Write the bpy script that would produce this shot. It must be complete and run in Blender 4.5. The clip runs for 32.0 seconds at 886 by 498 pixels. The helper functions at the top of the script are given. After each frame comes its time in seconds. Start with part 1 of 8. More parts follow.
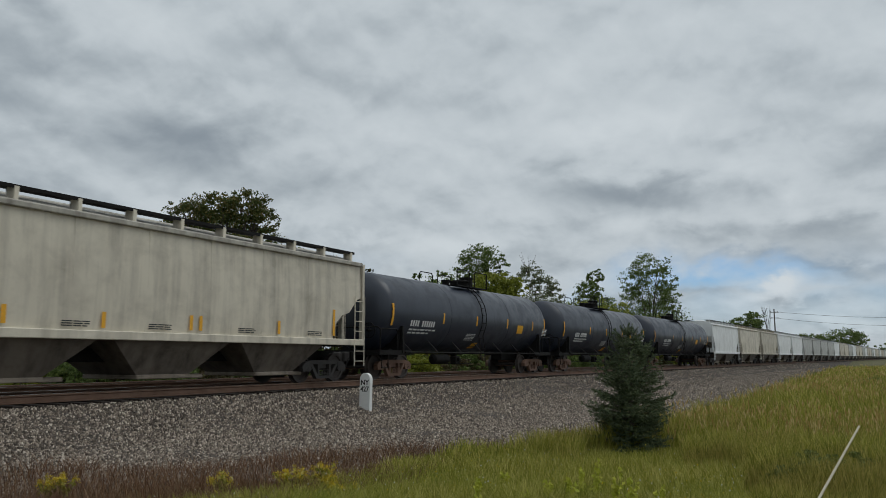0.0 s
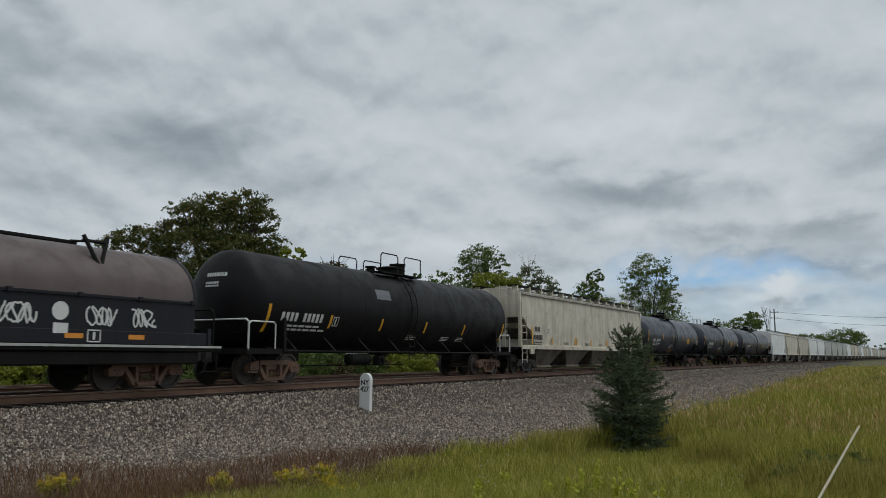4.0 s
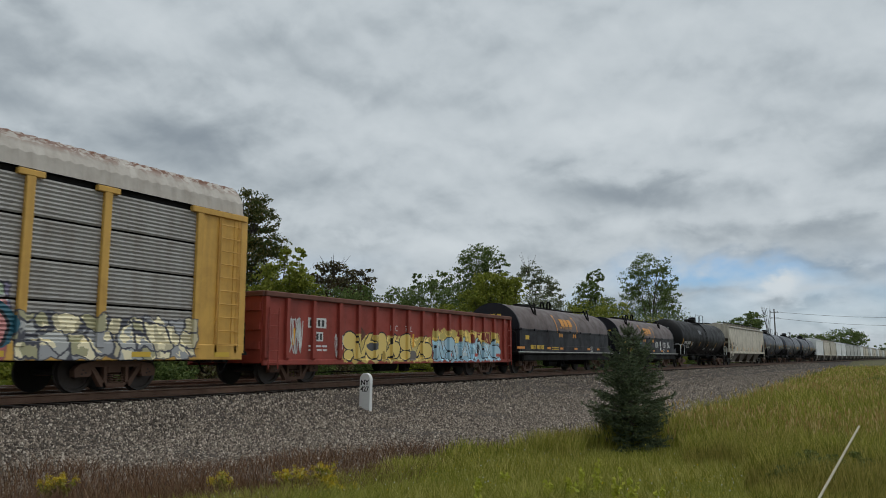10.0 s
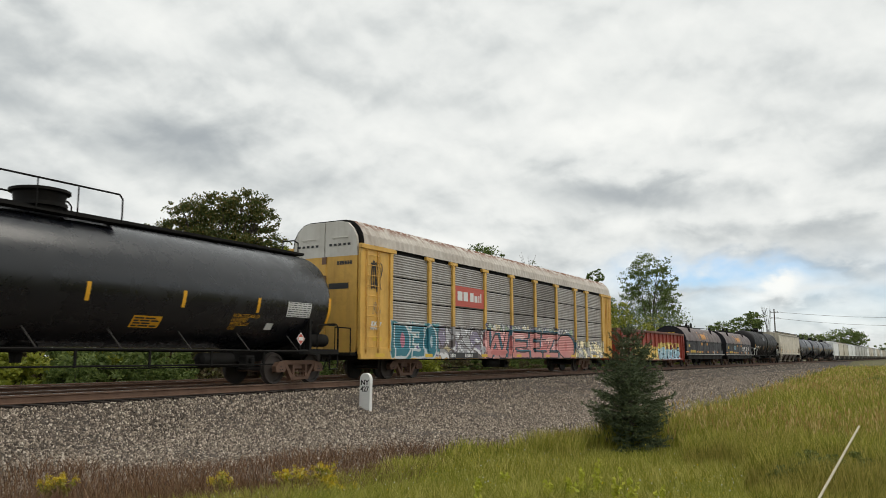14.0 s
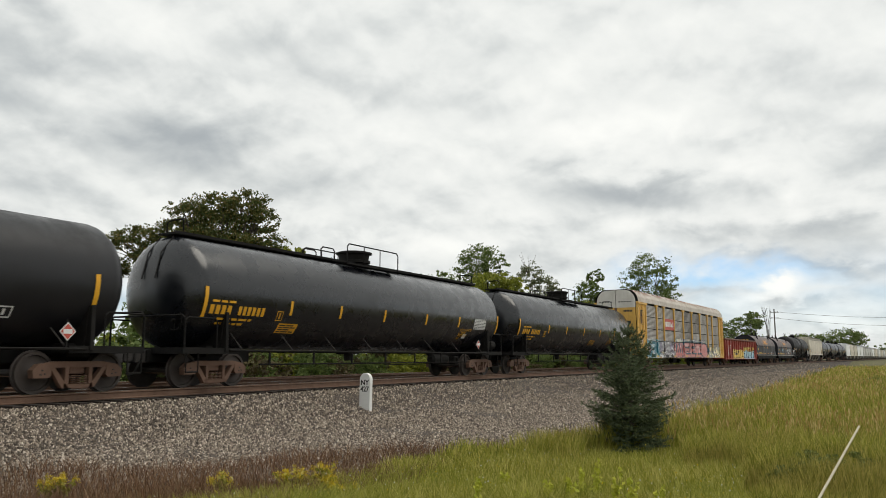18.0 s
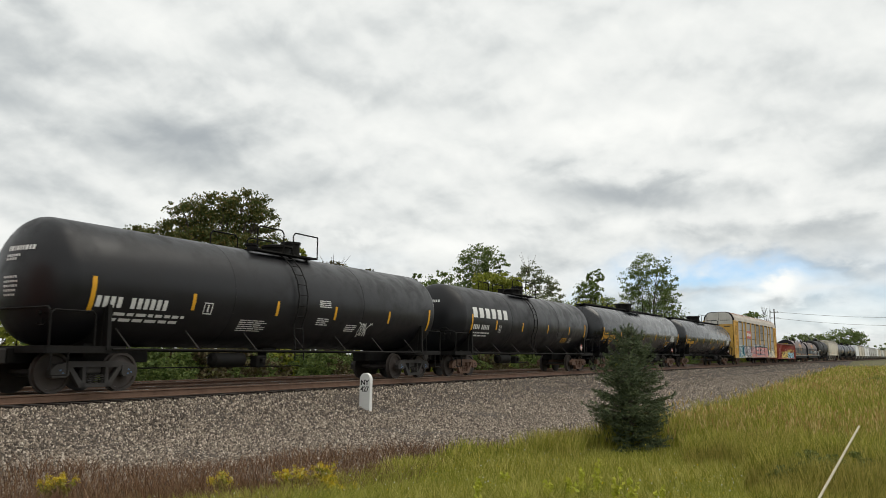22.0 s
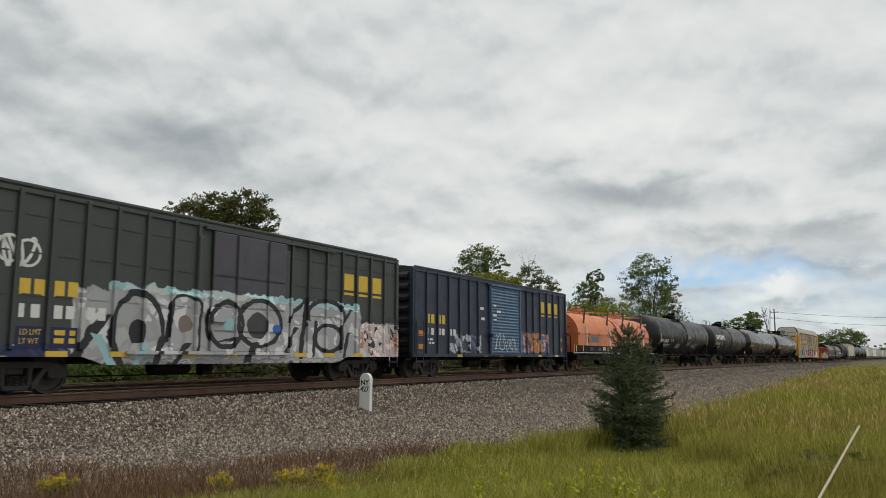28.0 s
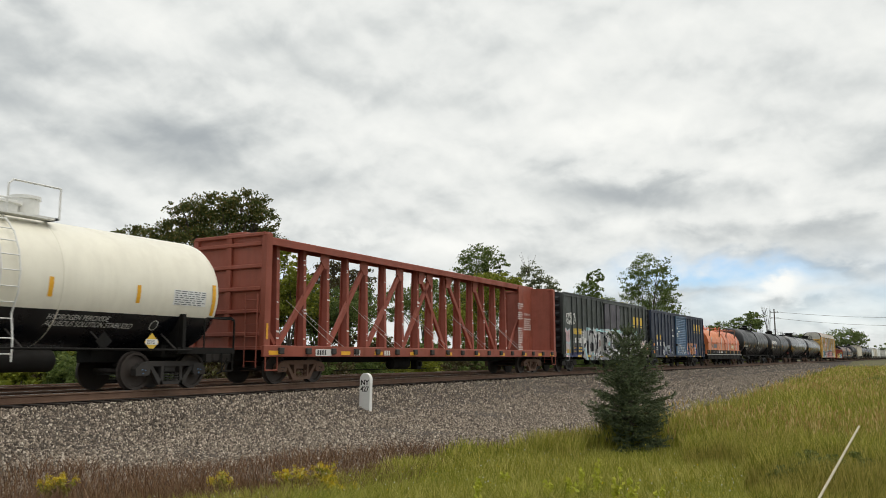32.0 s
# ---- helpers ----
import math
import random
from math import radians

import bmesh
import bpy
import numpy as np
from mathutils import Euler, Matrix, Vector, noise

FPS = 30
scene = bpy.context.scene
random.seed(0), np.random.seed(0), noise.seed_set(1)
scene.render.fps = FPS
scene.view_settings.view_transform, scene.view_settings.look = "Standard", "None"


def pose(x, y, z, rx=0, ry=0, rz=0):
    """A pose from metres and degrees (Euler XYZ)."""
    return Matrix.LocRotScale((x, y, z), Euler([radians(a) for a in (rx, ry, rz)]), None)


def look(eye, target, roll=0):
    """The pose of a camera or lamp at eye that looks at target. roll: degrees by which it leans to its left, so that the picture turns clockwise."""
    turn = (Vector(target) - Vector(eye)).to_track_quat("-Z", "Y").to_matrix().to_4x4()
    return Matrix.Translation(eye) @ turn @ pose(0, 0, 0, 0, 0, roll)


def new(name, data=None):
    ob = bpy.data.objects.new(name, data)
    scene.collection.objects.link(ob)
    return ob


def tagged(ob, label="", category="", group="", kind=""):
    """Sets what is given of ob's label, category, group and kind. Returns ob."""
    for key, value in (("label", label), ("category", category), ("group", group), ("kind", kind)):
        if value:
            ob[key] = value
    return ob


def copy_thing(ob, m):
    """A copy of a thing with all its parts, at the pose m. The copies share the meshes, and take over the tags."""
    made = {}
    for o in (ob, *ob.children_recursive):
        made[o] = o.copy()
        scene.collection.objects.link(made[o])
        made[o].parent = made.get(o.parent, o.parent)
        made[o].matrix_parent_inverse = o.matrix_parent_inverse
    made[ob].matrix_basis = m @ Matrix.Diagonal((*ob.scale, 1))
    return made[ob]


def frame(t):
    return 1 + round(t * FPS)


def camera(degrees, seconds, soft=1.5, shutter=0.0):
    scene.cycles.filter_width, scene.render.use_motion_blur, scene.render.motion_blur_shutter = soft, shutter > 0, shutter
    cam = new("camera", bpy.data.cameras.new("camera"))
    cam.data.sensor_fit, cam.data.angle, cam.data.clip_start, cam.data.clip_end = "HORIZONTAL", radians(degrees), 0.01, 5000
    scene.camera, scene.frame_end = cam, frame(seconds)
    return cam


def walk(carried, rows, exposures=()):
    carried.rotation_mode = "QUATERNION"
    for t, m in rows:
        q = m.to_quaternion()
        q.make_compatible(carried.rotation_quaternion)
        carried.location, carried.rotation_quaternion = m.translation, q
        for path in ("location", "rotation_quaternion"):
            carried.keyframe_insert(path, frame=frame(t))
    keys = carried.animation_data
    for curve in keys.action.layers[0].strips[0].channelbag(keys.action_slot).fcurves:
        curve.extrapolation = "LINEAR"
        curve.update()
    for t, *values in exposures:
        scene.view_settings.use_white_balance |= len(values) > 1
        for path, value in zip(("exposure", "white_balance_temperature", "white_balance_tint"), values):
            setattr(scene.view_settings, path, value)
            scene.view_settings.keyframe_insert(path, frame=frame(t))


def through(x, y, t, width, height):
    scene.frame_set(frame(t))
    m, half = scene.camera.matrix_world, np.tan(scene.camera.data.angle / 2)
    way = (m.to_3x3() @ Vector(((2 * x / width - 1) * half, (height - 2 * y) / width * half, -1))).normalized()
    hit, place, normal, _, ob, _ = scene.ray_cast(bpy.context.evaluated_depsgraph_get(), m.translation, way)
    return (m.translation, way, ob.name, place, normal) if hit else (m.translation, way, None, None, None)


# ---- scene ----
EXPO = [(0, -0.17, 6150, 6), (10, -0.15, 6150, 6), (12, 0.05, 6300, 6), (13, 0.09, 6400, 6), (14.3, 0.49, 6850, 8), (22.6, 0.49, 6800, 8), (24, 0.12, 6700, 8), (25.3, 0.25, 6700, 8), (28, 0.23, 6700, 8), (30, 0.50, 6850, 8), (32, 0.46, 6850, 8)]
# The camera stands still beside the line, a little above the rails.
EYE = (0.0, 0.0, 0.793)
YAW, TILT = radians(28.446), radians(7.896)
AHEAD = (EYE[0] + math.cos(YAW) * math.cos(TILT), EYE[1] + math.sin(YAW) * math.cos(TILT), EYE[2] + math.sin(TILT))
cam = camera(59.2, 32.0, soft=0.6, shutter=0.15)
POSE = look(EYE, AHEAD)
walk(cam, [(0, POSE), (32, POSE)], exposures=EXPO)

# ---- sky and sun ----
SUN_UP, SUN_TURN = radians(66), radians(150)
world = bpy.data.worlds.new("sky")
scene.world = world
world.use_nodes = True


def make_sky():
    nt = world.node_tree
    nt.nodes.clear()
    N, L = nt.nodes.new, nt.links.new

    def math_node(op, a, b=None, c=None, clamp=False):
        m = N("ShaderNodeMath")
        m.operation, m.use_clamp = op, clamp
        for i, x in enumerate((a, b, c)):
            if x is None:
                continue
            if isinstance(x, (int, float)):
                m.inputs[i].default_value = x
            else:
                L(x, m.inputs[i])
        return m.outputs[0]

    out, bg = N("ShaderNodeOutputWorld"), N("ShaderNodeBackground")
    sky = N("ShaderNodeTexSky")
    sky.sky_type, sky.sun_disc = "NISHITA", False
    sky.sun_elevation, sky.sun_rotation = SUN_UP, SUN_TURN
    co = N("ShaderNodeTexCoord")
    sep = N("ShaderNodeSeparateXYZ")
    L(co.outputs["Generated"], sep.inputs[0])
    x, y, z = sep.outputs
    up = math_node("MAXIMUM", z, 0.0)
    # the cloud deck: a flat layer seen in perspective, drawn together towards the horizon
    lift = math_node("ADD", up, SKY["flat"])
    flat = N("ShaderNodeCombineXYZ")
    L(math_node("DIVIDE", x, lift), flat.inputs[0])
    L(math_node("DIVIDE", y, lift), flat.inputs[1])

    def cloud(scale, detail, rough, warp, shift, nearer=1.0):
        mp = N("ShaderNodeMapping")
        mp.inputs["Location"].default_value = shift
        mp.inputs["Scale"].default_value = (nearer, nearer, 1.0)
        L(flat.outputs[0], mp.inputs[0])
        n = N("ShaderNodeTexNoise")
        n.inputs["Scale"].default_value, n.inputs["Detail"].default_value = scale, detail
        n.inputs["Roughness"].default_value, n.inputs["Distortion"].default_value = rough, warp
        L(mp.outputs[0], n.inputs["Vector"])
        return n.outputs["Fac"]

    big = cloud(SKY["big"], 3.0, 0.5, 0.3, SKY["at"])
    mid = cloud(SKY["mid"], 5.0, 0.5, 0.15, (3.1, 7.7, 1.0))
    # the same billows a little nearer the zenith: tops are lit, undersides are dull
    above = cloud(SKY["mid"], 5.0, 0.5, 0.15, (3.1, 7.7, 1.0), 0.95)
    fine = cloud(SKY["fine"], 5.0, 0.52, 0.2, (1.7, 0.3, 2.0))
    fine_above = cloud(SKY["fine"], 5.0, 0.52, 0.2, (1.7, 0.3, 2.0), 0.97)
    mix = math_node("ADD", math_node("MULTIPLY", math_node("SUBTRACT", big, 0.5), SKY["k_big"]), 0.5)
    mix = math_node("ADD", mix, math_node("MULTIPLY", math_node("SUBTRACT", mid, 0.5), SKY["k_mid"]))
    mix = math_node("ADD", mix, math_node("MULTIPLY", math_node("SUBTRACT", mid, above), SKY["k_lit"]))
    mix = math_node("ADD", mix, math_node("MULTIPLY", math_node("SUBTRACT", fine, fine_above), SKY["k_fine"]))
    ramp = N("ShaderNodeValToRGB")
    cr = ramp.color_ramp
    cr.interpolation = "B_SPLINE"
    cr.elements[0].position, cr.elements[0].color = 0.22, (*SKY["dark"], 1)
    cr.elements[1].position, cr.elements[1].color = 0.74, (*SKY["white"], 1)
    for at, key in ((0.38, "dull"), (0.52, "grey")):
        e = cr.elements.new(at)
        e.color = (*SKY[key], 1)

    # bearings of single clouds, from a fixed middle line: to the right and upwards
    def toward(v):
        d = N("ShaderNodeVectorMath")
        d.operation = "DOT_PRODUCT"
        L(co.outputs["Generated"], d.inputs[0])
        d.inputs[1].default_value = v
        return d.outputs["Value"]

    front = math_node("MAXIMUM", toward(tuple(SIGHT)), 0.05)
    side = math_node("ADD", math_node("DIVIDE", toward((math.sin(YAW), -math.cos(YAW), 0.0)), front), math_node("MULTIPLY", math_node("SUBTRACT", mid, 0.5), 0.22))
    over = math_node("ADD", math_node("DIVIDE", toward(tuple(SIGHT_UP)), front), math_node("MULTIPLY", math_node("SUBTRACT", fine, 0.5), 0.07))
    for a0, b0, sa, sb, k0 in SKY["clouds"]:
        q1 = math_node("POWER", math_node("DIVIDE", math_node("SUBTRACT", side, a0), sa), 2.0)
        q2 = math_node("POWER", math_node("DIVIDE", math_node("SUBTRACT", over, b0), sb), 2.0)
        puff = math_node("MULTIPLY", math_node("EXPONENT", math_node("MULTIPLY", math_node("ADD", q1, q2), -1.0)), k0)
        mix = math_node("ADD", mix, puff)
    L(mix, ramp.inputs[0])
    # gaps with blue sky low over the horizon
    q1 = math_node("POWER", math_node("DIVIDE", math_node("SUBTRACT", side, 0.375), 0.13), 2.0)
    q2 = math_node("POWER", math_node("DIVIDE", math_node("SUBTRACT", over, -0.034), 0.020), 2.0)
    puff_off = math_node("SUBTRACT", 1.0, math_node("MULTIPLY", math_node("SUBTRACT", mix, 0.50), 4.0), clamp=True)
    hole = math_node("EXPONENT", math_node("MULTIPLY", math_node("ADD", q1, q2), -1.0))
    low = math_node("SUBTRACT", 1.0, math_node("MULTIPLY", math_node("ABSOLUTE", math_node("SUBTRACT", up, 0.075)), 16.0), clamp=True)
    gap = N("ShaderNodeValToRGB")
    gap.color_ramp.elements[0].position, gap.color_ramp.elements[1].position = 0.50, 0.62
    L(cloud(0.9, 4.0, 0.5, 0.2, SKY["gap"]), gap.inputs[0])
    blue = math_node("MAXIMUM", math_node("MULTIPLY", math_node("MULTIPLY", low, gap.outputs[0]), 0.6), math_node("MULTIPLY", math_node("MULTIPLY", hole, puff_off), 0.75))
    tint = N("ShaderNodeMix")
    tint.data_type = "RGBA"
    L(blue, tint.inputs["Factor"])
    L(ramp.outputs[0], tint.inputs["A"])
    boost = N("ShaderNodeVectorMath")
    boost.operation = "MULTIPLY"
    boost.inputs[1].default_value = (0.060, 0.094, 0.135)
    L(sky.outputs[0], boost.inputs[0])
    L(boost.outputs[0], tint.inputs["B"])
    L(tint.outputs["Result"], bg.inputs["Color"])
    bg.inputs["Strength"].default_value = SKY["strength"]
    L(bg.outputs[0], out.inputs[0])


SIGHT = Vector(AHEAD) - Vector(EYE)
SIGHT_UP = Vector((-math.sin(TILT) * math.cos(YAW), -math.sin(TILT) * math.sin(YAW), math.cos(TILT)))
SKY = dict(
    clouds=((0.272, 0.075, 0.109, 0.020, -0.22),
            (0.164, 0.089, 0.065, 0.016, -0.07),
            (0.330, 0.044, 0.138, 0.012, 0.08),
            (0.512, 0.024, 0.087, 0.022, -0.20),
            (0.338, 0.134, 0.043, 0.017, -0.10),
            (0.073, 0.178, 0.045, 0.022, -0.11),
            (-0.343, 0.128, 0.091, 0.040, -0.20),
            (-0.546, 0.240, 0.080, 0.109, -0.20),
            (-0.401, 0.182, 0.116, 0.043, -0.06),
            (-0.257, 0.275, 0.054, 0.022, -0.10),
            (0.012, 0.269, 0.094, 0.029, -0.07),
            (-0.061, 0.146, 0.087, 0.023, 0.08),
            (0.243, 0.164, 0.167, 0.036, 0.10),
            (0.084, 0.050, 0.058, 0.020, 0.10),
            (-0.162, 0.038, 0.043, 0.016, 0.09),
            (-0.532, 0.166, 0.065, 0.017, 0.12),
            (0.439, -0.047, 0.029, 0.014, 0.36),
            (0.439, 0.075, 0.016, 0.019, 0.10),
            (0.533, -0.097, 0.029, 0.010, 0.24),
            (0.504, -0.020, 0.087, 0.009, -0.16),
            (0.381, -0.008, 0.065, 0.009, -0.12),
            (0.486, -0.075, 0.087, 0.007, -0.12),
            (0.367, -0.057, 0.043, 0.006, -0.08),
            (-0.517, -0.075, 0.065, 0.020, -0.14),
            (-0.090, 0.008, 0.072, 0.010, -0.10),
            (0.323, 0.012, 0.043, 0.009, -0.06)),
    flat=0.45, big=1.3, mid=2.9, fine=8.5, at=(0.4, 0.9, 0.0), gap=(5.0, 1.0, 0.0),
    k_big=0.26, k_mid=0.17, k_lit=0.52, k_fine=0.36,
    dark=(0.28, 0.31, 0.345), dull=(0.43, 0.46, 0.485), grey=(0.59, 0.615, 0.635), white=(0.72, 0.735, 0.745), strength=1.0)
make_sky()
sun = new("sun", bpy.data.lights.new("sun", "SUN"))
sun.data.energy, sun.data.angle, sun.data.color = 1.15, radians(45), (1.0, 0.96, 0.9)
SUN_FROM = Vector((math.sin(SUN_TURN) * math.cos(SUN_UP), math.cos(SUN_TURN) * math.cos(SUN_UP), math.sin(SUN_UP)))
sun.matrix_world = look(SUN_FROM * 100, (0, 0, 0))

# ---- the line: straight, then a wide bend towards the camera's side ----
TRACK_Y, BEND, BEND_AT, BEND_LONG = 16.53, radians(3.019), 8.553, 54.26
RAIL2_Y = TRACK_Y + 4.3


def bend(x):
    u = min(max((x - BEND_AT) / BEND_LONG, 0.0), 1.0)
    return -BEND * (BEND_LONG * u * u / 2 + max(x - BEND_AT - BEND_LONG, 0.0))


def heading(x):
    return math.atan(-BEND * min(max((x - BEND_AT) / BEND_LONG, 0.0), 1.0))


def run(t):
    """How far the train has gone after t seconds."""
    u = t / 32.0
    return 267.46 * u - 15.62 * u ** 2 + 14.49 * u ** 3 - 5.20 * u ** 4


def on_line(along, t):
    x = along + 0.031 + run(t)
    return Matrix.Translation((x, TRACK_Y + bend(x), 0)) @ Matrix.Rotation(heading(x), 4, "Z")


# ---- building helpers ----
class Geo:
    """Vertices and faces of one mesh."""

    def __init__(self):
        self.v, self.f = [], []

    def add(self, verts, faces):
        o = len(self.v)
        self.v += [tuple(p) for p in verts]
        self.f += [tuple(i + o for i in q) for q in faces]
        return self

    def box(self, x0, x1, y0, y1, z0, z1, c=0.0):
        """A box, its edges cut by c."""
        if c <= 0:
            v = [(x, y, z) for x in (x0, x1) for y in (y0, y1) for z in (z0, z1)]
            return self.add(v, [(0, 1, 3, 2), (4, 6, 7, 5), (0, 4, 5, 1), (2, 3, 7, 6), (0, 2, 6, 4), (1, 5, 7, 3)])
        b = bmesh.new()
        bmesh.ops.create_cube(b, size=1)
        for p in b.verts:
            p.co = Vector(((x0 + x1) / 2 + p.co.x * (x1 - x0), (y0 + y1) / 2 + p.co.y * (y1 - y0), (z0 + z1) / 2 + p.co.z * (z1 - z0)))
        bmesh.ops.bevel(b, geom=b.edges[:], offset=c, segments=1, affect="EDGES")
        b.verts.index_update()
        self.add([p.co[:] for p in b.verts], [[p.index for p in q.verts] for q in b.faces])
        b.free()
        return self

    def prism(self, poly, x0, x1, axis="x"):
        """A polygon (y, z) drawn out along x; for axis y the polygon is (x, z)."""
        n = len(poly)
        put = (lambda a, p: (a, p[0], p[1])) if axis == "x" else (lambda a, p: (p[0], a, p[1]))
        v = [put(x0, p) for p in poly] + [put(x1, p) for p in poly]
        f = [tuple(range(n))[::-1], tuple(range(n, 2 * n))] + [(i, (i + 1) % n, n + (i + 1) % n, n + i) for i in range(n)]
        return self.add(v, f)

    def rod(self, p, q, r, n=6, r2=None):
        p, q = Vector(p), Vector(q)
        d = (q - p).normalized()
        a = d.orthogonal().normalized()
        b = d.cross(a)
        r2 = r if r2 is None else r2
        ring = [(math.cos(2 * math.pi * i / n), math.sin(2 * math.pi * i / n)) for i in range(n)]
        v = [p + (a * c + b * s) * r for c, s in ring] + [q + (a * c + b * s) * r2 for c, s in ring]
        f = [(i, (i + 1) % n, n + (i + 1) % n, n + i) for i in range(n)] + [tuple(range(n))[::-1], tuple(range(n, 2 * n))]
        return self.add(v, f)

    def tube(self, pts, r, n=6):
        for p, q in zip(pts[:-1], pts[1:]):
            self.rod(p, q, r, n)
        return self

    def lathe(self, prof, n=32, at=(0, 0, 0), axis="x"):
        """A profile of (along, radius) turned about an axis through at."""
        v, f = [], []
        for a, r in prof:
            for i in range(n):
                c, s = math.cos(2 * math.pi * i / n) * r, math.sin(2 * math.pi * i / n) * r
                q = {"x": (a, c, s), "y": (c, a, s), "z": (c, s, a)}[axis]
                v.append((at[0] + q[0], at[1] + q[1], at[2] + q[2]))
        for k in range(len(prof) - 1):
            for i in range(n):
                j = (i + 1) % n
                q = (k * n + i, k * n + j, k * n + n + j, k * n + n + i)
                f.append(q if axis != "y" else q[::-1])
        f += [tuple(range(n))[::-1], tuple(range(len(v) - n, len(v)))]
        return self.add(v, f)

    def mesh(self, name, smooth=False):
        me = bpy.data.meshes.new(name)
        me.from_pydata(self.v, [], self.f)
        if smooth:
            me.shade_smooth()
            me.set_sharp_from_angle(angle=radians(35))
        return me


def part(name, geo, material, parent, label="", smooth=False, at=None):
    """One mesh under a thing or under a part."""
    me = geo if isinstance(geo, bpy.types.Mesh) else geo.mesh(name, smooth)
    if material and not me.materials:
        me.materials.append(material)
    ob = new(name, me)
    ob.parent = parent
    if at is not None:
        ob.matrix_basis = at
    if label:
        ob["label"] = label
    return ob


def thing(name, label, category, group="", at=None):
    ob = new(name)
    ob.empty_display_size = 0.5
    if at is not None:
        ob.matrix_basis = at
    return tagged(ob, label, category, group)


def field_mesh(name, verts, faces, smooth=False):
    """A mesh from numpy arrays: verts (n, 3), faces (m, 3 or 4)."""
    me = bpy.data.meshes.new(name)
    k = faces.shape[1]
    me.vertices.add(len(verts))
    me.vertices.foreach_set("co", verts.astype(np.float32).ravel())
    me.loops.add(faces.size)
    me.loops.foreach_set("vertex_index", faces.astype(np.int32).ravel())
    me.polygons.add(len(faces))
    me.polygons.foreach_set("loop_start", np.arange(0, faces.size, k, dtype=np.int32))
    me.update(calc_edges=True)
    if smooth:
        me.shade_smooth()
    return me


# ---- materials ----
def shader(name, rough=0.6, metal=0.0):
    m = bpy.data.materials.new(name)
    m.use_nodes = True
    b = m.node_tree.nodes["Principled BSDF"]
    b.inputs["Roughness"].default_value, b.inputs["Metallic"].default_value = rough, metal
    return m, m.node_tree, b


def noise_tex(nt, vec, scale, detail=4, rough=0.55, warp=0.0, squash=None):
    n = nt.nodes.new("ShaderNodeTexNoise")
    n.inputs["Scale"].default_value, n.inputs["Detail"].default_value = scale, detail
    n.inputs["Roughness"].default_value, n.inputs["Distortion"].default_value = rough, warp
    if squash:
        mp = nt.nodes.new("ShaderNodeMapping")
        mp.inputs["Scale"].default_value = squash
        nt.links.new(vec, mp.inputs[0])
        vec = mp.outputs[0]
    nt.links.new(vec, n.inputs["Vector"])
    return n.outputs["Fac"]


def ramp_of(nt, fac, stops):
    r = nt.nodes.new("ShaderNodeValToRGB")
    while len(r.color_ramp.elements) < len(stops):
        r.color_ramp.elements.new(0.5)
    for e, (p, c) in zip(r.color_ramp.elements, stops):
        e.position, e.color = p, (*c, 1) if len(c) == 3 else c
    nt.links.new(fac, r.inputs[0])
    return r.outputs[0]


def mixed(nt, fac, a, b, kind="MIX"):
    m = nt.nodes.new("ShaderNodeMix")
    m.data_type, m.blend_type = "RGBA", kind
    for x, key in ((fac, "Factor"), (a, "A"), (b, "B")):
        if isinstance(x, (int, float)):
            m.inputs[key].default_value = x
        elif isinstance(x, tuple):
            m.inputs[key].default_value = (*x, 1)
        else:
            nt.links.new(x, m.inputs[key])
    return m.outputs["Result"]


def bump(nt, b, height, strength=0.3, dist=0.02):
    n = nt.nodes.new("ShaderNodeBump")
    n.inputs["Strength"].default_value, n.inputs["Distance"].default_value = strength, dist
    nt.links.new(height, n.inputs["Height"])
    nt.links.new(n.outputs[0], b.inputs["Normal"])


def spray_strokes(nt, co, col, strokes):
    """Sprayed strokes on the camera's side: rings or arches, slanting bars, filled blobs; one mask for each colour."""
    N, L = nt.nodes.new, nt.links.new

    def op(what, p, q, r=None):
        m = N("ShaderNodeMath")
        m.operation = what
        for i, v in enumerate((p, q, r)):
            if v is None:
                continue
            if isinstance(v, (int, float)):
                m.inputs[i].default_value = v
            else:
                L(v, m.inputs[i])
        return m.outputs[0]

    sep = N("ShaderNodeSeparateXYZ")
    L(co, sep.inputs[0])
    x, y, z = sep.outputs
    wob = op("SUBTRACT", noise_tex(nt, co, 2.6, 2, 0.5, 0.0, (1, 0.01, 1)), 0.5)
    x, z = op("MULTIPLY_ADD", wob, 0.22, x), op("MULTIPLY_ADD", wob, -0.15, z)
    side = op("LESS_THAN", y, -1.3)
    for tone in dict.fromkeys(k[-1] for k in strokes):
        mask = None
        for kind, a, b, c, d, w, low, _ in [k for k in strokes if k[-1] == tone]:
            if kind == "bar":
                lean = (c - a) / (d - b)
                on = op("COMPARE", x, op("MULTIPLY_ADD", z, lean, a - b * lean), w)
                on = op("MULTIPLY", on, op("COMPARE", z, (b + d) / 2, abs(d - b) / 2))
            else:
                u, v = op("MULTIPLY_ADD", x, 1 / c, -a / c), op("MULTIPLY_ADD", z, 1 / d, -b / d)
                q = op("MULTIPLY_ADD", u, u, op("MULTIPLY", v, v))
                on = op("COMPARE", q, 1.0, 2 * w) if kind == "ring" else op("LESS_THAN", q, 1.0)
                if low:
                    on = op("MULTIPLY", on, op("GREATER_THAN", z, low))
            mask = on if mask is None else op("MAXIMUM", mask, on)
        col = mixed(nt, op("MULTIPLY", mask, side), col, tone)
    return col


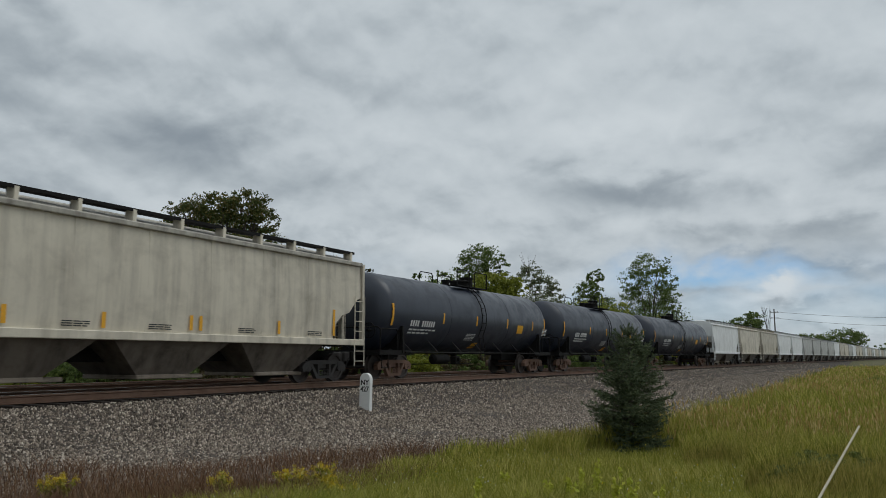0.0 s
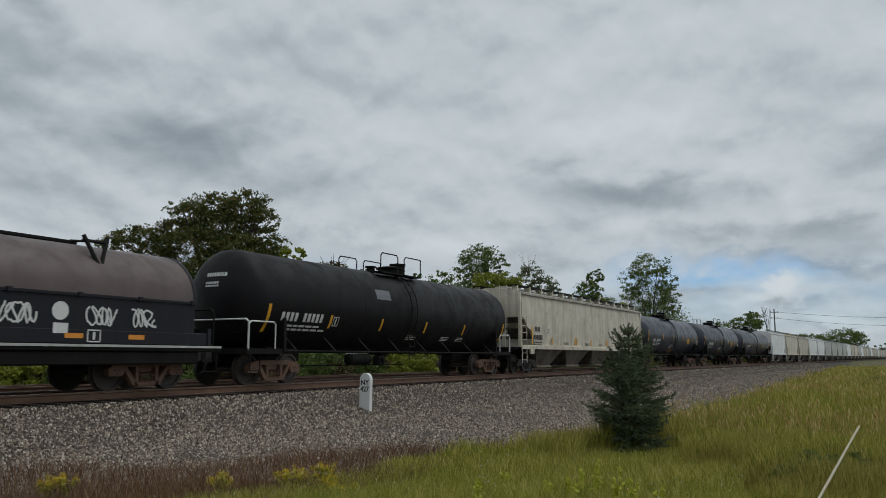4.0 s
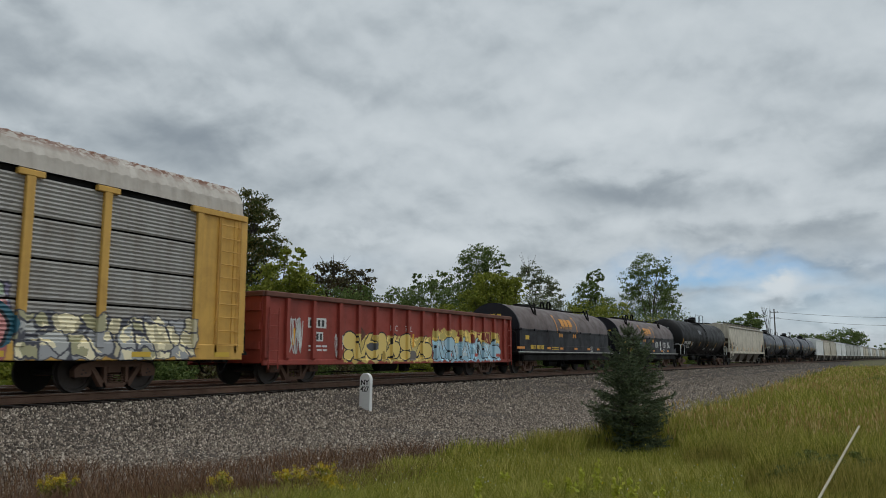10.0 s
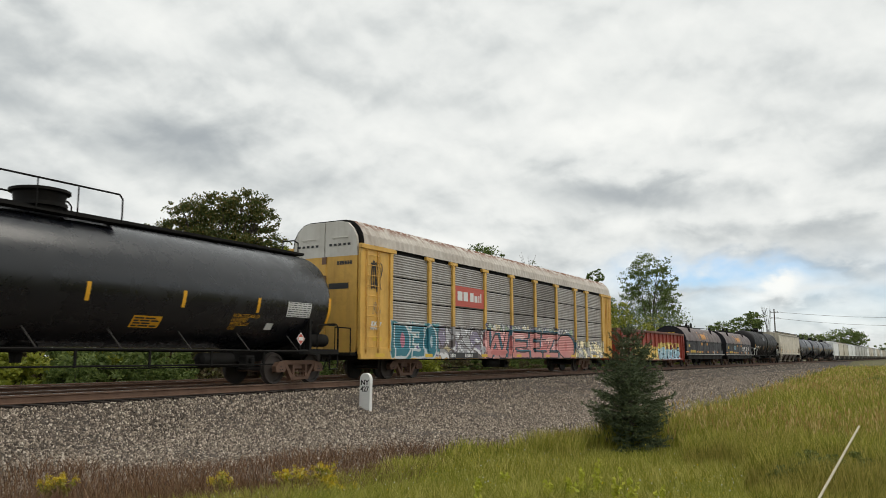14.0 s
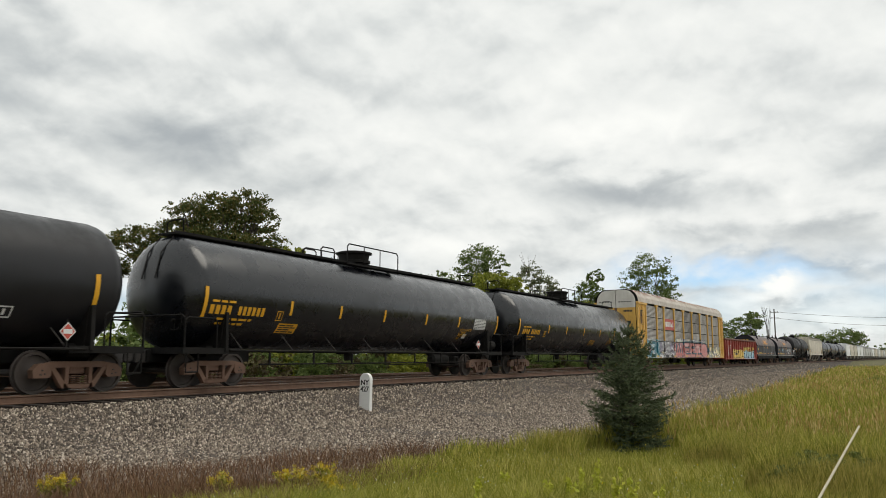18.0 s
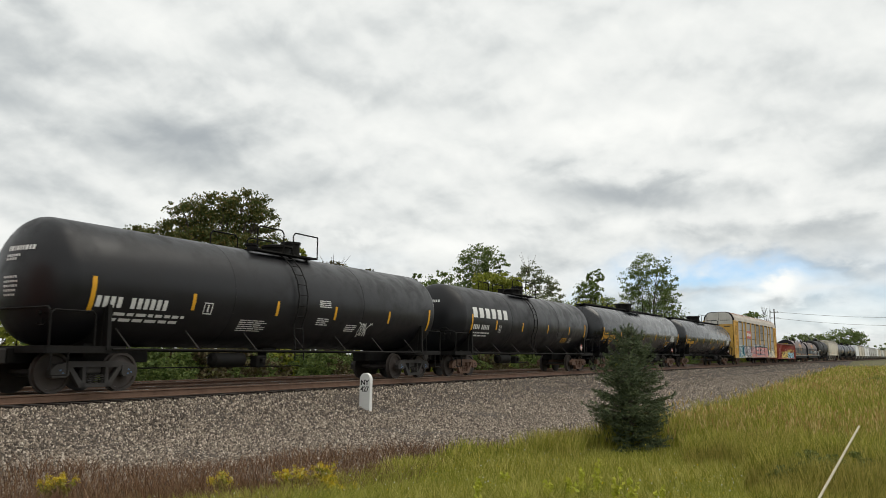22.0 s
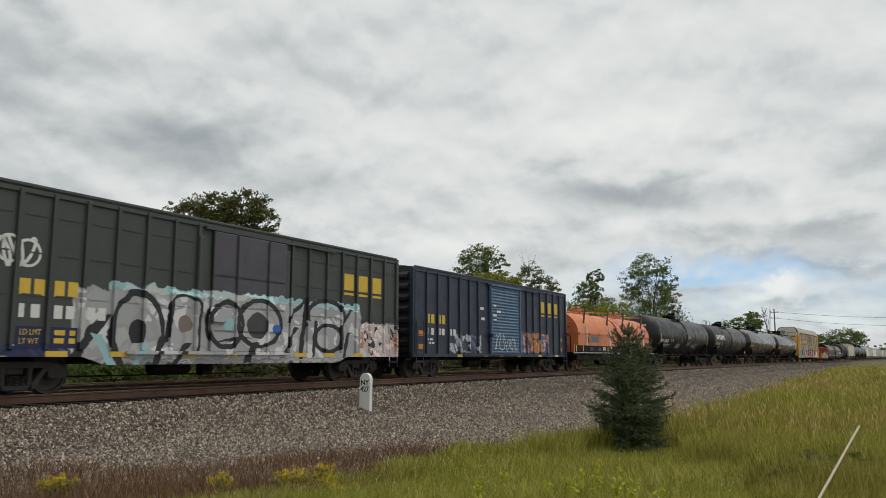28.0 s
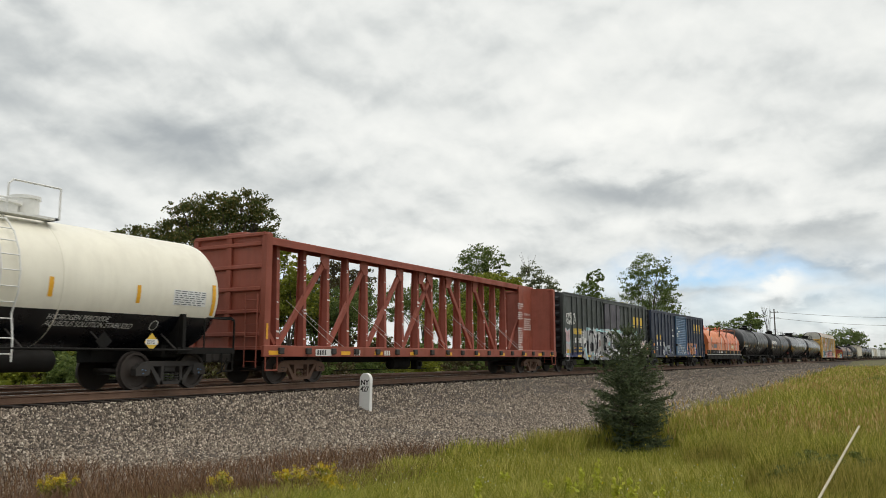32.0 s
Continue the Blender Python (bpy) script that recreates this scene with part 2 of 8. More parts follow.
def graffiti_layer(nt, co, col, zone):
    """Spray paint on the camera's side of a car: blocky shapes with outlines inside an uneven field."""
    x0, x1, z0, z1, size, fills, line, seed = zone
    N, L = nt.nodes.new, nt.links.new

    def op(kind, a, b):
        m = N("ShaderNodeMath")
        m.operation = kind
        for i, v in enumerate((a, b)):
            if isinstance(v, (int, float)):
                m.inputs[i].default_value = v
            else:
                L(v, m.inputs[i])
        return m.outputs[0]

    sep = N("ShaderNodeSeparateXYZ")
    L(co, sep.inputs[0])
    x, y, z = sep.outputs
    w1 = op("MULTIPLY", op("SUBTRACT", noise_tex(nt, co, 1.7, 3, 0.5, 0.0, (1, 0.01, 1)), 0.5), 0.5)
    w2 = op("MULTIPLY", op("SUBTRACT", noise_tex(nt, co, 3.1, 3, 0.5, 0.0, (1, 0.01, 1)), 0.5), 0.45)
    xx, zz = op("ADD", x, w1), op("ADD", z, w2)
    box = op("MINIMUM", op("MINIMUM", op("SUBTRACT", xx, x0), op("SUBTRACT", x1, xx)), op("MINIMUM", op("SUBTRACT", zz, z0), op("SUBTRACT", z1, zz)))
    mask = op("MULTIPLY", ramp_of(nt, op("MULTIPLY", box, 10.0), [(0.0, (0, 0, 0)), (0.3, (1, 1, 1))]), op("LESS_THAN", y, -1.3))
    v = N("ShaderNodeCombineXYZ")
    L(op("DIVIDE", op("ADD", xx, op("MULTIPLY", z, 0.25)), size[0]), v.inputs[0])
    L(op("DIVIDE", zz, size[1]), v.inputs[1])
    v.inputs[2].default_value = seed

    def cells(feature, scale):
        t = N("ShaderNodeTexVoronoi")
        t.feature = feature
        t.inputs["Scale"].default_value, t.inputs["Randomness"].default_value = scale, 0.85
        L(v.outputs[0], t.inputs["Vector"])
        return t

    tone = N("ShaderNodeSeparateColor")
    L(cells("F1", 1.0).outputs["Color"], tone.inputs[0])
    body = ramp_of(nt, tone.outputs[0], [(i / len(fills), c) for i, c in enumerate(fills)])
    nt.nodes[-1].color_ramp.interpolation = "CONSTANT"
    tone2 = N("ShaderNodeSeparateColor")
    L(cells("F1", 2.7).outputs["Color"], tone2.inputs[0])
    body = mixed(nt, ramp_of(nt, tone2.outputs[1], [(0.72, (0, 0, 0)), (0.74, (1, 1, 1))]), body, tuple(min(1, c * 1.5 + 0.06) for c in fills[0]))
    edge = ramp_of(nt, cells("DISTANCE_TO_EDGE", 1.0).outputs["Distance"], [(0.03, (1, 1, 1)), (0.05, (0, 0, 0))])
    body = mixed(nt, edge, body, line)
    rim = ramp_of(nt, op("MULTIPLY", box, 10.0), [(0.35, (1, 1, 1)), (0.6, (0, 0, 0))])
    body = mixed(nt, rim, body, line)
    return mixed(nt, mask, col, body)


SPRAYED = {}


def sprayed(nt, col, zones):
    """The graffiti of one car as a node group, shared by the paints of its parts."""
    if zones not in SPRAYED:
        g = bpy.data.node_groups.new("graffiti", "ShaderNodeTree")
        g.interface.new_socket("Color", in_out="INPUT", socket_type="NodeSocketColor")
        g.interface.new_socket("Color", in_out="OUTPUT", socket_type="NodeSocketColor")
        c = g.nodes.new("NodeGroupInput").outputs[0]
        end = g.nodes.new("NodeGroupOutput")
        co = g.nodes.new("ShaderNodeTexCoord").outputs["Object"]
        for zone in zones:
            if not isinstance(zone[0], str):
                c = graffiti_layer(g, co, c, zone)
        strokes = [zone for zone in zones if isinstance(zone[0], str)]
        if strokes:
            c = spray_strokes(g, co, c, strokes)
        g.links.new(c, end.inputs[0])
        SPRAYED[zones] = g
    node = nt.nodes.new("ShaderNodeGroup")
    node.node_tree = SPRAYED[zones]
    nt.links.new(col, node.inputs[0])
    return node.outputs[0]


def paint(name, color, dirt=(0.06, 0.05, 0.04), amount=0.4, rust=0.0, rough=0.55, streak=0.5, fade=None, zones=(), coat=0.0, ridge=None):
    """Weathered paint: grime in patches, rain streaks, flecks of rust."""
    m, nt, b = shader(name, rough)
    co = nt.nodes.new("ShaderNodeTexCoord").outputs["Object"]
    col = mixed(nt, noise_tex(nt, co, 0.45, 5), tuple(c * 0.86 for c in color), fade or tuple(min(1, c * 1.12) for c in color))
    patch = ramp_of(nt, noise_tex(nt, co, 1.3, 6, 0.65, 0.4), [(0.42, (0, 0, 0)), (0.75, (1, 1, 1))])
    rain = ramp_of(nt, noise_tex(nt, co, 1.0, 5, 0.6, 0.0, (3.2, 3.2, 0.22)), [(0.45, (0, 0, 0)), (0.72, (1, 1, 1))])
    g = nt.nodes.new("ShaderNodeMath")
    g.operation, g.use_clamp = "MULTIPLY_ADD", True
    nt.links.new(rain, g.inputs[0])
    g.inputs[1].default_value = streak
    h = nt.nodes.new("ShaderNodeMath")
    h.operation = "MULTIPLY"
    h.inputs[1].default_value = 0.6
    nt.links.new(patch, h.inputs[0])
    nt.links.new(h.outputs[0], g.inputs[2])
    k = nt.nodes.new("ShaderNodeMath")
    k.operation, k.use_clamp = "MULTIPLY", True
    k.inputs[1].default_value = amount
    nt.links.new(g.outputs[0], k.inputs[0])
    col = mixed(nt, k.outputs[0], col, dirt)
    if rust:
        spot = ramp_of(nt, noise_tex(nt, co, 2.6, 8, 0.7, 0.6), [(0.80 - rust * 0.35, (0, 0, 0)), (0.86 - rust * 0.35, (1, 1, 1))])
        if ridge:
            sep, band, both = nt.nodes.new("ShaderNodeSeparateXYZ"), nt.nodes.new("ShaderNodeMapRange"), nt.nodes.new("ShaderNodeMath")
            band.inputs["From Min"].default_value, band.inputs["From Max"].default_value = ridge
            both.operation = "MULTIPLY"
            nt.links.new(co, sep.inputs[0])
            nt.links.new(sep.outputs[2], band.inputs[0])
            nt.links.new(band.outputs[0], both.inputs[0])
            nt.links.new(spot, both.inputs[1])
            spot = both.outputs[0]
        col = mixed(nt, spot, col, mixed(nt, noise_tex(nt, co, 14, 3), (0.10, 0.035, 0.018), (0.22, 0.085, 0.04)))
    if zones:
        col = sprayed(nt, col, zones)
    nt.links.new(col, b.inputs["Base Color"])
    fine = noise_tex(nt, co, 22, 4)
    bump(nt, b, fine, 0.03 if coat else 0.12, 0.01)
    b.inputs["Coat Weight"].default_value, b.inputs["Coat Roughness"].default_value = coat, 0.22
    r = nt.nodes.new("ShaderNodeMapRange")
    r.inputs["To Min"].default_value, r.inputs["To Max"].default_value = max(0.1, rough - 0.12), min(1, rough + 0.2)
    nt.links.new(patch, r.inputs[0])
    nt.links.new(r.outputs[0], b.inputs["Roughness"])
    return m


def plain(name, color, rough=0.6, metal=0.0, vary=0.15, scale=9.0):
    m, nt, b = shader(name, rough, metal)
    co = nt.nodes.new("ShaderNodeTexCoord").outputs["Object"]
    f = noise_tex(nt, co, scale, 5, 0.6)
    nt.links.new(mixed(nt, f, tuple(c * (1 - vary) for c in color), tuple(min(1, c * (1 + vary)) for c in color)), b.inputs["Base Color"])
    bump(nt, b, f, 0.1, 0.01)
    return m

BLACK = paint("tank_black_paint", (0.004, 0.005, 0.0075), (0.009, 0.009, 0.010), 0.2, rough=0.34, streak=0.2, coat=0.3)
SOOT_BLACK = paint("sooty_black_paint", (0.006, 0.006, 0.0075), (0.024, 0.016, 0.012), 0.35, rough=0.6)
GREY_BLACK = paint("faded_black_paint", (0.0105, 0.0105, 0.0125), (0.020, 0.018, 0.018), 0.3, rough=0.46, streak=0.3)
BLUE_BLACK = paint("dull_blue_black_paint", (0.026, 0.032, 0.048), (0.05, 0.048, 0.048), 0.28, rough=0.45, streak=0.3)
UNDER = paint("underframe_grime", (0.007, 0.0066, 0.0062), (0.020, 0.016, 0.013), 0.5, rough=0.8)
CAST = paint("rusty_cast_steel", (0.155, 0.085, 0.056), (0.04, 0.03, 0.024), 0.45, rust=0.5, rough=0.85)
CAST_DARK = paint("dark_cast_steel", (0.035, 0.032, 0.031), (0.05, 0.04, 0.03), 0.5, rust=0.2, rough=0.8)
WHEEL = paint("wheel_steel", (0.045, 0.034, 0.029), (0.012, 0.011, 0.010), 0.5, rust=0.3, rough=0.7)
HOP = paint("hopper_cream_paint", (0.66, 0.60, 0.485), (0.11, 0.09, 0.07), 0.5, rough=0.6, streak=0.75)
HOP_GREY = paint("hopper_grey_paint", (0.47, 0.47, 0.445), (0.15, 0.13, 0.10), 0.5, rough=0.6, streak=0.7)
HOP_WHITE = paint("hopper_clean_white_paint", (0.80, 0.81, 0.80), (0.30, 0.27, 0.23), 0.35, rough=0.55, streak=0.6)
HOP_TAN = paint("hopper_tan_paint", (0.56, 0.51, 0.41), (0.12, 0.09, 0.06), 0.6, rough=0.6, streak=0.7)
HOP_ROOF = paint("hopper_roof_paint", (0.46, 0.43, 0.37), (0.05, 0.04, 0.033), 1.0, rust=0.25, rough=0.7)
GATE = paint("outlet_gate_primer", (0.30, 0.25, 0.20), (0.05, 0.035, 0.025), 0.8, rust=0.3, rough=0.8)
# bays and slope sheets: uneven brown, darker than the hopper body
BAY = paint("hopper_bay_brown", (0.15, 0.125, 0.10), (0.025, 0.02, 0.016), 1.0, rough=0.8)
COIL_TOP = paint("coil_cover_brown", (0.098, 0.068, 0.062), (0.035, 0.027, 0.027), 0.5, rough=0.55)
COIL_LOW = paint("coil_cover_blue_black", (0.013, 0.014, 0.020), (0.036, 0.026, 0.024), 0.5, rough=0.55)
GOLD, PALE, BLUE_G, TEAL, PINK, SILVER, INK, CORAL = (0.50, 0.34, 0.08), (0.62, 0.55, 0.36), (0.16, 0.33, 0.46), (0.03, 0.16, 0.19), (0.50, 0.26, 0.25), (0.40, 0.40, 0.41), (0.02, 0.02, 0.025), (0.50, 0.16, 0.15)
GOND_RIM = paint("gondola_rust_rim", (0.16, 0.062, 0.042), (0.05, 0.03, 0.02), 0.7, rust=0.5, rough=0.8)
RACK_ZONES = (
    (-11.7, -8.0, 0.72, 2.1, (1.15, 1.3), (TEAL, (0.05, 0.22, 0.26), (0.12, 0.10, 0.22)), (0.50, 0.52, 0.50), 3.0),
    (-8.2, -4.2, 0.72, 2.05, (0.7, 0.6), (SILVER, (0.25, 0.22, 0.30), (0.42, 0.36, 0.22), (0.30, 0.30, 0.31)), (0.12, 0.10, 0.10), 4.0),
    (-4.3, 6.9, 1.6, 2.3, (0.45, 0.35), (SILVER, PALE, (0.20, 0.17, 0.28), (0.34, 0.42, 0.30)), (0.06, 0.06, 0.08), 8.0),
    (-4.3, 6.8, 0.66, 1.98, (1.5, 0.72), (PINK, CORAL, PINK, CORAL, (0.52, 0.36, 0.34)), (0.34, 0.12, 0.12), 5.0),
    (6.9, 11.8, 0.72, 1.75, (0.6, 0.5), (PALE, SILVER, (0.45, 0.42, 0.25), (0.50, 0.50, 0.48)), (0.08, 0.08, 0.10), 7.0))


def fat(shape, x0, x1, z0, z1, w, fill, rim=0.07, line=INK):
    """One fat sprayed letter: strokes in a unit box, a dark rim under a filling."""
    out = []
    for kind, *q in shape:
        for grow, tone in ((rim, line), (0.0, fill)):
            if kind == "flat":
                u0, u1, v = q
                a, c, z = x0 + (x1 - x0) * u0, x0 + (x1 - x0) * u1, z0 + (z1 - z0) * v
                out.append(("bar", (a + c) / 2, z - w * 0.7 - grow, (a + c) / 2 + 0.02, z + w * 0.7 + grow, (c - a) / 2 + grow, 0, tone))
            elif kind == "leg":
                u0, v0, u1, v1 = q
                out.append(("bar", x0 + (x1 - x0) * u0, z0 + (z1 - z0) * v0 - grow, x0 + (x1 - x0) * u1, z0 + (z1 - z0) * v1 + grow, w + grow, 0, tone))
            else:
                u, v, a, c = q
                out.append(("blob", x0 + (x1 - x0) * u, z0 + (z1 - z0) * v, (x1 - x0) * a + grow, (z1 - z0) * c + grow, 0, 0, tone))
    return out


ZIG = (("leg", 0.08, 0.0, 0.05, 1.0), ("leg", 0.12, 0.0, 0.42, 0.85), ("leg", 0.62, 0.0, 0.42, 0.85), ("leg", 0.70, 0.0, 0.92, 1.0))
COMB = (("leg", 0.2, 0.0, 0.2, 1.0), ("flat", 0.1, 0.95, 0.10), ("flat", 0.1, 0.85, 0.52), ("flat", 0.1, 0.95, 0.92))
BENT = (("flat", 0.05, 0.95, 0.92), ("leg", 0.25, 0.1, 0.8, 0.9), ("flat", 0.05, 0.98, 0.10))
CLAW = (("leg", 0.8, 0.0, 0.8, 1.0), ("flat", 0.05, 0.9, 0.10), ("flat", 0.25, 0.9, 0.52), ("flat", 0.05, 0.9, 0.92))
ROUND = (("blob", 0.5, 0.5, 0.48, 0.52),)
BOWL = (("leg", 0.18, 0.0, 0.18, 1.0), ("blob", 0.48, 0.5, 0.46, 0.5))
HOOK = (("blob", 0.35, 0.68, 0.36, 0.32), ("leg", 0.75, 0.0, 0.55, 0.7), ("blob", 0.3, 0.16, 0.26, 0.18))
SWEEP = (("leg", 0.05, 0.1, 0.6, 0.95), ("blob", 0.68, 0.36, 0.36, 0.32))
BLADE = (("leg", 0.15, 0.0, 0.4, 1.0), ("leg", 0.85, 0.05, 0.55, 0.8))
HUMP = (("blob", 0.5, 0.62, 0.46, 0.40), ("leg", 0.2, 0.0, 0.25, 0.6), ("leg", 0.8, 0.0, 0.72, 0.6))
# the long pink tag over a teal shade, and the teal one beside the trucks
shade = []
for shape, a, c in ((ZIG, -4.05, -1.62), (COMB, -1.62, 0.62), (COMB, 0.62, 2.18), (BENT, 2.18, 4.31), (ROUND, 4.31, 6.86)):
    shade += [k for k in fat(shape, a + 0.16, c + 0.16, 0.84, 2.02, 0.20, (0.03, 0.12, 0.17), 0.05, (0.03, 0.12, 0.17))]
    RACK_ZONES += tuple(fat(shape, a, c, 0.78, 1.95, 0.17, (0.56, 0.235, 0.22)))
RACK_ZONES = RACK_ZONES[:5] + tuple(shade) + RACK_ZONES[5:]
RACK_ZONES += (("blob", 5.58, 1.4, 0.20, 0.22, 0, 0, CORAL), ("blob", -2.83, 1.0, 0.9, 0.14, 0, 0, CORAL), ("blob", -0.50, 1.75, 0.7, 0.10, 0, 0, (0.66, 0.42, 0.40)), ("blob", 3.25, 1.7, 0.5, 0.10, 0, 0, (0.66, 0.42, 0.40)))
for shape, a, c in ((BOWL, -11.33, -10.26), (CLAW, -10.26, -9.28), (ROUND, -9.28, -8.33)):
    RACK_ZONES += tuple(fat(shape, a, c, 0.82, 1.95, 0.15, (0.03, 0.17, 0.22), 0.08, (0.50, 0.54, 0.55)))
RACK_ZONES += (("blob", -10.79, 1.4, 0.16, 0.28, 0, 0, (0.45, 0.16, 0.22)), ("blob", -8.80, 1.4, 0.16, 0.28, 0, 0, (0.35, 0.45, 0.5)))
GOND_ZONES = (
    (-4.61, 1.11, 0.62, 1.55, (0.5, 0.25), ((0.62, 0.47, 0.14), (0.55, 0.38, 0.08), (0.64, 0.52, 0.24)), (0.60, 0.45, 0.13), 1.0),
    (1.18, 7.30, 1.2, 1.9, (0.5, 0.7), ((0.60, 0.44, 0.10), (0.58, 0.46, 0.14), (0.23, 0.042, 0.030), (0.23, 0.042, 0.030)), (0.55, 0.42, 0.12), 6.0),
    (1.18, 7.30, 0.62, 1.4, (0.5, 0.5), ((0.35, 0.52, 0.62), (0.26, 0.42, 0.54), (0.52, 0.60, 0.62)), (0.30, 0.48, 0.58), 2.0))
for shape, a, c in ((HOOK, -4.61, -3.55), (SWEEP, -3.55, -2.65), (HUMP, -2.65, -2.00), (SWEEP, -2.00, -1.18), (HOOK, -1.18, -0.13), (SWEEP, -0.13, 1.11)):
    GOND_ZONES += tuple(fat(shape, a, c, 0.72, 1.62, 0.13, (0.80, 0.60, 0.19), 0.045))
for shape, a, c in ((BLADE, 1.18, 2.18), (HOOK, 2.18, 3.35), (BLADE, 3.35, 4.48), (BLADE, 4.48, 5.81), (SWEEP, 5.81, 7.30)):
    GOND_ZONES += tuple(fat(shape, a, c, 0.72, 1.60, 0.10, (0.42, 0.60, 0.70), 0.04))
GOND_ZONES += tuple(("blob", x, z, a, c, 0, 0, tone) for x, z, a, c, tone in ((-4.1, 0.95, 0.3, 0.22, INK), (-2.9, 1.15, 0.34, 0.13, (0.10, 0.10, 0.11)), (-2.2, 0.8, 0.14, 0.2, (0.42, 0.28, 0.06)), (-0.3, 0.85, 0.3, 0.2, (0.16, 0.14, 0.13)), (-1.6, 1.3, 0.12, 0.1, INK), (1.6, 1.3, 0.08, 0.2, (0.66, 0.70, 0.70)), (3.6, 1.0, 0.1, 0.24, (0.66, 0.70, 0.70)), (5.1, 1.1, 0.09, 0.25, INK)))
GOND = paint("gondola_red_oxide", (0.32, 0.050, 0.032), (0.07, 0.03, 0.025), 0.5, rust=0.15, rough=0.65, zones=GOND_ZONES)
RACK_YELLOW = paint("autorack_yellow", (0.70, 0.41, 0.085), (0.16, 0.085, 0.04), 0.5, rust=0.36, rough=0.6, zones=RACK_ZONES)
RACK_PANEL = paint("galvanised_panel", (0.345, 0.33, 0.31), (0.15, 0.115, 0.085), 0.65, rough=0.5, zones=RACK_ZONES)
RACK_DARK = paint("brown_stained_panel", (0.20, 0.185, 0.17), (0.11, 0.09, 0.075), 0.6, rough=0.55, zones=RACK_ZONES)
RACK_ROOF = paint("autorack_roof", (0.52, 0.475, 0.42), (0.17, 0.12, 0.09), 0.6, rust=0.98, rough=0.65, ridge=(5.16, 5.42))
RACK_WHITE = paint("autorack_door_white", (0.62, 0.60, 0.55), (0.2, 0.15, 0.1), 0.4, rough=0.6)
ORANGE_FADED = paint("faded_orange_cover_paint", (0.62, 0.19, 0.06), (0.30, 0.09, 0.05), 0.35, rust=0.58, rough=0.5)
ORANGE = paint("orange_cover_paint", (0.66, 0.175, 0.065), (0.30, 0.09, 0.05), 0.35, rust=0.74, rough=0.5)
B2_ZONES = (
    (-7.7, -6.9, 0.66, 2.35, (1.6, 1.0), ((0.52, 0.36, 0.38), (0.50, 0.44, 0.46), (0.55, 0.40, 0.42)), (0.36, 0.55, 0.60), 11.0),
    (-7.0, 8.1, 0.60, 1.10, (0.8, 0.5), ((0.02, 0.03, 0.10), SILVER, (0.03, 0.04, 0.12), (0.45, 0.30, 0.32)), (0.02, 0.02, 0.06), 15.0),
    (-4.3, 5.6, 1.7, 2.52, (1.7, 0.5), ((0.36, 0.56, 0.58), (0.55, 0.55, 0.53), (0.30, 0.50, 0.52)), (0.42, 0.60, 0.62), 12.0),
    (-5.2, 5.6, 0.62, 2.34, (1.15, 0.95), (SILVER, (0.43, 0.43, 0.42), SILVER, (0.36, 0.37, 0.38), (0.42, 0.42, 0.41)), (0.33, 0.33, 0.34), 13.0),
    ("bar", -5.25, 0.6, -4.35, 1.75, 0.16, 0, INK), ("bar", -4.15, 0.6, -4.55, 1.3, 0.13, 0, (0.30, 0.50, 0.54)), ("bar", -3.9, 0.6, -4.2, 1.25, 0.10, 0, INK),
    ("ring", -3.45, 1.35, 0.74, 0.95, 0.09, 0.7, INK), ("blob", -3.48, 1.35, 0.22, 0.34, 0, 1.12, INK), ("bar", -3.5, 0.62, -3.2, 1.1, 0.10, 0, (0.30, 0.50, 0.54)), ("bar", -2.95, 0.6, -2.7, 1.3, 0.12, 0, INK),
    ("bar", -2.6, 1.15, -2.45, 2.25, 0.06, 0, INK), ("bar", -1.65, 0.95, -1.5, 2.2, 0.07, 0, INK), ("ring", -2.05, 2.05, 0.5, 0.28, 0.13, 1.95, INK), ("blob", -2.03, 1.61, 0.24, 0.22, 0, 0, (0.20, 0.15, 0.13)), ("bar", -2.3, 0.6, -1.9, 1.15, 0.11, 0, INK),
    ("ring", -0.7, 1.65, 0.62, 0.60, 0.11, 0.9, INK), ("blob", -0.6, 1.66, 0.2, 0.18, 0, 0, (0.28, 0.50, 0.54)), ("bar", -0.9, 1.2, 0.0, 1.32, 0.35, 0, INK),
    ("ring", 0.6, 1.72, 0.86, 0.64, 0.10, 0.95, INK), ("blob", 0.5, 1.66, 0.42, 0.36, 0, 0, (0.05, 0.05, 0.055)), ("blob", 1.28, 1.6, 0.16, 0.14, 0, 0, (0.03, 0.12, 0.42)), ("bar", 0.2, 0.65, 0.45, 1.2, 0.14, 0, INK),
    ("bar", 1.85, 1.8, 2.72, 2.6, 0.09, 0, INK), ("bar", 2.5, 0.75, 2.75, 2.6, 0.10, 0, INK), ("bar", 1.75, 0.9, 2.3, 1.7, 0.10, 0, INK),
    ("ring", 3.75, 2.05, 0.95, 0.52, 0.12, 1.9, INK), ("ring", 3.9, 1.38, 0.72, 0.42, 0.14, 0.7, INK), ("bar", 4.4, 1.6, 5.1, 2.35, 0.09, 0, INK), ("bar", 4.7, 0.75, 4.95, 1.6, 0.09, 0, INK), ("bar", 3.1, 0.8, 3.25, 1.9, 0.07, 0, INK),
    (-7.7, 6.0, 0.60, 0.78, (1.6, 0.4), (SILVER, (0.30, 0.31, 0.33), SILVER, (0.42, 0.42, 0.42)), (0.25, 0.25, 0.28), 16.0),
    (5.6, 8.1, 0.70, 1.95, (0.42, 0.38), ((0.58, 0.45, 0.42), (0.60, 0.58, 0.55), (0.50, 0.20, 0.08), INK), (0.55, 0.50, 0.50), 14.0))
BOX_DARK = paint("boxcar_grey_green_paint", (0.046, 0.056, 0.053), (0.07, 0.065, 0.055), 0.5, rough=0.6, zones=B2_ZONES)
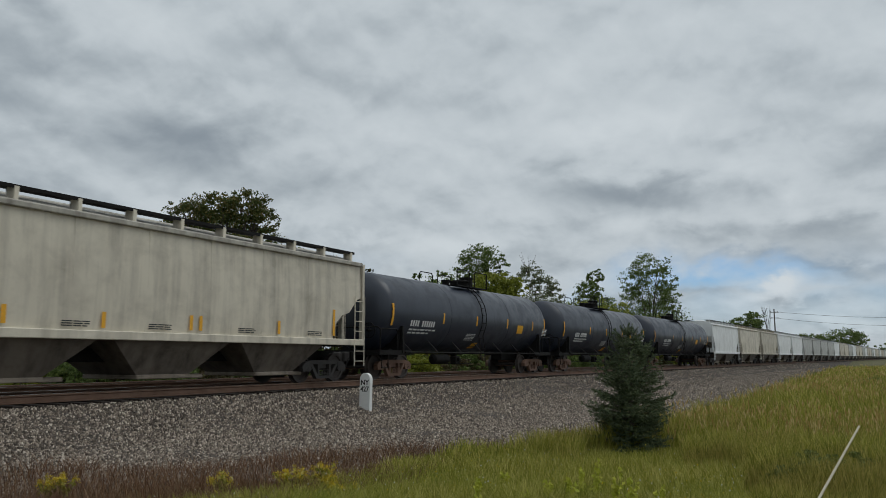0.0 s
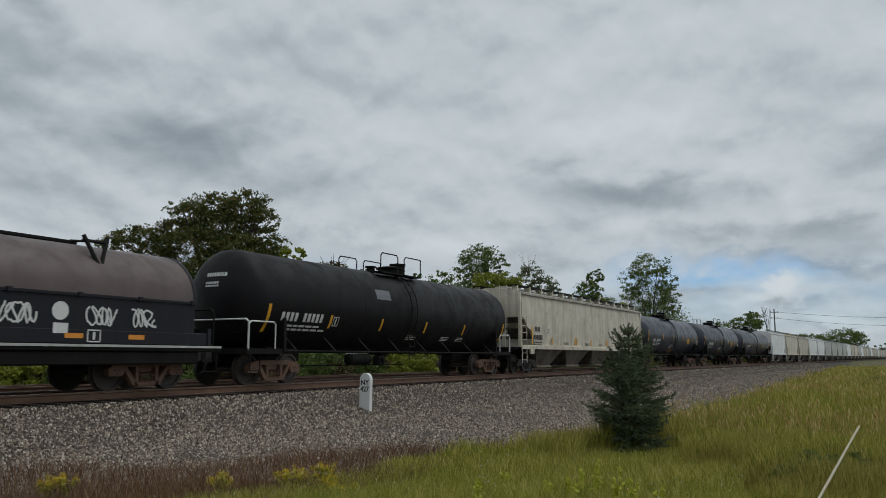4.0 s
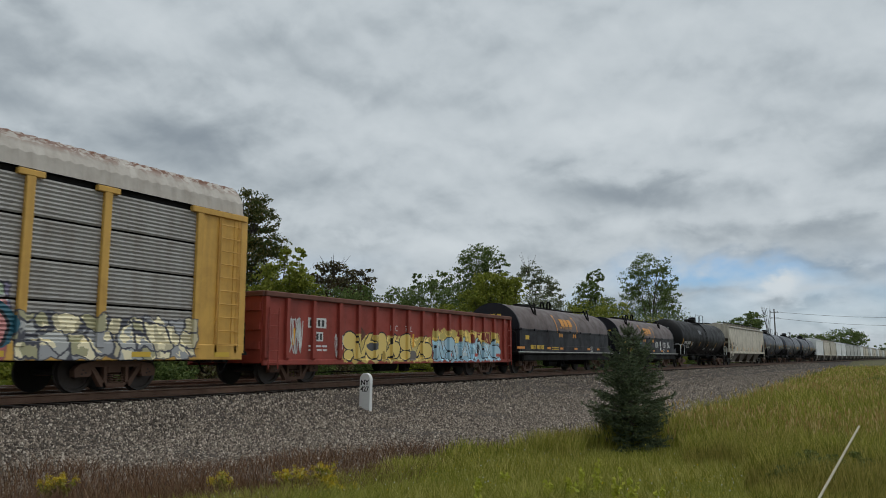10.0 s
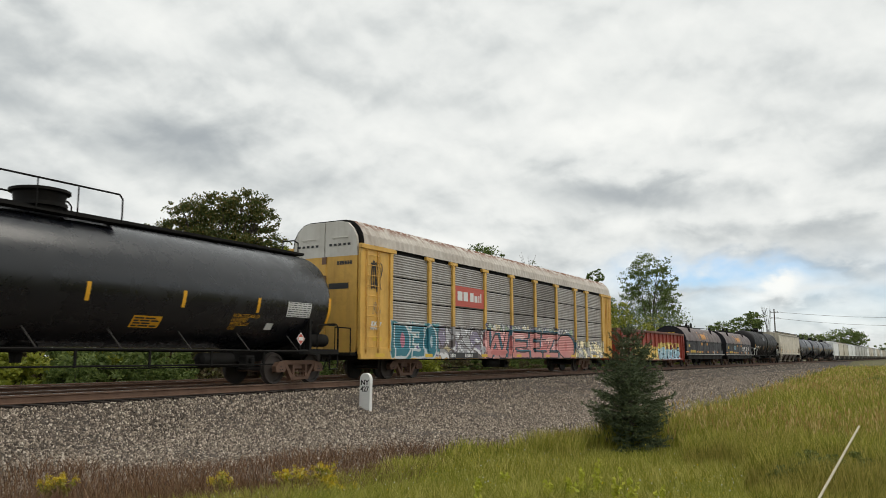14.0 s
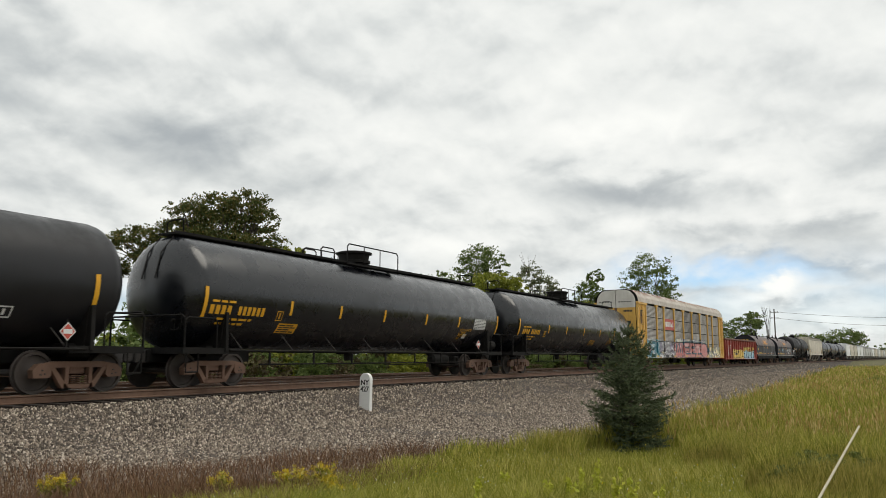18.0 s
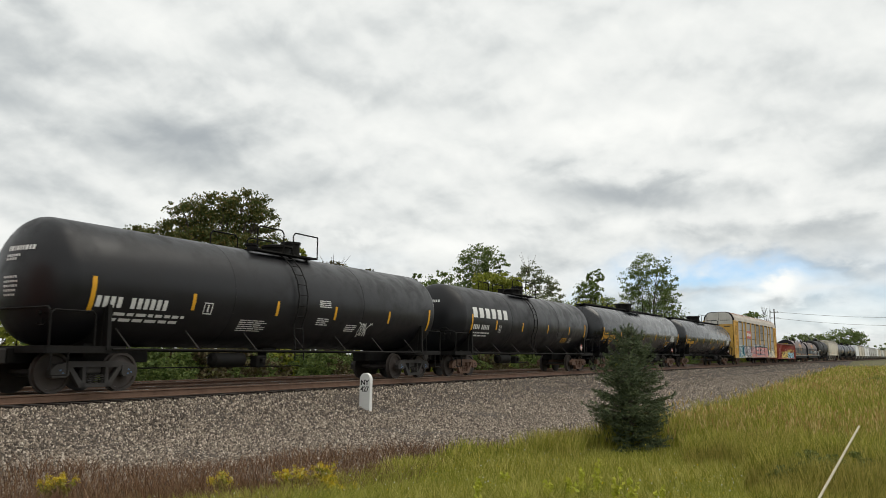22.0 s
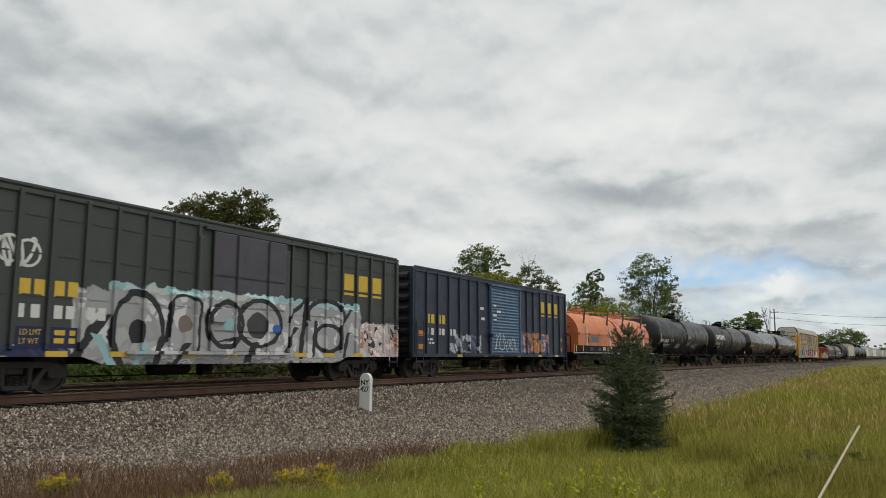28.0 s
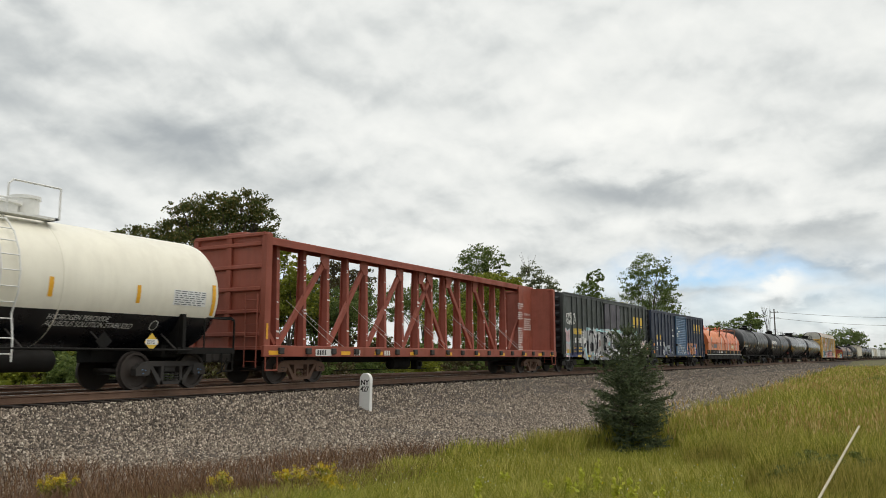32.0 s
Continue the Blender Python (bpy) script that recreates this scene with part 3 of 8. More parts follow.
B1_ZONES = (
    (1.65, 5.5, 0.98, 2.0, (0.55, 0.7), ((0.42, 0.17, 0.07), (0.12, 0.32, 0.48), (0.36, 0.20, 0.12), (0.10, 0.13, 0.30), (0.045, 0.055, 0.072)), (0.06, 0.06, 0.08), 21.0),
    (-5.2, -2.2, 0.95, 1.75, (0.5, 0.5), ((0.30, 0.33, 0.37), (0.045, 0.055, 0.072), (0.42, 0.46, 0.48), (0.10, 0.12, 0.25)), (0.03, 0.03, 0.05), 22.0))
BOX_BLUE = paint("boxcar_slate_blue_paint", (0.022, 0.033, 0.062), (0.06, 0.055, 0.05), 0.45, rough=0.6, zones=B1_ZONES)
BOX_END = paint("boxcar_black_end", (0.020, 0.022, 0.026), (0.05, 0.04, 0.04), 0.4, rough=0.6)
DOOR_BLUE = paint("blue_door_paint", (0.085, 0.16, 0.26), (0.05, 0.05, 0.06), 0.4, rough=0.6)
DOOR_GREY = paint("purple_grey_door_paint", (0.075, 0.068, 0.085), (0.04, 0.04, 0.04), 0.4, rough=0.6, zones=B2_ZONES)
BEAM_RED = paint("centrebeam_red_oxide", (0.28, 0.066, 0.038), (0.08, 0.035, 0.025), 0.45, rust=0.12, rough=0.65)
CREAM = paint("tank_cream_paint", (0.80, 0.77, 0.66), (0.35, 0.31, 0.25), 0.25, rough=0.4)
YELLOW = plain("yellow_reflective_tape", (0.74, 0.37, 0.018), 0.5)
ORANGE_TAPE = plain("orange_reflective_tape", (0.70, 0.27, 0.03), 0.5)
LETTER_WHITE = plain("white_stencil_paint", (0.68, 0.68, 0.66), 0.6)
LETTER_YELLOW = plain("yellow_stencil_paint", (0.66, 0.44, 0.05), 0.6)
LETTER_GOLD = plain("faded_gold_stencil_paint", (0.60, 0.27, 0.05), 0.6)
LETTER_BLACK = plain("black_stencil_paint", (0.03, 0.03, 0.03), 0.6)
SIGN_RED = plain("red_sign_paint", (0.48, 0.075, 0.05), 0.5)
PIPE_WHITE = plain("white_pipe_paint", (0.7, 0.7, 0.68), 0.5)
NAVY = plain("navy_stencil_panel", (0.012, 0.018, 0.07), 0.6)
PANEL_GREY = plain("grey_paint_patch", (0.14, 0.145, 0.16), 0.6)
GRAFF_BLUE = plain("pale_blue_spray_paint", (0.25, 0.48, 0.60), 0.6)
MUSTARD = plain("mustard_panel_paint", (0.56, 0.25, 0.03), 0.6)
CAP_BLUE = plain("blue_bearing_cap", (0.10, 0.20, 0.36), 0.45)
RUST = paint("rail_rust", (0.175, 0.100, 0.066), (0.06, 0.035, 0.025), 0.6, rust=0.3, rough=0.85)
RAIL_TOP = plain("polished_rail_head", (0.45, 0.44, 0.43), 0.25, 0.95)
TIE = plain("creosoted_tie", (0.024, 0.017, 0.013), 0.9, vary=0.4, scale=5)
CONCRETE = plain("painted_concrete", (0.72, 0.72, 0.70), 0.7, vary=0.08)
STICK = plain("weathered_pale_wood", (0.52, 0.47, 0.36), 0.8, vary=0.2, scale=20)
UTILITY = plain("grey_utility_pole_wood", (0.10, 0.085, 0.07), 0.9)

for dark, gloss in ((BLACK, 0.5), (GREY_BLACK, 0.36), (SOOT_BLACK, 0.2), (COIL_LOW, 0.22), (UNDER, 0.2)):
    dark.node_tree.nodes["Principled BSDF"].inputs["Specular IOR Level"].default_value = gloss


def leafy(name, a, b, c, through=0.25, patch=None, size=0.6):
    """Leaves: the colour differs from leaf to leaf and some light comes through."""
    m, nt, p = shader(name, 0.6)
    g = nt.nodes.new("ShaderNodeNewGeometry")
    col = ramp_of(nt, g.outputs["Random Per Island"], [(0.0, a), (0.55, b), (1.0, c)])
    if patch:
        spread = nt.nodes.new("ShaderNodeMapRange")
        spread.inputs["From Min"].default_value, spread.inputs["From Max"].default_value = 0.42, 0.66
        nt.links.new(noise_tex(nt, nt.nodes.new("ShaderNodeTexCoord").outputs["Object"], size, 5, 0.65), spread.inputs[0])
        half = nt.nodes.new("ShaderNodeMath")
        half.operation = "MULTIPLY"
        half.inputs[1].default_value = 0.75
        nt.links.new(spread.outputs[0], half.inputs[0])
        col = mixed(nt, half.outputs[0], col, ramp_of(nt, g.outputs["Random Per Island"], [(0.0, patch[0]), (1.0, patch[1])]))
    nt.links.new(col, p.inputs["Base Color"])
    p.inputs["Specular IOR Level"].default_value = 0.25
    tr = nt.nodes.new("ShaderNodeBsdfTranslucent")
    nt.links.new(col, tr.inputs["Color"])
    mx = nt.nodes.new("ShaderNodeMixShader")
    mx.inputs[0].default_value = through
    nt.links.new(p.outputs[0], mx.inputs[1])
    nt.links.new(tr.outputs[0], mx.inputs[2])
    nt.links.new(mx.outputs[0], nt.nodes["Material Output"].inputs[0])
    return m


LEAF_MAPLE = leafy("maple_leaves", (0.048, 0.070, 0.018), (0.092, 0.112, 0.030), (0.20, 0.145, 0.042), 0.35)
LEAF_GREEN = leafy("green_leaves", (0.070, 0.108, 0.030), (0.120, 0.165, 0.046), (0.20, 0.245, 0.075), 0.4)
LEAF_LIGHT = leafy("yellow_green_leaves", (0.135, 0.165, 0.022), (0.225, 0.250, 0.035), (0.33, 0.33, 0.05), 0.35)
LEAF_GREY = leafy("grey_green_leaves", (0.12, 0.14, 0.075), (0.18, 0.20, 0.115), (0.27, 0.28, 0.17), 0.35)
LEAF_BROWN = leafy("bronze_leaves", (0.049, 0.042, 0.021), (0.091, 0.063, 0.028), (0.112, 0.119, 0.042))
NEEDLE = leafy("spruce_needles", (0.048, 0.068, 0.037), (0.090, 0.122, 0.060), (0.20, 0.23, 0.11), 0.2)
GRASS = leafy("green_grass", (0.15, 0.165, 0.024), (0.35, 0.34, 0.050), (0.74, 0.64, 0.22), 0.4, ((0.14, 0.18, 0.025), (0.34, 0.36, 0.05)), 0.9)
TALL = leafy("tall_seeding_grass", (0.12, 0.15, 0.02), (0.31, 0.325, 0.042), (0.66, 0.56, 0.17), 0.4, ((0.16, 0.15, 0.032), (0.44, 0.35, 0.10)), 0.45)
SEED = leafy("seed_heads", (0.34, 0.22, 0.07), (0.48, 0.34, 0.12), (0.66, 0.52, 0.24), 0.35)
LEAF_SHRUB = leafy("olive_leaves", (0.10, 0.13, 0.035), (0.16, 0.19, 0.05), (0.26, 0.27, 0.08))
HERB = leafy("yellow_green_herb", (0.36, 0.40, 0.045), (0.48, 0.50, 0.06), (0.60, 0.58, 0.10), 0.4)
PETAL = leafy("white_petals", (0.60, 0.60, 0.52), (0.75, 0.75, 0.70), (0.62, 0.50, 0.15), 0.2)
DRY = leafy("dry_brown_weeds", (0.070, 0.036, 0.020), (0.16, 0.085, 0.045), (0.38, 0.25, 0.14), 0.3, ((0.10, 0.048, 0.028), (0.20, 0.105, 0.06)), 0.8)
GOLDENROD = leafy("goldenrod_flowers", (0.45, 0.30, 0.01), (0.62, 0.45, 0.015), (0.70, 0.55, 0.05), 0.2)
BARK = plain("grey_brown_bark", (0.075, 0.06, 0.048), 0.9, vary=0.4, scale=6)

# ---- ground, one sheet to the horizon ----


def across(x, y):
    """Distance square to the line as it bends, from the open side."""
    u = np.clip((x - BEND_AT) / BEND_LONG, 0, 1)
    return y + BEND * (BEND_LONG * u * u / 2 + np.maximum(x - BEND_AT - BEND_LONG, 0))


def level(x, y):
    """Height of the ground at x, y (numpy arrays)."""
    d = across(x, y)
    z = np.interp(d, [-60, -6, 2, 5, 10.8, 13.4, 15.15, 15.6, 22.6, 23.3, 26.5], [-0.8, -0.85, -1.08, -1.16, -1.16, -0.93, -0.27, -0.27, -0.30, -0.36, -1.2])
    return z


def stone_edge(x):
    """Where the turf ends and the ballast begins."""
    return np.interp(x, [-20, 5, 8.8, 10.7, 13.9, 17.2, 20, 30, 60, 150], [12.2, 11.3, 10.3, 8.6, 7.0, 5.1, 4.5, 4.3, 4.3, 4.3])


def bumps(x, y, size, seed):
    """Cheap smooth noise for the ground."""
    r = np.random.RandomState(seed)
    s = 0
    for i in range(6):
        a, p = r.uniform(0, 6.28), r.uniform(0, 6.28)
        k = size * r.uniform(0.6, 1.9)
        s = s + np.sin((x * math.cos(a) + y * math.sin(a)) * k + p)
    return s / 6


def make_ground():
    xs = np.concatenate([-np.geomspace(600, 14, 16), np.arange(-10, 80, 0.5), np.geomspace(80, 4500, 50)])
    ys = np.concatenate([-np.geomspace(3000, 9, 24), np.arange(-8, 30, 0.32), np.geomspace(30, 4500, 40)])
    gx, gy = np.meshgrid(xs, ys, indexing="ij")
    near = np.clip(1 - np.hypot(gx - 20, gy - 8) / 90, 0, 1)
    gz = level(gx, gy) + near * (0.05 * bumps(gx, gy, 1.1, 3) + 0.02 * bumps(gx, gy, 4.5, 4)) * ((gy < 15) | (gy > 24))
    n, m = gx.shape
    idx = np.arange(n * m).reshape(n, m)
    f = np.stack([idx[:-1, :-1], idx[1:, :-1], idx[1:, 1:], idx[:-1, 1:]], -1).reshape(-1, 4)
    me = field_mesh("ground", np.stack([gx, gy, gz], -1).reshape(-1, 3), f, True)
    d = across(gx, gy)
    share = np.clip((gy - stone_edge(gx)) / 1.2 + 0.5, 0, 1) * np.clip((25.2 - d) / 1.5, 0, 1)
    # shade beneath the train and between the tracks, painted into the fouled ballast
    bed_shade_grime = np.clip((d - 15.55) / 0.4, 0, 1) * np.clip((22.9 - d) / 0.5, 0, 1)
    me.attributes.new("bed_shade_grime", "FLOAT", "POINT").data.foreach_set("value", bed_shade_grime.astype(np.float32).ravel())
    me.attributes.new("stone", "FLOAT", "POINT").data.foreach_set("value", share.astype(np.float32).ravel())
    mat, nt, b = shader("ballast_and_turf", 0.95)
    co = nt.nodes.new("ShaderNodeTexCoord").outputs["Object"]
    v = nt.nodes.new("ShaderNodeTexVoronoi")
    v.inputs["Scale"].default_value = 24
    nt.links.new(co, v.inputs["Vector"])
    # stone under the loose ballast, darkened to paint the shade in its gaps
    stone = ramp_of(nt, v.outputs["Color"], [(0.1, (0.016, 0.012, 0.010)), (0.5, (0.05, 0.040, 0.032)), (0.92, (0.13, 0.105, 0.085))])
    turf = mixed(nt, noise_tex(nt, co, 2.2, 6), (0.085, 0.10, 0.028), (0.17, 0.17, 0.05))
    soil = mixed(nt, noise_tex(nt, co, 5, 6), (0.05, 0.036, 0.026), (0.10, 0.075, 0.05))
    cover = nt.nodes.new("ShaderNodeAttribute")
    cover.attribute_name = "stone"
    edge = nt.nodes.new("ShaderNodeMath")
    edge.operation = "ADD"
    nt.links.new(noise_tex(nt, co, 1.6, 6, 0.7), edge.inputs[0])
    nt.links.new(cover.outputs["Fac"], edge.inputs[1])
    k1 = nt.nodes.new("ShaderNodeMapRange")
    k1.inputs["From Min"].default_value, k1.inputs["From Max"].default_value = 0.85, 1.15
    nt.links.new(edge.outputs[0], k1.inputs[0])
    col = mixed(nt, k1.outputs[0], mixed(nt, noise_tex(nt, co, 0.5, 4), turf, soil), stone)
    # near-black mix: grime together with the painted shade of the track bed
    bed_mask = nt.nodes.new("ShaderNodeAttribute")
    bed_mask.attribute_name = "bed_shade_grime"
    col = mixed(nt, bed_mask.outputs["Fac"], col, mixed(nt, noise_tex(nt, co, 6, 4), (0.010, 0.009, 0.008), (0.030, 0.025, 0.021)))
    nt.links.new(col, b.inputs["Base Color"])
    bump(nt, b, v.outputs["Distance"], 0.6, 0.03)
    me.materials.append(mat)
    tagged(new("ground", me), "weedy ground with a grey stone ballast bank", "ground", kind="structure")


make_ground()


def make_track(name, y0, label):
    """Two rails and the ties under them."""
    track = thing(name, label, "railway track")
    track["kind"] = "structure"
    xs = list(np.concatenate([np.arange(-60, 120, 4.0), np.geomspace(120, 2500, 40)]))
    prof = [(-0.036, 0.0), (0.036, 0.0), (0.036, -0.035), (0.01, -0.05), (0.01, -0.15), (0.075, -0.165), (0.075, -0.18), (-0.075, -0.18), (-0.075, -0.165), (-0.01, -0.15), (-0.01, -0.05), (-0.036, -0.035)]
    for side in (-0.755, 0.755):
        for nm, sel, mat in (("rail", prof, RUST), ("rail_head", [(-0.03, 0.003), (0.03, 0.003), (0.03, -0.012), (-0.03, -0.012)], RAIL_TOP)):
            g = Geo()
            n = len(sel)
            v = [(x, y0 + bend(x) + side + py, pz) for x in xs for py, pz in sel]
            f = [(k * n + i, k * n + (i + 1) % n, k * n + n + (i + 1) % n, k * n + n + i) for k in range(len(xs) - 1) for i in range(n)]
            part(nm, g.add(v, f), mat, track)
    tie = Geo().box(-0.115, 0.115, -1.3, 1.3, -0.36, -0.185, 0.015).mesh("tie")
    x, n = -30.0, 0
    r = random.Random(5)
    while n < 280:
        m = Matrix.Translation((x, y0 + bend(x), r.uniform(-0.01, 0.0))) @ Matrix.Rotation(heading(x) + r.uniform(-0.02, 0.02), 4, "Z")
        part("tie", tie, TIE, track, at=m)
        n += 1
        x += 0.52
    return track


make_track("track_near", TRACK_Y, "rusty rails on dark wooden ties in grey ballast")
make_track("track_far", RAIL2_Y, "second pair of rails on dark wooden ties in ballast")
CARS = []


# ---- running gear, shared by all the cars ----
def frame_side_mesh():
    """One cast side frame, seen from outside: a bridge shape with two windows."""
    g = Geo()
    top = [(-0.98, 0.54), (-0.98, 0.64), (-0.62, 0.70), (0.62, 0.70), (0.98, 0.64), (0.98, 0.54), (0.6, 0.57), (-0.6, 0.57)]
    g.prism(top, -0.07, 0.07, "y")
    g.prism([(-0.36, 0.12), (0.36, 0.12), (0.36, 0.21), (-0.36, 0.21)], -0.07, 0.07, "y")
    for s in (-1, 1):
        g.prism([(s * 0.72, 0.58), (s * 0.60, 0.58), (s * 0.24, 0.12), (s * 0.40, 0.12)][::s], -0.07, 0.07, "y")
        g.prism([(s * 0.34, 0.57), (s * 0.25, 0.57), (s * 0.25, 0.2), (s * 0.34, 0.2)][::s], -0.07, 0.07, "y")
        g.prism([(s * 1.10, 0.35), (s * 1.12, 0.52), (s * 0.98, 0.645), (s * 0.70, 0.62), (s * 0.68, 0.42), (s * 0.74, 0.35)][::-s], -0.085, 0.085, "y")
    return g.mesh("side_frame")


def spring_mesh():
    g = Geo()
    for x in (-0.15, 0.0, 0.15):
        for y in (-0.05, 0.05):
            for k in range(5):
                z = 0.215 + k * 0.04
                g.lathe([(z, 0.052), (z + 0.012, 0.062), (z + 0.024, 0.052)], 8, (x, y, 0), "z")
    return g.mesh("spring_nest", True)


def wheelset_geo():
    """An axle with two wheels, turned about y, its centre at the origin."""
    g = Geo()
    g.lathe([(-1.05, 0.07), (1.05, 0.07)], 12, axis="y")
    for s in (-1, 1):
        p = [(0.68, 0.0), (0.68, 0.435), (0.685, 0.485), (0.712, 0.485), (0.722, 0.458), (0.82, 0.452), (0.82, 0.385), (0.775, 0.37), (0.765, 0.22), (0.80, 0.15), (0.83, 0.14), (0.83, 0.0)]
        g.lathe([(s * a, r) for a, r in p], 36, axis="y")
    return g


def cap_geo():
    g = Geo()
    for s in (-1, 1):
        g.lathe([(s * 0.93, 0.105), (s * 1.07, 0.105), (s * 1.075, 0.09), (s * 1.075, 0.0)], 14, axis="y")
        for k in range(3):
            a = 2.1 * k
            g.rod((math.cos(a) * 0.055, s * 1.07, math.sin(a) * 0.055), (math.cos(a) * 0.055, s * 1.10, math.sin(a) * 0.055), 0.018, 6)
    return g


FRAME_SIDE, SPRINGS = frame_side_mesh(), spring_mesh()
WHEELSETS = {}


def wheelset(cap):
    """Wheels, axle and bearing caps in one mesh, the caps in their own paint."""
    if cap.name not in WHEELSETS:
        a, b = wheelset_geo(), cap_geo()
        n = len(a.f)
        me = Geo().add(a.v, a.f).add(b.v, b.f).mesh("wheelset", True)
        me.materials.append(WHEEL)
        me.materials.append(cap)
        me.polygons.foreach_set("material_index", [0] * n + [1] * len(b.f))
        WHEELSETS[cap.name] = me
    return WHEELSETS[cap.name]



BOLSTER = Geo().box(-0.2, 0.2, -1.0, 1.0, 0.42, 0.66, 0.03).box(-0.9, -0.72, -0.6, 0.6, 0.36, 0.46).box(0.72, 0.9, -0.6, 0.6, 0.36, 0.46).mesh("bolster")
COUPLER = Geo().box(-0.62, 0.0, -0.11, 0.11, 0.70, 0.92, 0.02).box(-0.06, 0.16, -0.2, 0.12, 0.66, 0.98, 0.04).box(-0.5, -0.1, -0.2, 0.2, 0.64, 0.98, 0.03).mesh("coupler")
HOSE = Geo().tube([(-0.2, 0.3, 0.75), (-0.05, 0.33, 0.55), (0.05, 0.33, 0.38), (0.18, 0.3, 0.33)], 0.022).mesh("air_hose")
MESHES = {}


def shared(key, make, mat):
    """One mesh, made once for each material."""
    k = (key, mat.name)
    if k not in MESHES:
        me = make.copy()
        me.name = key
        me.materials.clear()
        me.materials.append(mat)
        MESHES[k] = me
    return MESHES[k]


def truck(car, x, mat=CAST, cap=CAST_DARK, spin=True):
    b = part("truck", shared("bolster", BOLSTER, mat), mat, car, at=Matrix.Translation((x, 0, 0)))
    for s in (-1, 1):
        part("side_frame", shared("side_frame", FRAME_SIDE, mat), mat, b, at=Matrix.Translation((0, s * 1.0, 0)))
        part("spring_nest", shared("spring_nest", SPRINGS, mat), mat, b, at=Matrix.Translation((0, s * 1.0, 0)))
        w = part("wheelset", wheelset(cap), None, b, at=Matrix.Translation((s * 0.889, 0, 0.457)))
        if spin:
            w["spins"] = 1
    return b


def begin(name, label, category, along, long_, trucks, mat=CAST, cap=CAST_DARK, spin=True, group="", sill=True):
    """A car with trucks and couplers; along is where its middle lies on the train."""
    car = thing(name, label, category, group)
    CARS.append((car, along))
    h = long_ / 2
    for s in (-1, 1):
        truck(car, s * trucks / 2, mat, cap, spin)
        turn = Matrix.Translation((s * (h - 0.1), 0, 0)) @ Matrix.Rotation(0 if s > 0 else math.pi, 4, "Z")
        part("coupler", shared("coupler", COUPLER, CAST_DARK), CAST_DARK, car, at=turn)
        part("air_hose", shared("air_hose", HOSE, UNDER), UNDER, car, at=turn)
    if sill:
        part("centre_sill", Geo().box(-h + 0.55, h - 0.55, -0.3, 0.3, 0.68, 1.0), UNDER, car)
    return car


def brake_gear(car, x, z=0.75):
    """Air tank, cylinder, rods and valve under the floor."""
    part("air_reservoir", Geo().lathe([(x - 0.7, 0.1), (x - 0.62, 0.2), (x + 0.5, 0.2), (x + 0.58, 0.1)], 14, (0, -0.75, z)), UNDER, car, smooth=True)
    part("brake_valve", Geo().box(x + 0.9, x + 1.25, -1.0, -0.7, z - 0.22, z + 0.12, 0.03).box(x + 1.0, x + 1.15, -1.1, -0.95, z - 0.1, z + 0.05, 0.02), UNDER, car)
    part("brake_rod", Geo().rod((x - 3.5, -0.4, z - 0.2), (x + 3.5, -0.4, z - 0.2), 0.018), UNDER, car)


def brake_wheel(car, x, y, z, mat=UNDER):
    g = Geo()
    n, r = 16, 0.27
    ring = [(x, y + math.cos(6.2832 * i / n) * r, z + math.sin(6.2832 * i / n) * r) for i in range(n + 1)]
    g.tube(ring, 0.018, 5)
    for i in range(0, n, 4):
        g.rod((x, y, z), ring[i], 0.014, 4)
    g.rod((x - 0.1, y, z), (x + 0.1, y, z), 0.05, 8)
    return part("brake_wheel", g, mat, car)


def ladder(car, x0, x1, y, z0, z1, mat, steps=6, name="ladder", y2=None):
    """Two stiles and the rungs between, on a side (x runs) or, with y2, on an end."""
    g = Geo()
    if y2 is None:
        for x in (x0, x1):
            g.rod((x, y, z0), (x, y, z1), 0.02, 5)
        for k in range(steps):
            z = z0 + (z1 - z0) * (k + 0.5) / steps
            g.rod((x0, y, z), (x1, y, z), 0.014, 5)
    else:
        for q in (y, y2):
            g.rod((x0, q, z0), (x0, q, z1), 0.02, 5)
        for k in range(steps):
            z = z0 + (z1 - z0) * (k + 0.5) / steps
            g.rod((x0, y, z), (x0, y2, z), 0.014, 5)
    return part(name, g, mat, car)


def decal(car, name, quads, mat, skin, label="", proud=0.006):
    """Flat markings (x0, x1, z0, z1) laid on the camera-side skin y = skin(z)."""
    g = Geo()
    for x0, x1, z0, z1 in quads:
        n = max(1, int((z1 - z0) / 0.12))
        rows = [z0 + (z1 - z0) * k / n for k in range(n + 1)]
        v = [(x, skin(z) - proud, z) for z in rows for x in (x0, x1)]
        g.add(v, [(2 * k, 2 * k + 1, 2 * k + 3, 2 * k + 2) for k in range(n)])
    return part(name, g, mat, car, label)


def marks(x, z, word, high, gap=0.3, wide=0.62, thin=0.8):
    """A row of plain bars in place of characters."""
    out = []
    for ch in word:
        if ch != " ":
            out.append((x, x + high * wide * thin, z, z + high))
        x += high * wide * (1 + gap)
    return out


def bar_rows(x, z, n, long_, high, gap, seed=1):
    """Lines of small print as plain bars, from the top down."""
    r, out = random.Random(seed), []
    for k in range(n):
        q = x
        while q < x + long_ * r.uniform(0.7, 1.0):
            w = r.uniform(0.12, 0.35)
            out.append((q, min(q + w, x + long_), z - k * (high + gap) - high, z - k * (high + gap)))
            q += w + high
    return out


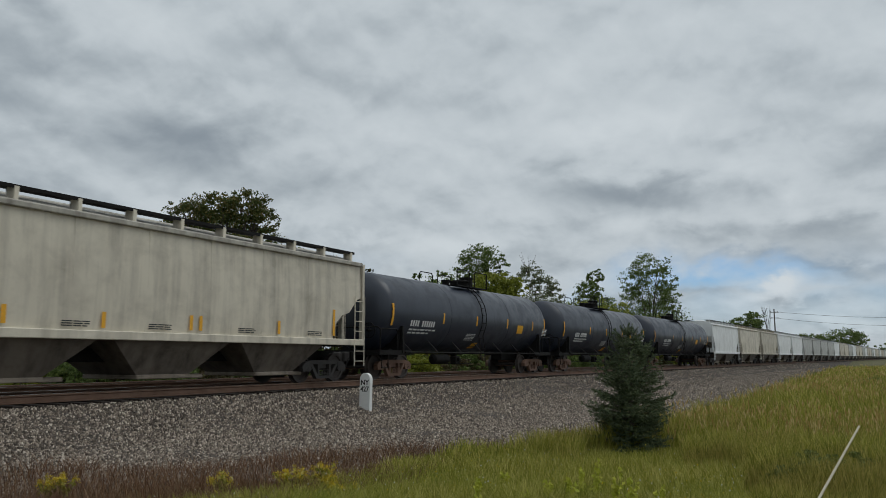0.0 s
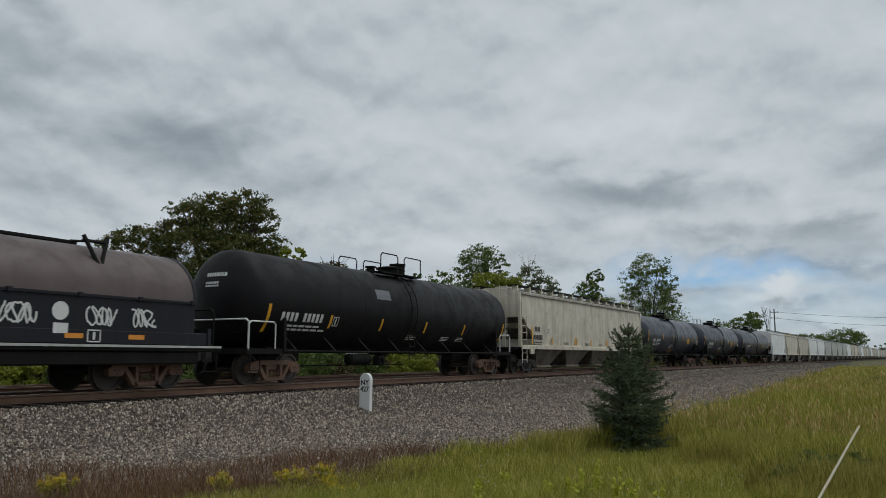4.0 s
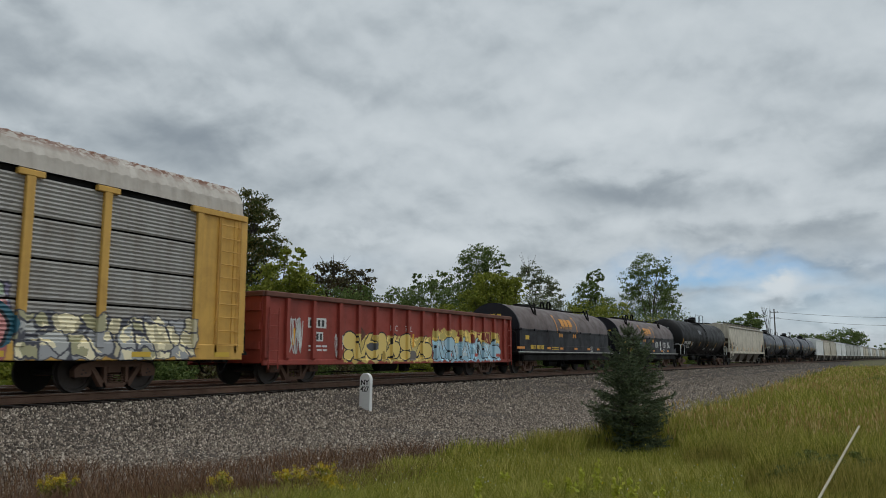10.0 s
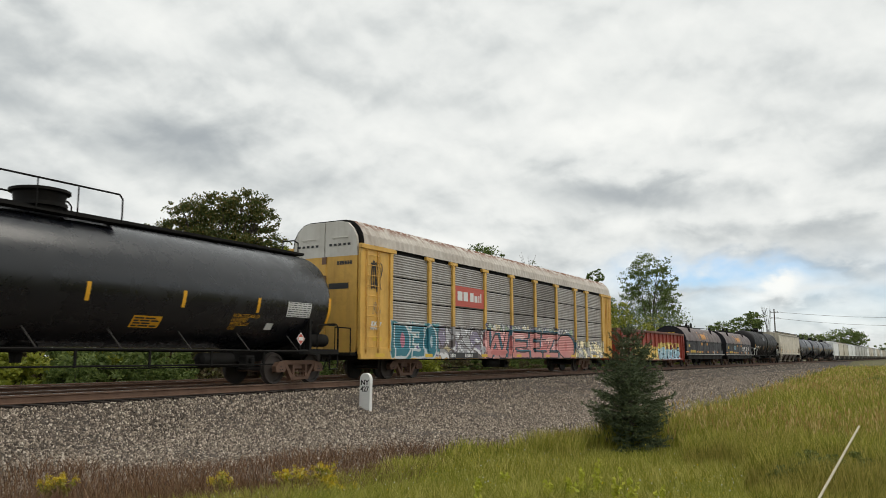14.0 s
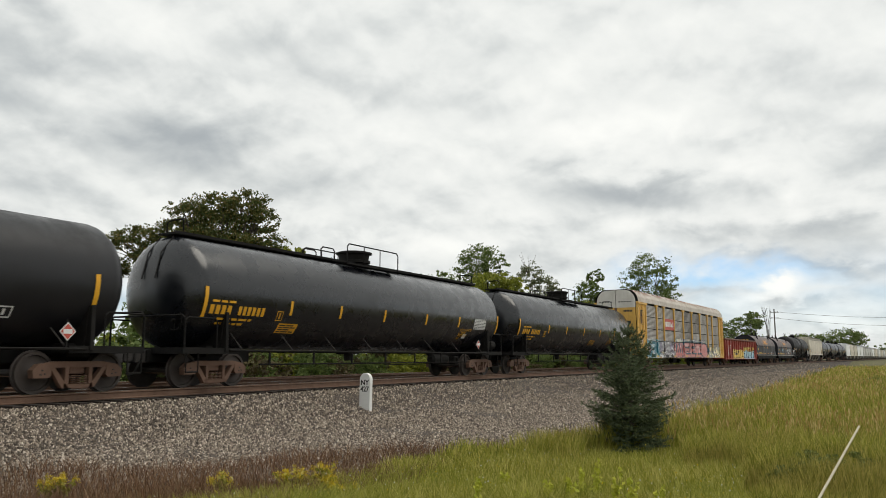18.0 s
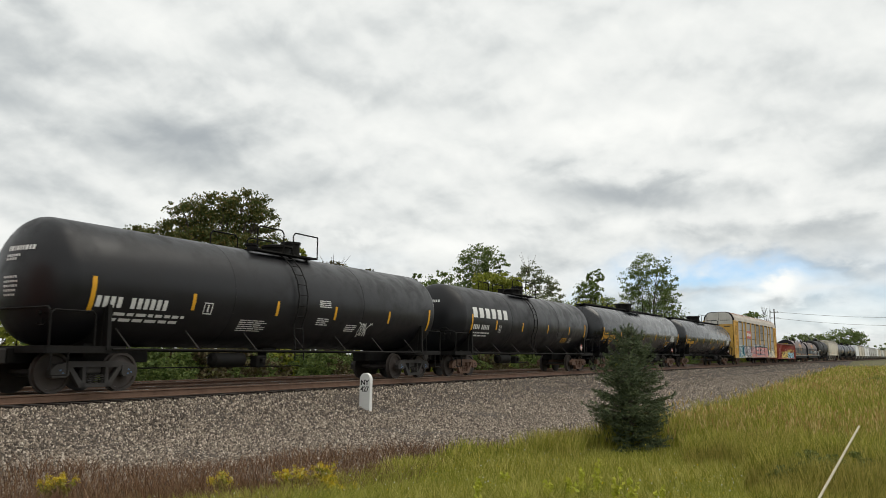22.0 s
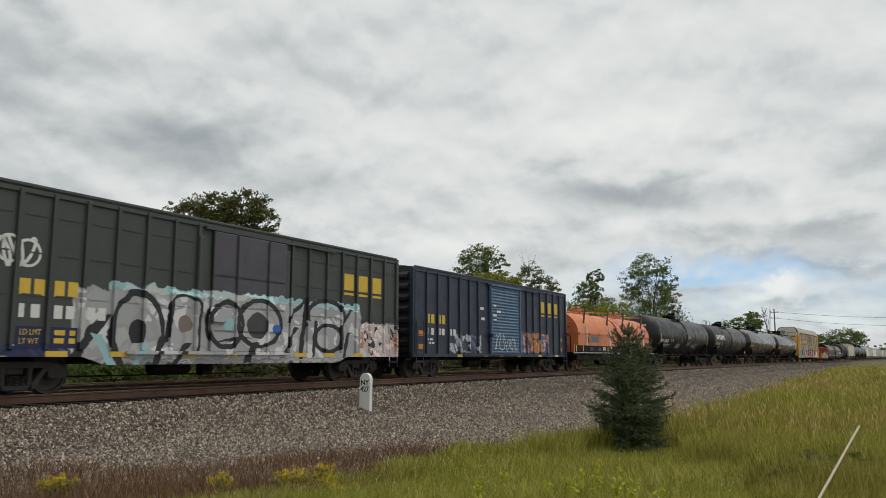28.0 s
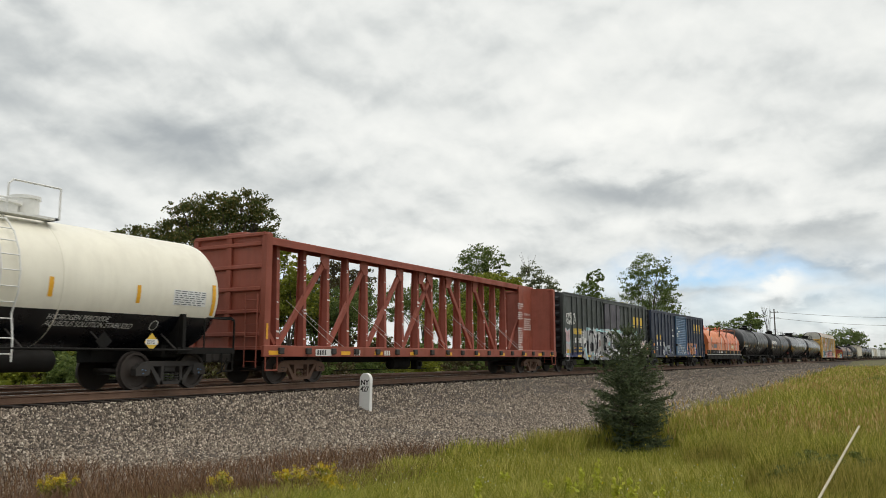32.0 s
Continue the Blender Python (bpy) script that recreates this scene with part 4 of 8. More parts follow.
def lettering(car, name, text, x, z, high, mat, skin, label="", proud=0.008, slant=0.0, squeeze=1.0, lead=1.1):
    """Real words in the built-in font, laid on the camera-side skin."""
    cu = bpy.data.curves.new("text", "FONT")
    cu.body, cu.size, cu.shear, cu.space_line = text, high * 1.4, slant, lead
    tmp = new("text", cu)
    me = bpy.data.meshes.new_from_object(tmp)
    bpy.data.objects.remove(tmp)
    bpy.data.curves.remove(cu)
    me.name = name
    me.materials.clear()
    for v in me.vertices:
        zz = z + v.co.y
        v.co = Vector((x + v.co.x * squeeze, skin(zz) - proud, zz))
    return part(name, me, mat, car, label)

# ---- tank cars ----
def tank_car(label, along, long_, trucks, r, zc, half, mat, cap=CAST_DARK, tmat=CAST, rail=PIPE_WHITE, dome="plain", catwalk=False,
             yellow=(), group="tank cars", belly=None, ladder_x=0.0, ring=True, cmat=None, stripe_z=None, end_x=None):
    car = begin("tank_car", label, "tank car", along, long_, trucks, tmat, cap, group=group, sill=False)
    cmat = cmat or UNDER
    head = r * 0.48
    prof = [(-half + head - head * math.cos(a), r * math.sin(a)) for a in [radians(x) for x in (3, 12, 22, 32, 43, 55, 68, 80, 90)]]
    prof += [(-p[0], p[1]) for p in prof[::-1]]
    shell = Geo().lathe(prof, 64, (0, 0, zc))
    part("tank_shell", shell, mat, car, smooth=True)
    if belly:
        low = Geo()
        n = 40
        a0, a1 = radians(180 + 25), radians(360 - 25)
        pr = [(-half + head - (head + 0.004) * math.cos(a), (r + 0.004) * math.sin(a)) for a in [radians(x) for x in (30, 40, 52, 66, 80, 90)]]
        pr += [(-p[0], p[1]) for p in pr[::-1]]
        v = [(x, q * math.cos(a0 + (a1 - a0) * i / n), zc + q * math.sin(a0 + (a1 - a0) * i / n)) for x, q in pr for i in range(n + 1)]
        f = [(k * (n + 1) + i, k * (n + 1) + i + 1, (k + 1) * (n + 1) + i + 1, (k + 1) * (n + 1) + i) for k in range(len(pr) - 1) for i in range(n)]
        part("belly_band", low.add(v, f), belly, car, "black lower half of the tank", smooth=True)
    skin = lambda z: -math.sqrt(max(r * r - (z - zc) ** 2, 0.01))
    if ring:
        for x in (-half * 0.36, half * 0.36):
            part("weld_ring", Geo().lathe([(x - 0.02, r), (x - 0.012, r + 0.007), (x + 0.012, r + 0.007), (x + 0.02, r)], 64, (0, 0, zc)), mat, car, smooth=True)
    h = long_ / 2
    for s in (-1, 1):
        end = Geo().prism([(-1.42, 0.88), (1.42, 0.88), (1.42, 1.04), (-1.42, 1.04)], s * (h - 0.62), s * (h - 0.62 - 2.0))
        part("end_platform", end, UNDER, car)
        part("stub_sill", Geo().box(min(s * (h - 0.5), s * (h - 4.2)), max(s * (h - 0.5), s * (h - 4.2)), -0.28, 0.28, 0.66, 1.0, 0.02), UNDER, car)
        saddle = [(-1.25, 1.0), (1.25, 1.0), (r * 0.93, zc - r * 0.33), (r * 0.75, zc - r * 0.62), (0, zc - r * 0.97), (-r * 0.75, zc - r * 0.62), (-r * 0.93, zc - r * 0.33)]
        x = s * trucks / 2
        part("saddle", Geo().prism(saddle, x - 0.08, x + 0.08).prism([(-1.0, 0.8), (1.0, 0.8), (1.0, 1.1), (-1.0, 1.1)], x - 0.3, x + 0.3), UNDER, car)
        part("jacking_post", Geo().prism([(-1.46, 0.95), (-1.2, 0.95), (-1.3, zc - 0.55), (-1.44, zc - 0.55)], x - 0.05, x + 0.05), UNDER, car)
        xe = s * (h - 0.66)
        part("end_handrail", Geo().tube([(xe, -1.4, 1.0), (xe, -1.4, 1.78), (xe, -1.3, 1.86), (xe, 1.3, 1.86), (xe, 1.4, 1.78), (xe, 1.4, 1.0)], 0.024), rail, car)
        for q in (-1, 1):
            xi = s * (h - 1.75)
            part("side_handrail", Geo().tube([(xe, q * 1.42, 1.04), (xe, q * 1.42, 1.72), (xe - s * 0.08, q * 1.42, 1.8), (xi + s * 0.08, q * 1.42, 1.8), (xi, q * 1.42, 1.72), (xi, q * 1.42, 1.04)], 0.022), rail, car)
            part("sill_step", Geo().tube([(xe - s * 0.05, q * 1.44, 0.9), (xe - s * 0.05, q * 1.44, 0.42), (xe - s * 0.45, q * 1.44, 0.42), (xe - s * 0.45, q * 1.44, 0.9)], 0.02), UNDER, car)
    brake_wheel(car, -h + 0.9, -0.75, 1.75)
    # long grab rails along the shell with their brackets
    for q in (-1, 1):
        part("running_rail", Geo().rod((-h + 2.2, q * 1.46, 0.97), (h - 2.2, q * 1.46, 0.97), 0.028), UNDER, car)
        n = max(4, int((long_ - 5) / 1.9))
        arm = Geo().rod((0, q * 1.46, 0.97), (-0.14, q * r * 0.72, zc - r * 0.72), 0.02, 5).mesh("rail_bracket")
        for k in range(n + 1):
            part("rail_bracket", arm, CAST_DARK, car, at=Matrix.Translation((-h + 2.7 + (long_ - 5.4) * k / n, 0, 0)))
    if catwalk:
        # the train line under the running rail, on its hangers, and the reservoir on the end platform
        part("train_line", Geo().rod((-h + 3.6, -1.25, 0.59), (h - 3.6, -1.25, 0.59), 0.022), UNDER, car)
        hang = Geo().box(-0.03, 0.03, -1.28, -1.24, 0.56, 0.97).mesh("pipe_hanger")
        for k in range(7):
            part("pipe_hanger", hang, UNDER, car, at=Matrix.Translation((-h + 4.0 + (long_ - 8.0) * k / 6, 0, 0)))
        part("air_reservoir", Geo().lathe([(h - 1.9, 0.0), (h - 1.9, 0.14), (h - 1.85, 0.2), (h - 1.0, 0.2), (h - 0.95, 0.14), (h - 0.95, 0.0)], 16, (0, -1.1, 1.32)), UNDER, car, smooth=True)
    lx = ladder_x
    ts = zc + r
    if dome == "plain":
        part("ladder", ladder_geo(lx, r, zc), cmat, car)
        part("manway", Geo().lathe([(ts - 0.06, 0.42), (ts + 0.22, 0.42), (ts + 0.23, 0.50), (ts + 0.29, 0.50), (ts + 0.33, 0.30), (ts + 0.34, 0.0)], 20, (lx + 0.55, 0, 0), "z"), cmat, car, smooth=True)
        part("valve", Geo().lathe([(ts - 0.05, 0.16), (ts + 0.2, 0.16), (ts + 0.21, 0.22), (ts + 0.26, 0.22), (ts + 0.27, 0.0)], 12, (lx - 0.45, 0.15, 0), "z"), cmat, car, smooth=True)
        part("valve", Geo().lathe([(ts - 0.05, 0.30), (ts + 0.42, 0.30), (ts + 0.43, 0.33), (ts + 0.50, 0.33), (ts + 0.53, 0.0)], 16, (lx + 1.2, 0, 0), "z"), cmat, car, smooth=True)
    elif dome == "pressure":
        part("bonnet", Geo().lathe([(ts - 0.06, 0.50), (ts + 0.12, 0.50), (ts + 0.13, 0.60), (ts + 0.22, 0.60), (ts + 0.23, 0.54), (ts + 0.44, 0.57), (ts + 0.46, 0.66), (ts + 0.52, 0.66), (ts + 0.56, 0.5), (ts + 0.57, 0.0)], 24, (lx + 0.3, 0, 0), "z"), cmat, car, smooth=True)
    # working platform with its guard rails round the dome
    a, b, w = lx - 1.4, lx + (1.8 if catwalk else 1.4), 0.95
    pz = ts - 0.1
    part("top_platform", Geo().box(a, b, -w, -w + 0.34, pz, pz + 0.05).box(a, b, w - 0.34, w, pz, pz + 0.05).box(a, a + 0.1, -w, w, pz, pz + 0.05).box(b - 0.1, b, -w, w, pz, pz + 0.05), cmat, car)
    for q in (-1, 1) if catwalk else ():
        y = q * w
        part("guard_rail", Geo().tube([(a, y, pz), (a, y, pz + 0.6), (a + 0.1, y, pz + 0.7), (b - 0.1, y, pz + 0.7), (b, y, pz + 0.6), (b, y, pz)], 0.022), cmat, car)
        for x in (a + 1.0, a + 2.0):
            part("rail_post", Geo().rod((x, y, pz), (x, y, pz + 0.7), 0.018), cmat, car)
        part("step_rail", Geo().tube([(a - 0.75, q * 0.4, ts + 0.05), (a - 0.75, q * 0.4, ts + 0.36), (a - 0.65, q * 0.4, ts + 0.44), (a - 0.1, q * 0.4, ts + 0.44), (a, q * 0.4, ts + 0.36), (a, q * 0.4, ts + 0.05)], 0.022), cmat, car)
    for q in () if catwalk else (-1, 1):
        y = q * w
        part("guard_rail", Geo().tube([(a, y, pz), (a, y, pz + 0.62), (a + 0.1, y, pz + 0.72), (lx - 0.35, y, pz + 0.72), (lx - 0.25, y, pz + 0.62), (lx - 0.25, y, pz)], 0.022), cmat, car)
        part("guard_rail", Geo().tube([(lx + 0.2, y, pz), (lx + 0.2, y, pz + 0.62), (lx + 0.3, y, pz + 0.72), (b, y, pz + 0.72), (b, y, pz)], 0.022), cmat, car)
    if catwalk:
        part("running_board", Geo().box(-half + 0.5, half - 0.5, -0.32, 0.32, ts + 0.03, ts + 0.08).box(-half + 0.5, half - 0.5, -0.34, -0.30, ts + 0.05, ts + 0.12), UNDER, car)
        for s in (-1, 1):
            part("end_grab_iron", Geo().tube([(s * (half - 0.8), -0.32, ts + 0.05), (s * (half - 0.8), -0.32, ts + 0.42), (s * (half - 0.9), -0.22, ts + 0.5), (s * (half - 0.9), 0.22, ts + 0.5), (s * (half - 0.8), 0.32, ts + 0.42), (s * (half - 0.8), 0.32, ts + 0.05)], 0.022), UNDER, car)
            part("end_ladder", Geo().tube([(s * (half - 0.55), -0.25, ts - 0.02), (s * (half - 0.16), -0.25, ts - 0.5), (s * (half + 0.02), -0.25, zc + 0.3)], 0.02).tube([(s * (half - 0.55), 0.25, ts - 0.02), (s * (half - 0.16), 0.25, ts - 0.5), (s * (half + 0.02), 0.25, zc + 0.3)], 0.02), UNDER, car)
    brake_gear(car, trucks / 2 - 3.2 if catwalk else -2.5, 0.72)
    part("bottom_outlet", Geo().box(lx - 0.35, lx + 0.35, -0.3, 0.3, zc - r - 0.12, zc - r + 0.1, 0.04).lathe([(zc - r - 0.35, 0.12), (zc - r, 0.16)], 12, (lx, 0, 0), "z"), UNDER, car)
    sz = stripe_z or zc - 0.15
    for x in yellow:
        decal(car, "yellow_stripe", [(x - 0.055, x + 0.055, sz - 0.21, sz + 0.21)], YELLOW, skin)
    e = end_x or half - head + 0.12
    hs = lambda z: skin(z) * 0.985
    for s in (-1, 1):
        decal(car, "end_stripe", [(s * e - 0.06, s * e + 0.06, sz - 0.40, sz + 0.40)], YELLOW, hs if not end_x else skin, proud=0.012)
    return car, skin


def ladder_geo(x, r, zc):
    """A curved ladder up the camera side of a shell."""
    g = Geo()
    pts = []
    for k in range(9):
        a = radians(-62 + 132 * k / 8)
        pts.append((-(r + 0.1) * math.cos(a), zc + (r + 0.1) * math.sin(a)))
    pts = [(-1.46, 0.7), (-1.46, 1.12)] + pts[2:]
    for q in (-0.2, 0.2):
        g.tube([(x + q, y, z) for y, z in pts], 0.02, 5)
    n = 11
    for k in range(n):
        t = (k + 0.5) / n * (len(pts) - 1)
        i = min(int(t), len(pts) - 2)
        y = pts[i][0] + (pts[i + 1][0] - pts[i][0]) * (t - i)
        z = pts[i][1] + (pts[i + 1][1] - pts[i][1]) * (t - i)
        g.rod((x - 0.2, y, z), (x + 0.2, y, z), 0.014, 5)
    return g


# ---- covered hoppers ----
def hopper_car(label, along, long_, trucks, mat, bays, eave=3.92, sill=1.30, spin=True, group="covered hoppers", fine=True):
    car = begin("covered_hopper", label, "hopper car", along, long_, trucks, CAST_DARK, CAST_DARK, spin, group)
    h = long_ / 2 - 0.55
    w, slope = 1.5, long_ * 0.075
    top = eave + 0.29
    # body: sides bowed out a little, ends cut back below
    secs = []
    for x, zb in ((-h + 0.15, 2.75), (-h + slope * 0.22, 2.70), (-h + slope * 0.50, 2.24), (-h + slope * 0.74, 2.14), (-h + slope * 0.92, 1.90), (-h + slope * 1.0, 1.62), (-h + slope * 1.02, sill)):
        secs.append((x, zb))
    secs += [(-x, zb) for x, zb in secs[::-1]]
    g = Geo()
    bow = lambda z: w * (1 - 0.035 * ((z - 2.6) / (eave - 2.6)) ** 2)

    def ring(x, zb):
        up = [zb + (eave - zb) * k / 6 for k in range(7)]
        return [(x, -bow(z), z) for z in up] + [(x, -0.62, top), (x, 0.62, top)] + [(x, bow(z), z) for z in up[::-1]]

    v, f, n = [], [], 16
    for x, zb in secs:
        v += ring(x, zb)
    for k in range(len(secs) - 1):
        f += [(k * n + i, k * n + (i + 1) % n, k * n + n + (i + 1) % n, k * n + n + i) for i in range(n)]
    f += [tuple(range(n))[::-1], tuple(range(len(v) - n, len(v)))]
    part("body", g.add(v, f), mat, car, smooth=True)
    if fine:
        for k in range(1, 9):
            x = -h + 0.9 + (2 * h - 1.8) * k / 9
            part("side_seam", Geo().prism([(-w - 0.006, (sill + eave) / 2), (-w * 0.965 - 0.012, sill + 0.1), (-w * 0.95, sill + 0.1), (-w * 0.95, eave - 0.05), (-w * 0.975 - 0.012, eave - 0.05)], x - 0.03, x + 0.03), mat, car)
    part("top_chord", Geo().box(-h + 0.1, h - 0.1, -w - 0.05, -w + 0.08, eave - 0.09, eave + 0.04, 0.02).box(-h + 0.1, h - 0.1, w - 0.08, w + 0.05, eave - 0.09, eave + 0.04, 0.02), HOP_ROOF if fine else mat, car)
    roof = Geo().prism([(-w * 0.985, eave + 0.02), (-0.62, top + 0.012), (0.62, top + 0.012), (w * 0.985, eave + 0.02), (w * 0.9, eave - 0.02), (-w * 0.9, eave - 0.02)], -h + 0.2, h - 0.2)
    part("roof", roof, HOP_ROOF if fine else mat, car)
    part("hatch_cover", Geo().box(-h + 0.8, h - 0.8, -0.33, 0.33, top, top + 0.13, 0.04), HOP_ROOF if fine else mat, car)
    for q in (-1, 1):
        n = max(5, int(long_ / 1.6))
        g, b = Geo(), Geo()
        b.box(-h + 0.1, h - 0.1, q * 0.95 - 0.22, q * 0.95 + 0.22, top + 0.10, top + 0.13)
        b.box(-h + 0.1, h - 0.1, q * 1.17 - 0.015, q * 1.17 + 0.015, top + 0.06, top + 0.14)
        part("running_board", b, UNDER, car)
        for k in range(n + 1):
            x = -h + 0.3 + (2 * h - 0.6) * k / n
            part("board_bracket", shared("board_bracket%d" % q, Geo().box(-0.05, 0.05, min(q * 0.9, q * 1.2), max(q * 0.9, q * 1.2), -0.34, 0.11).mesh("b"), mat), mat, car, at=Matrix.Translation((x, 0, top)))
    part("side_sill", Geo().box(-h, h, -w - 0.06, -w + 0.06, sill - 0.12, sill + 0.08, 0.015).box(-h, h, w - 0.06, w + 0.06, sill - 0.12, sill + 0.08, 0.015), mat, car)
    span = (2 * h - 2 * slope * 1.1) / bays
    for k in range(bays):
        c = -h + slope * 1.1 + span * (k + 0.5)
        a = span * 0.48
        v = [(c - a, -w * 0.95, sill), (c + a, -w * 0.95, sill), (c + a, w * 0.95, sill), (c - a, w * 0.95, sill), (c - a * 0.42, -0.95, 0.36), (c + a * 0.42, -0.95, 0.36), (c + a * 0.42, 0.95, 0.36), (c - a * 0.42, 0.95, 0.36)]
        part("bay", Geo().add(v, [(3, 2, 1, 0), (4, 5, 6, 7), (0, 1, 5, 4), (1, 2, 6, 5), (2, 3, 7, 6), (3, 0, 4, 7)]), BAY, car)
        part("outlet_gate", Geo().box(c - a * 0.43, c + a * 0.43, -1.0, 1.0, 0.26, 0.37, 0.02).box(c + a * 0.43, c + a * 0.72, -0.85, -0.6, 0.25, 0.36, 0.02), GATE, car)
    for s in (-1, 1):
        xe = s * (h + 0.02)
        part("end_floor", Geo().box(min(s * (h - slope * 1.3), xe), max(s * (h - slope * 1.3), xe), -w, w, sill - 0.14, sill - 0.02), UNDER, car)
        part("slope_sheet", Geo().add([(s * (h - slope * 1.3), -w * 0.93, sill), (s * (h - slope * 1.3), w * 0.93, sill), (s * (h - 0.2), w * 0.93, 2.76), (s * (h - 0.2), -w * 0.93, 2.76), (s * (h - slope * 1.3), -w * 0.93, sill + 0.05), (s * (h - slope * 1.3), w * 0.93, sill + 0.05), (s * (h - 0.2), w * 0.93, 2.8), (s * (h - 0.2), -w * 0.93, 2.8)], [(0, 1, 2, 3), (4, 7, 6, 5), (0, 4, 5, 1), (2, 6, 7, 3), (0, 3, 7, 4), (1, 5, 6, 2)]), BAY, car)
        for q in (-1, 1):
            part("corner_post", Geo().box(xe - 0.06, xe + 0.06, q * 1.44 - 0.06, q * 1.44 + 0.06, sill, eave), mat, car)
            part("end_post", Geo().box(xe - 0.09, xe + 0.05, q * 0.6 - 0.08, q * 0.6 + 0.08, sill, 2.9), mat, car)
            ladder(car, xe - s * 0.55 if s > 0 else xe, xe if s > 0 else xe + 0.55, q * (w + 0.05), 0.5, 2.8 if fine else 2.3, mat, 7)
        if fine:
            ladder(car, xe, xe, -0.75, sill, eave + 0.4, mat, 8, y2=-0.35)
    brake_wheel(car, -h - 0.05, -0.85, 1.95)
    return car, (lambda z: -1.5)


# ---- coil cars ----
def coil_car(label, along, long_, trucks, top_mat, low_mat, covers, top=3.44, base=1.28, lugs="v", sill_mat=None):
    car = begin("coil_car", label, "coil car", along, long_, trucks, CAST, CAST_DARK, group="coil cars")
    h = long_ / 2 - 0.5
    w = 1.5
    part("deck", Geo().box(-h, h, -w, w, 0.93, 1.08, 0.02), UNDER, car)
    part("deck_edge", Geo().box(-h, h, -w - 0.03, -w + 0.02, 1.02, 1.075).box(-h, h, w - 0.02, w + 0.03, 1.02, 1.075), HOP_GREY, car)
    part("side_sill", Geo().box(-h + 0.7, h - 0.7, -w + 0.06, w - 0.06, 0.62, 0.93, 0.03), UNDER, car)
    part("trough", Geo().box(-h + 0.45, h - 0.45, -w + 0.06, w - 0.06, 1.08, base + (0.12 if lugs == "v" else 0.2), 0.02), sill_mat or low_mat, car)
    skin = lambda z: -w + 0.08
    for c, hl in covers:
        low = 2.15
        sh = [(-w + 0.07, low)]
        for k in range(1, 16):
            a = math.pi - math.pi * k / 16
            sh.append(((w - 0.07) * math.cos(a), low + (top - low) * math.sin(a)))
        sh.append((w - 0.07, low))
        top_paint = ORANGE_FADED if top_mat is ORANGE and c < 0 else top_mat
        low_paint = ORANGE_FADED if low_mat is ORANGE and c < 0 else low_mat
        part("cover_top", Geo().prism(sh[::-1], c - hl, c + hl), top_paint, car, smooth=True)
        part("cover_side", Geo().prism([(-w + 0.07, base), (w - 0.07, base), (w - 0.07, low + 0.02), (-w + 0.07, low + 0.02)], c - hl, c + hl), low_paint, car)
        part("cover_seam", Geo().box(c - hl, c + hl, -w + 0.03, -w + 0.08, low - 0.03, low + 0.03).box(c - hl, c + hl, w - 0.08, w - 0.03, low - 0.03, low + 0.03), low_mat, car)
        n = max(4, int(hl * 2 / 1.6))
        for k in range(n + 1):
            x = c - hl + 0.12 + (2 * hl - 0.24) * k / n
            part("seam_lug", shared("seam_lug", Geo().box(-0.06, 0.06, -w + 0.0, -w + 0.07, -0.05, 0.06, 0.01).mesh("l"), low_mat), low_mat, car, at=Matrix.Translation((x, 0, low)))
        for s in (-1, 1):
            part("end_rim", Geo().prism([(y * 1.012, low + (z - low) * 1.012) for y, z in sh[::-1]], c + s * hl - 0.05, c + s * hl + 0.05), low_mat, car, smooth=True)
        # lifting yoke on the top
        part("lifting_bar", Geo().box(c - hl * 0.62, c + hl * 0.62, -0.09, 0.09, top + 0.01, top + 0.1, 0.02), top_mat if lugs != "v" else UNDER, car)
        loop = [(c + d, 0, top + zz) for d, zz in ((-0.22, 0.05), (-0.22, 0.3), (-0.12, 0.42), (0.12, 0.42), (0.22, 0.3), (0.22, 0.05))]
        for y in (-0.2, 0.2):
            part("lifting_eye", Geo().tube([(p[0], y, p[2]) for p in loop], 0.05, 6), top_mat if lugs != "v" else UNDER, car)
        for s in (-1, 1):
            x = c + s * hl * 0.6
            zz = low + (top - low) * 0.62
            if lugs == "v":
                part("guide_bracket", Geo().rod((x - 0.32, -0.9, zz + 0.62), (x, -1.14, zz - 0.16), 0.05, 5).rod((x + 0.32, -0.9, zz + 0.62), (x, -1.14, zz - 0.16), 0.05, 5).rod((x - 0.34, -0.9, zz + 0.5), (x + 0.34, -0.9, zz + 0.5), 0.04, 5).rod((x, -0.9, zz + 0.5), (x, 0, top + 0.1), 0.03, 5), UNDER, car)
            else:
                part("guide_post", Geo().rod((x, -1.24, zz - 0.2), (x + 0.06, -1.34, zz + 0.72), 0.06, 6, 0.05), CAST, car)
                part("white_band", Geo().box(x - 0.06, x + 0.06, -w + 0.045, -w + 0.068, base + 0.2, low + 0.5), LETTER_WHITE, car)
                part("guide_arm", Geo().rod((x, -1.2, zz + 0.6), (x - s * 1.3, 0, top + 0.12), 0.035, 5), top_mat, car)
    for s in (-1, 1):
        xe = s * (h - 0.1)
        part("end_bulkhead", Geo().box(xe - 0.06 - (0.25 if s > 0 else -0.25), xe + 0.06 - (0.25 if s > 0 else -0.25), -w + 0.08, w - 0.08, 1.05, base + 0.25), low_mat, car)
        part("end_handrail", Geo().tube([(xe, -1.3, 1.06), (xe, -1.3, 1.95), (xe, -1.2, 2.05), (xe, 1.2, 2.05), (xe, 1.3, 1.95), (xe, 1.3, 1.06)], 0.028), UNDER, car)
        for q in (-1, 1):
            part("sill_step", Geo().tube([(xe, q * 1.46, 0.95), (xe, q * 1.46, 0.42), (xe - s * 0.42, q * 1.46, 0.42), (xe - s * 0.42, q * 1.46, 0.95)], 0.02), UNDER, car)
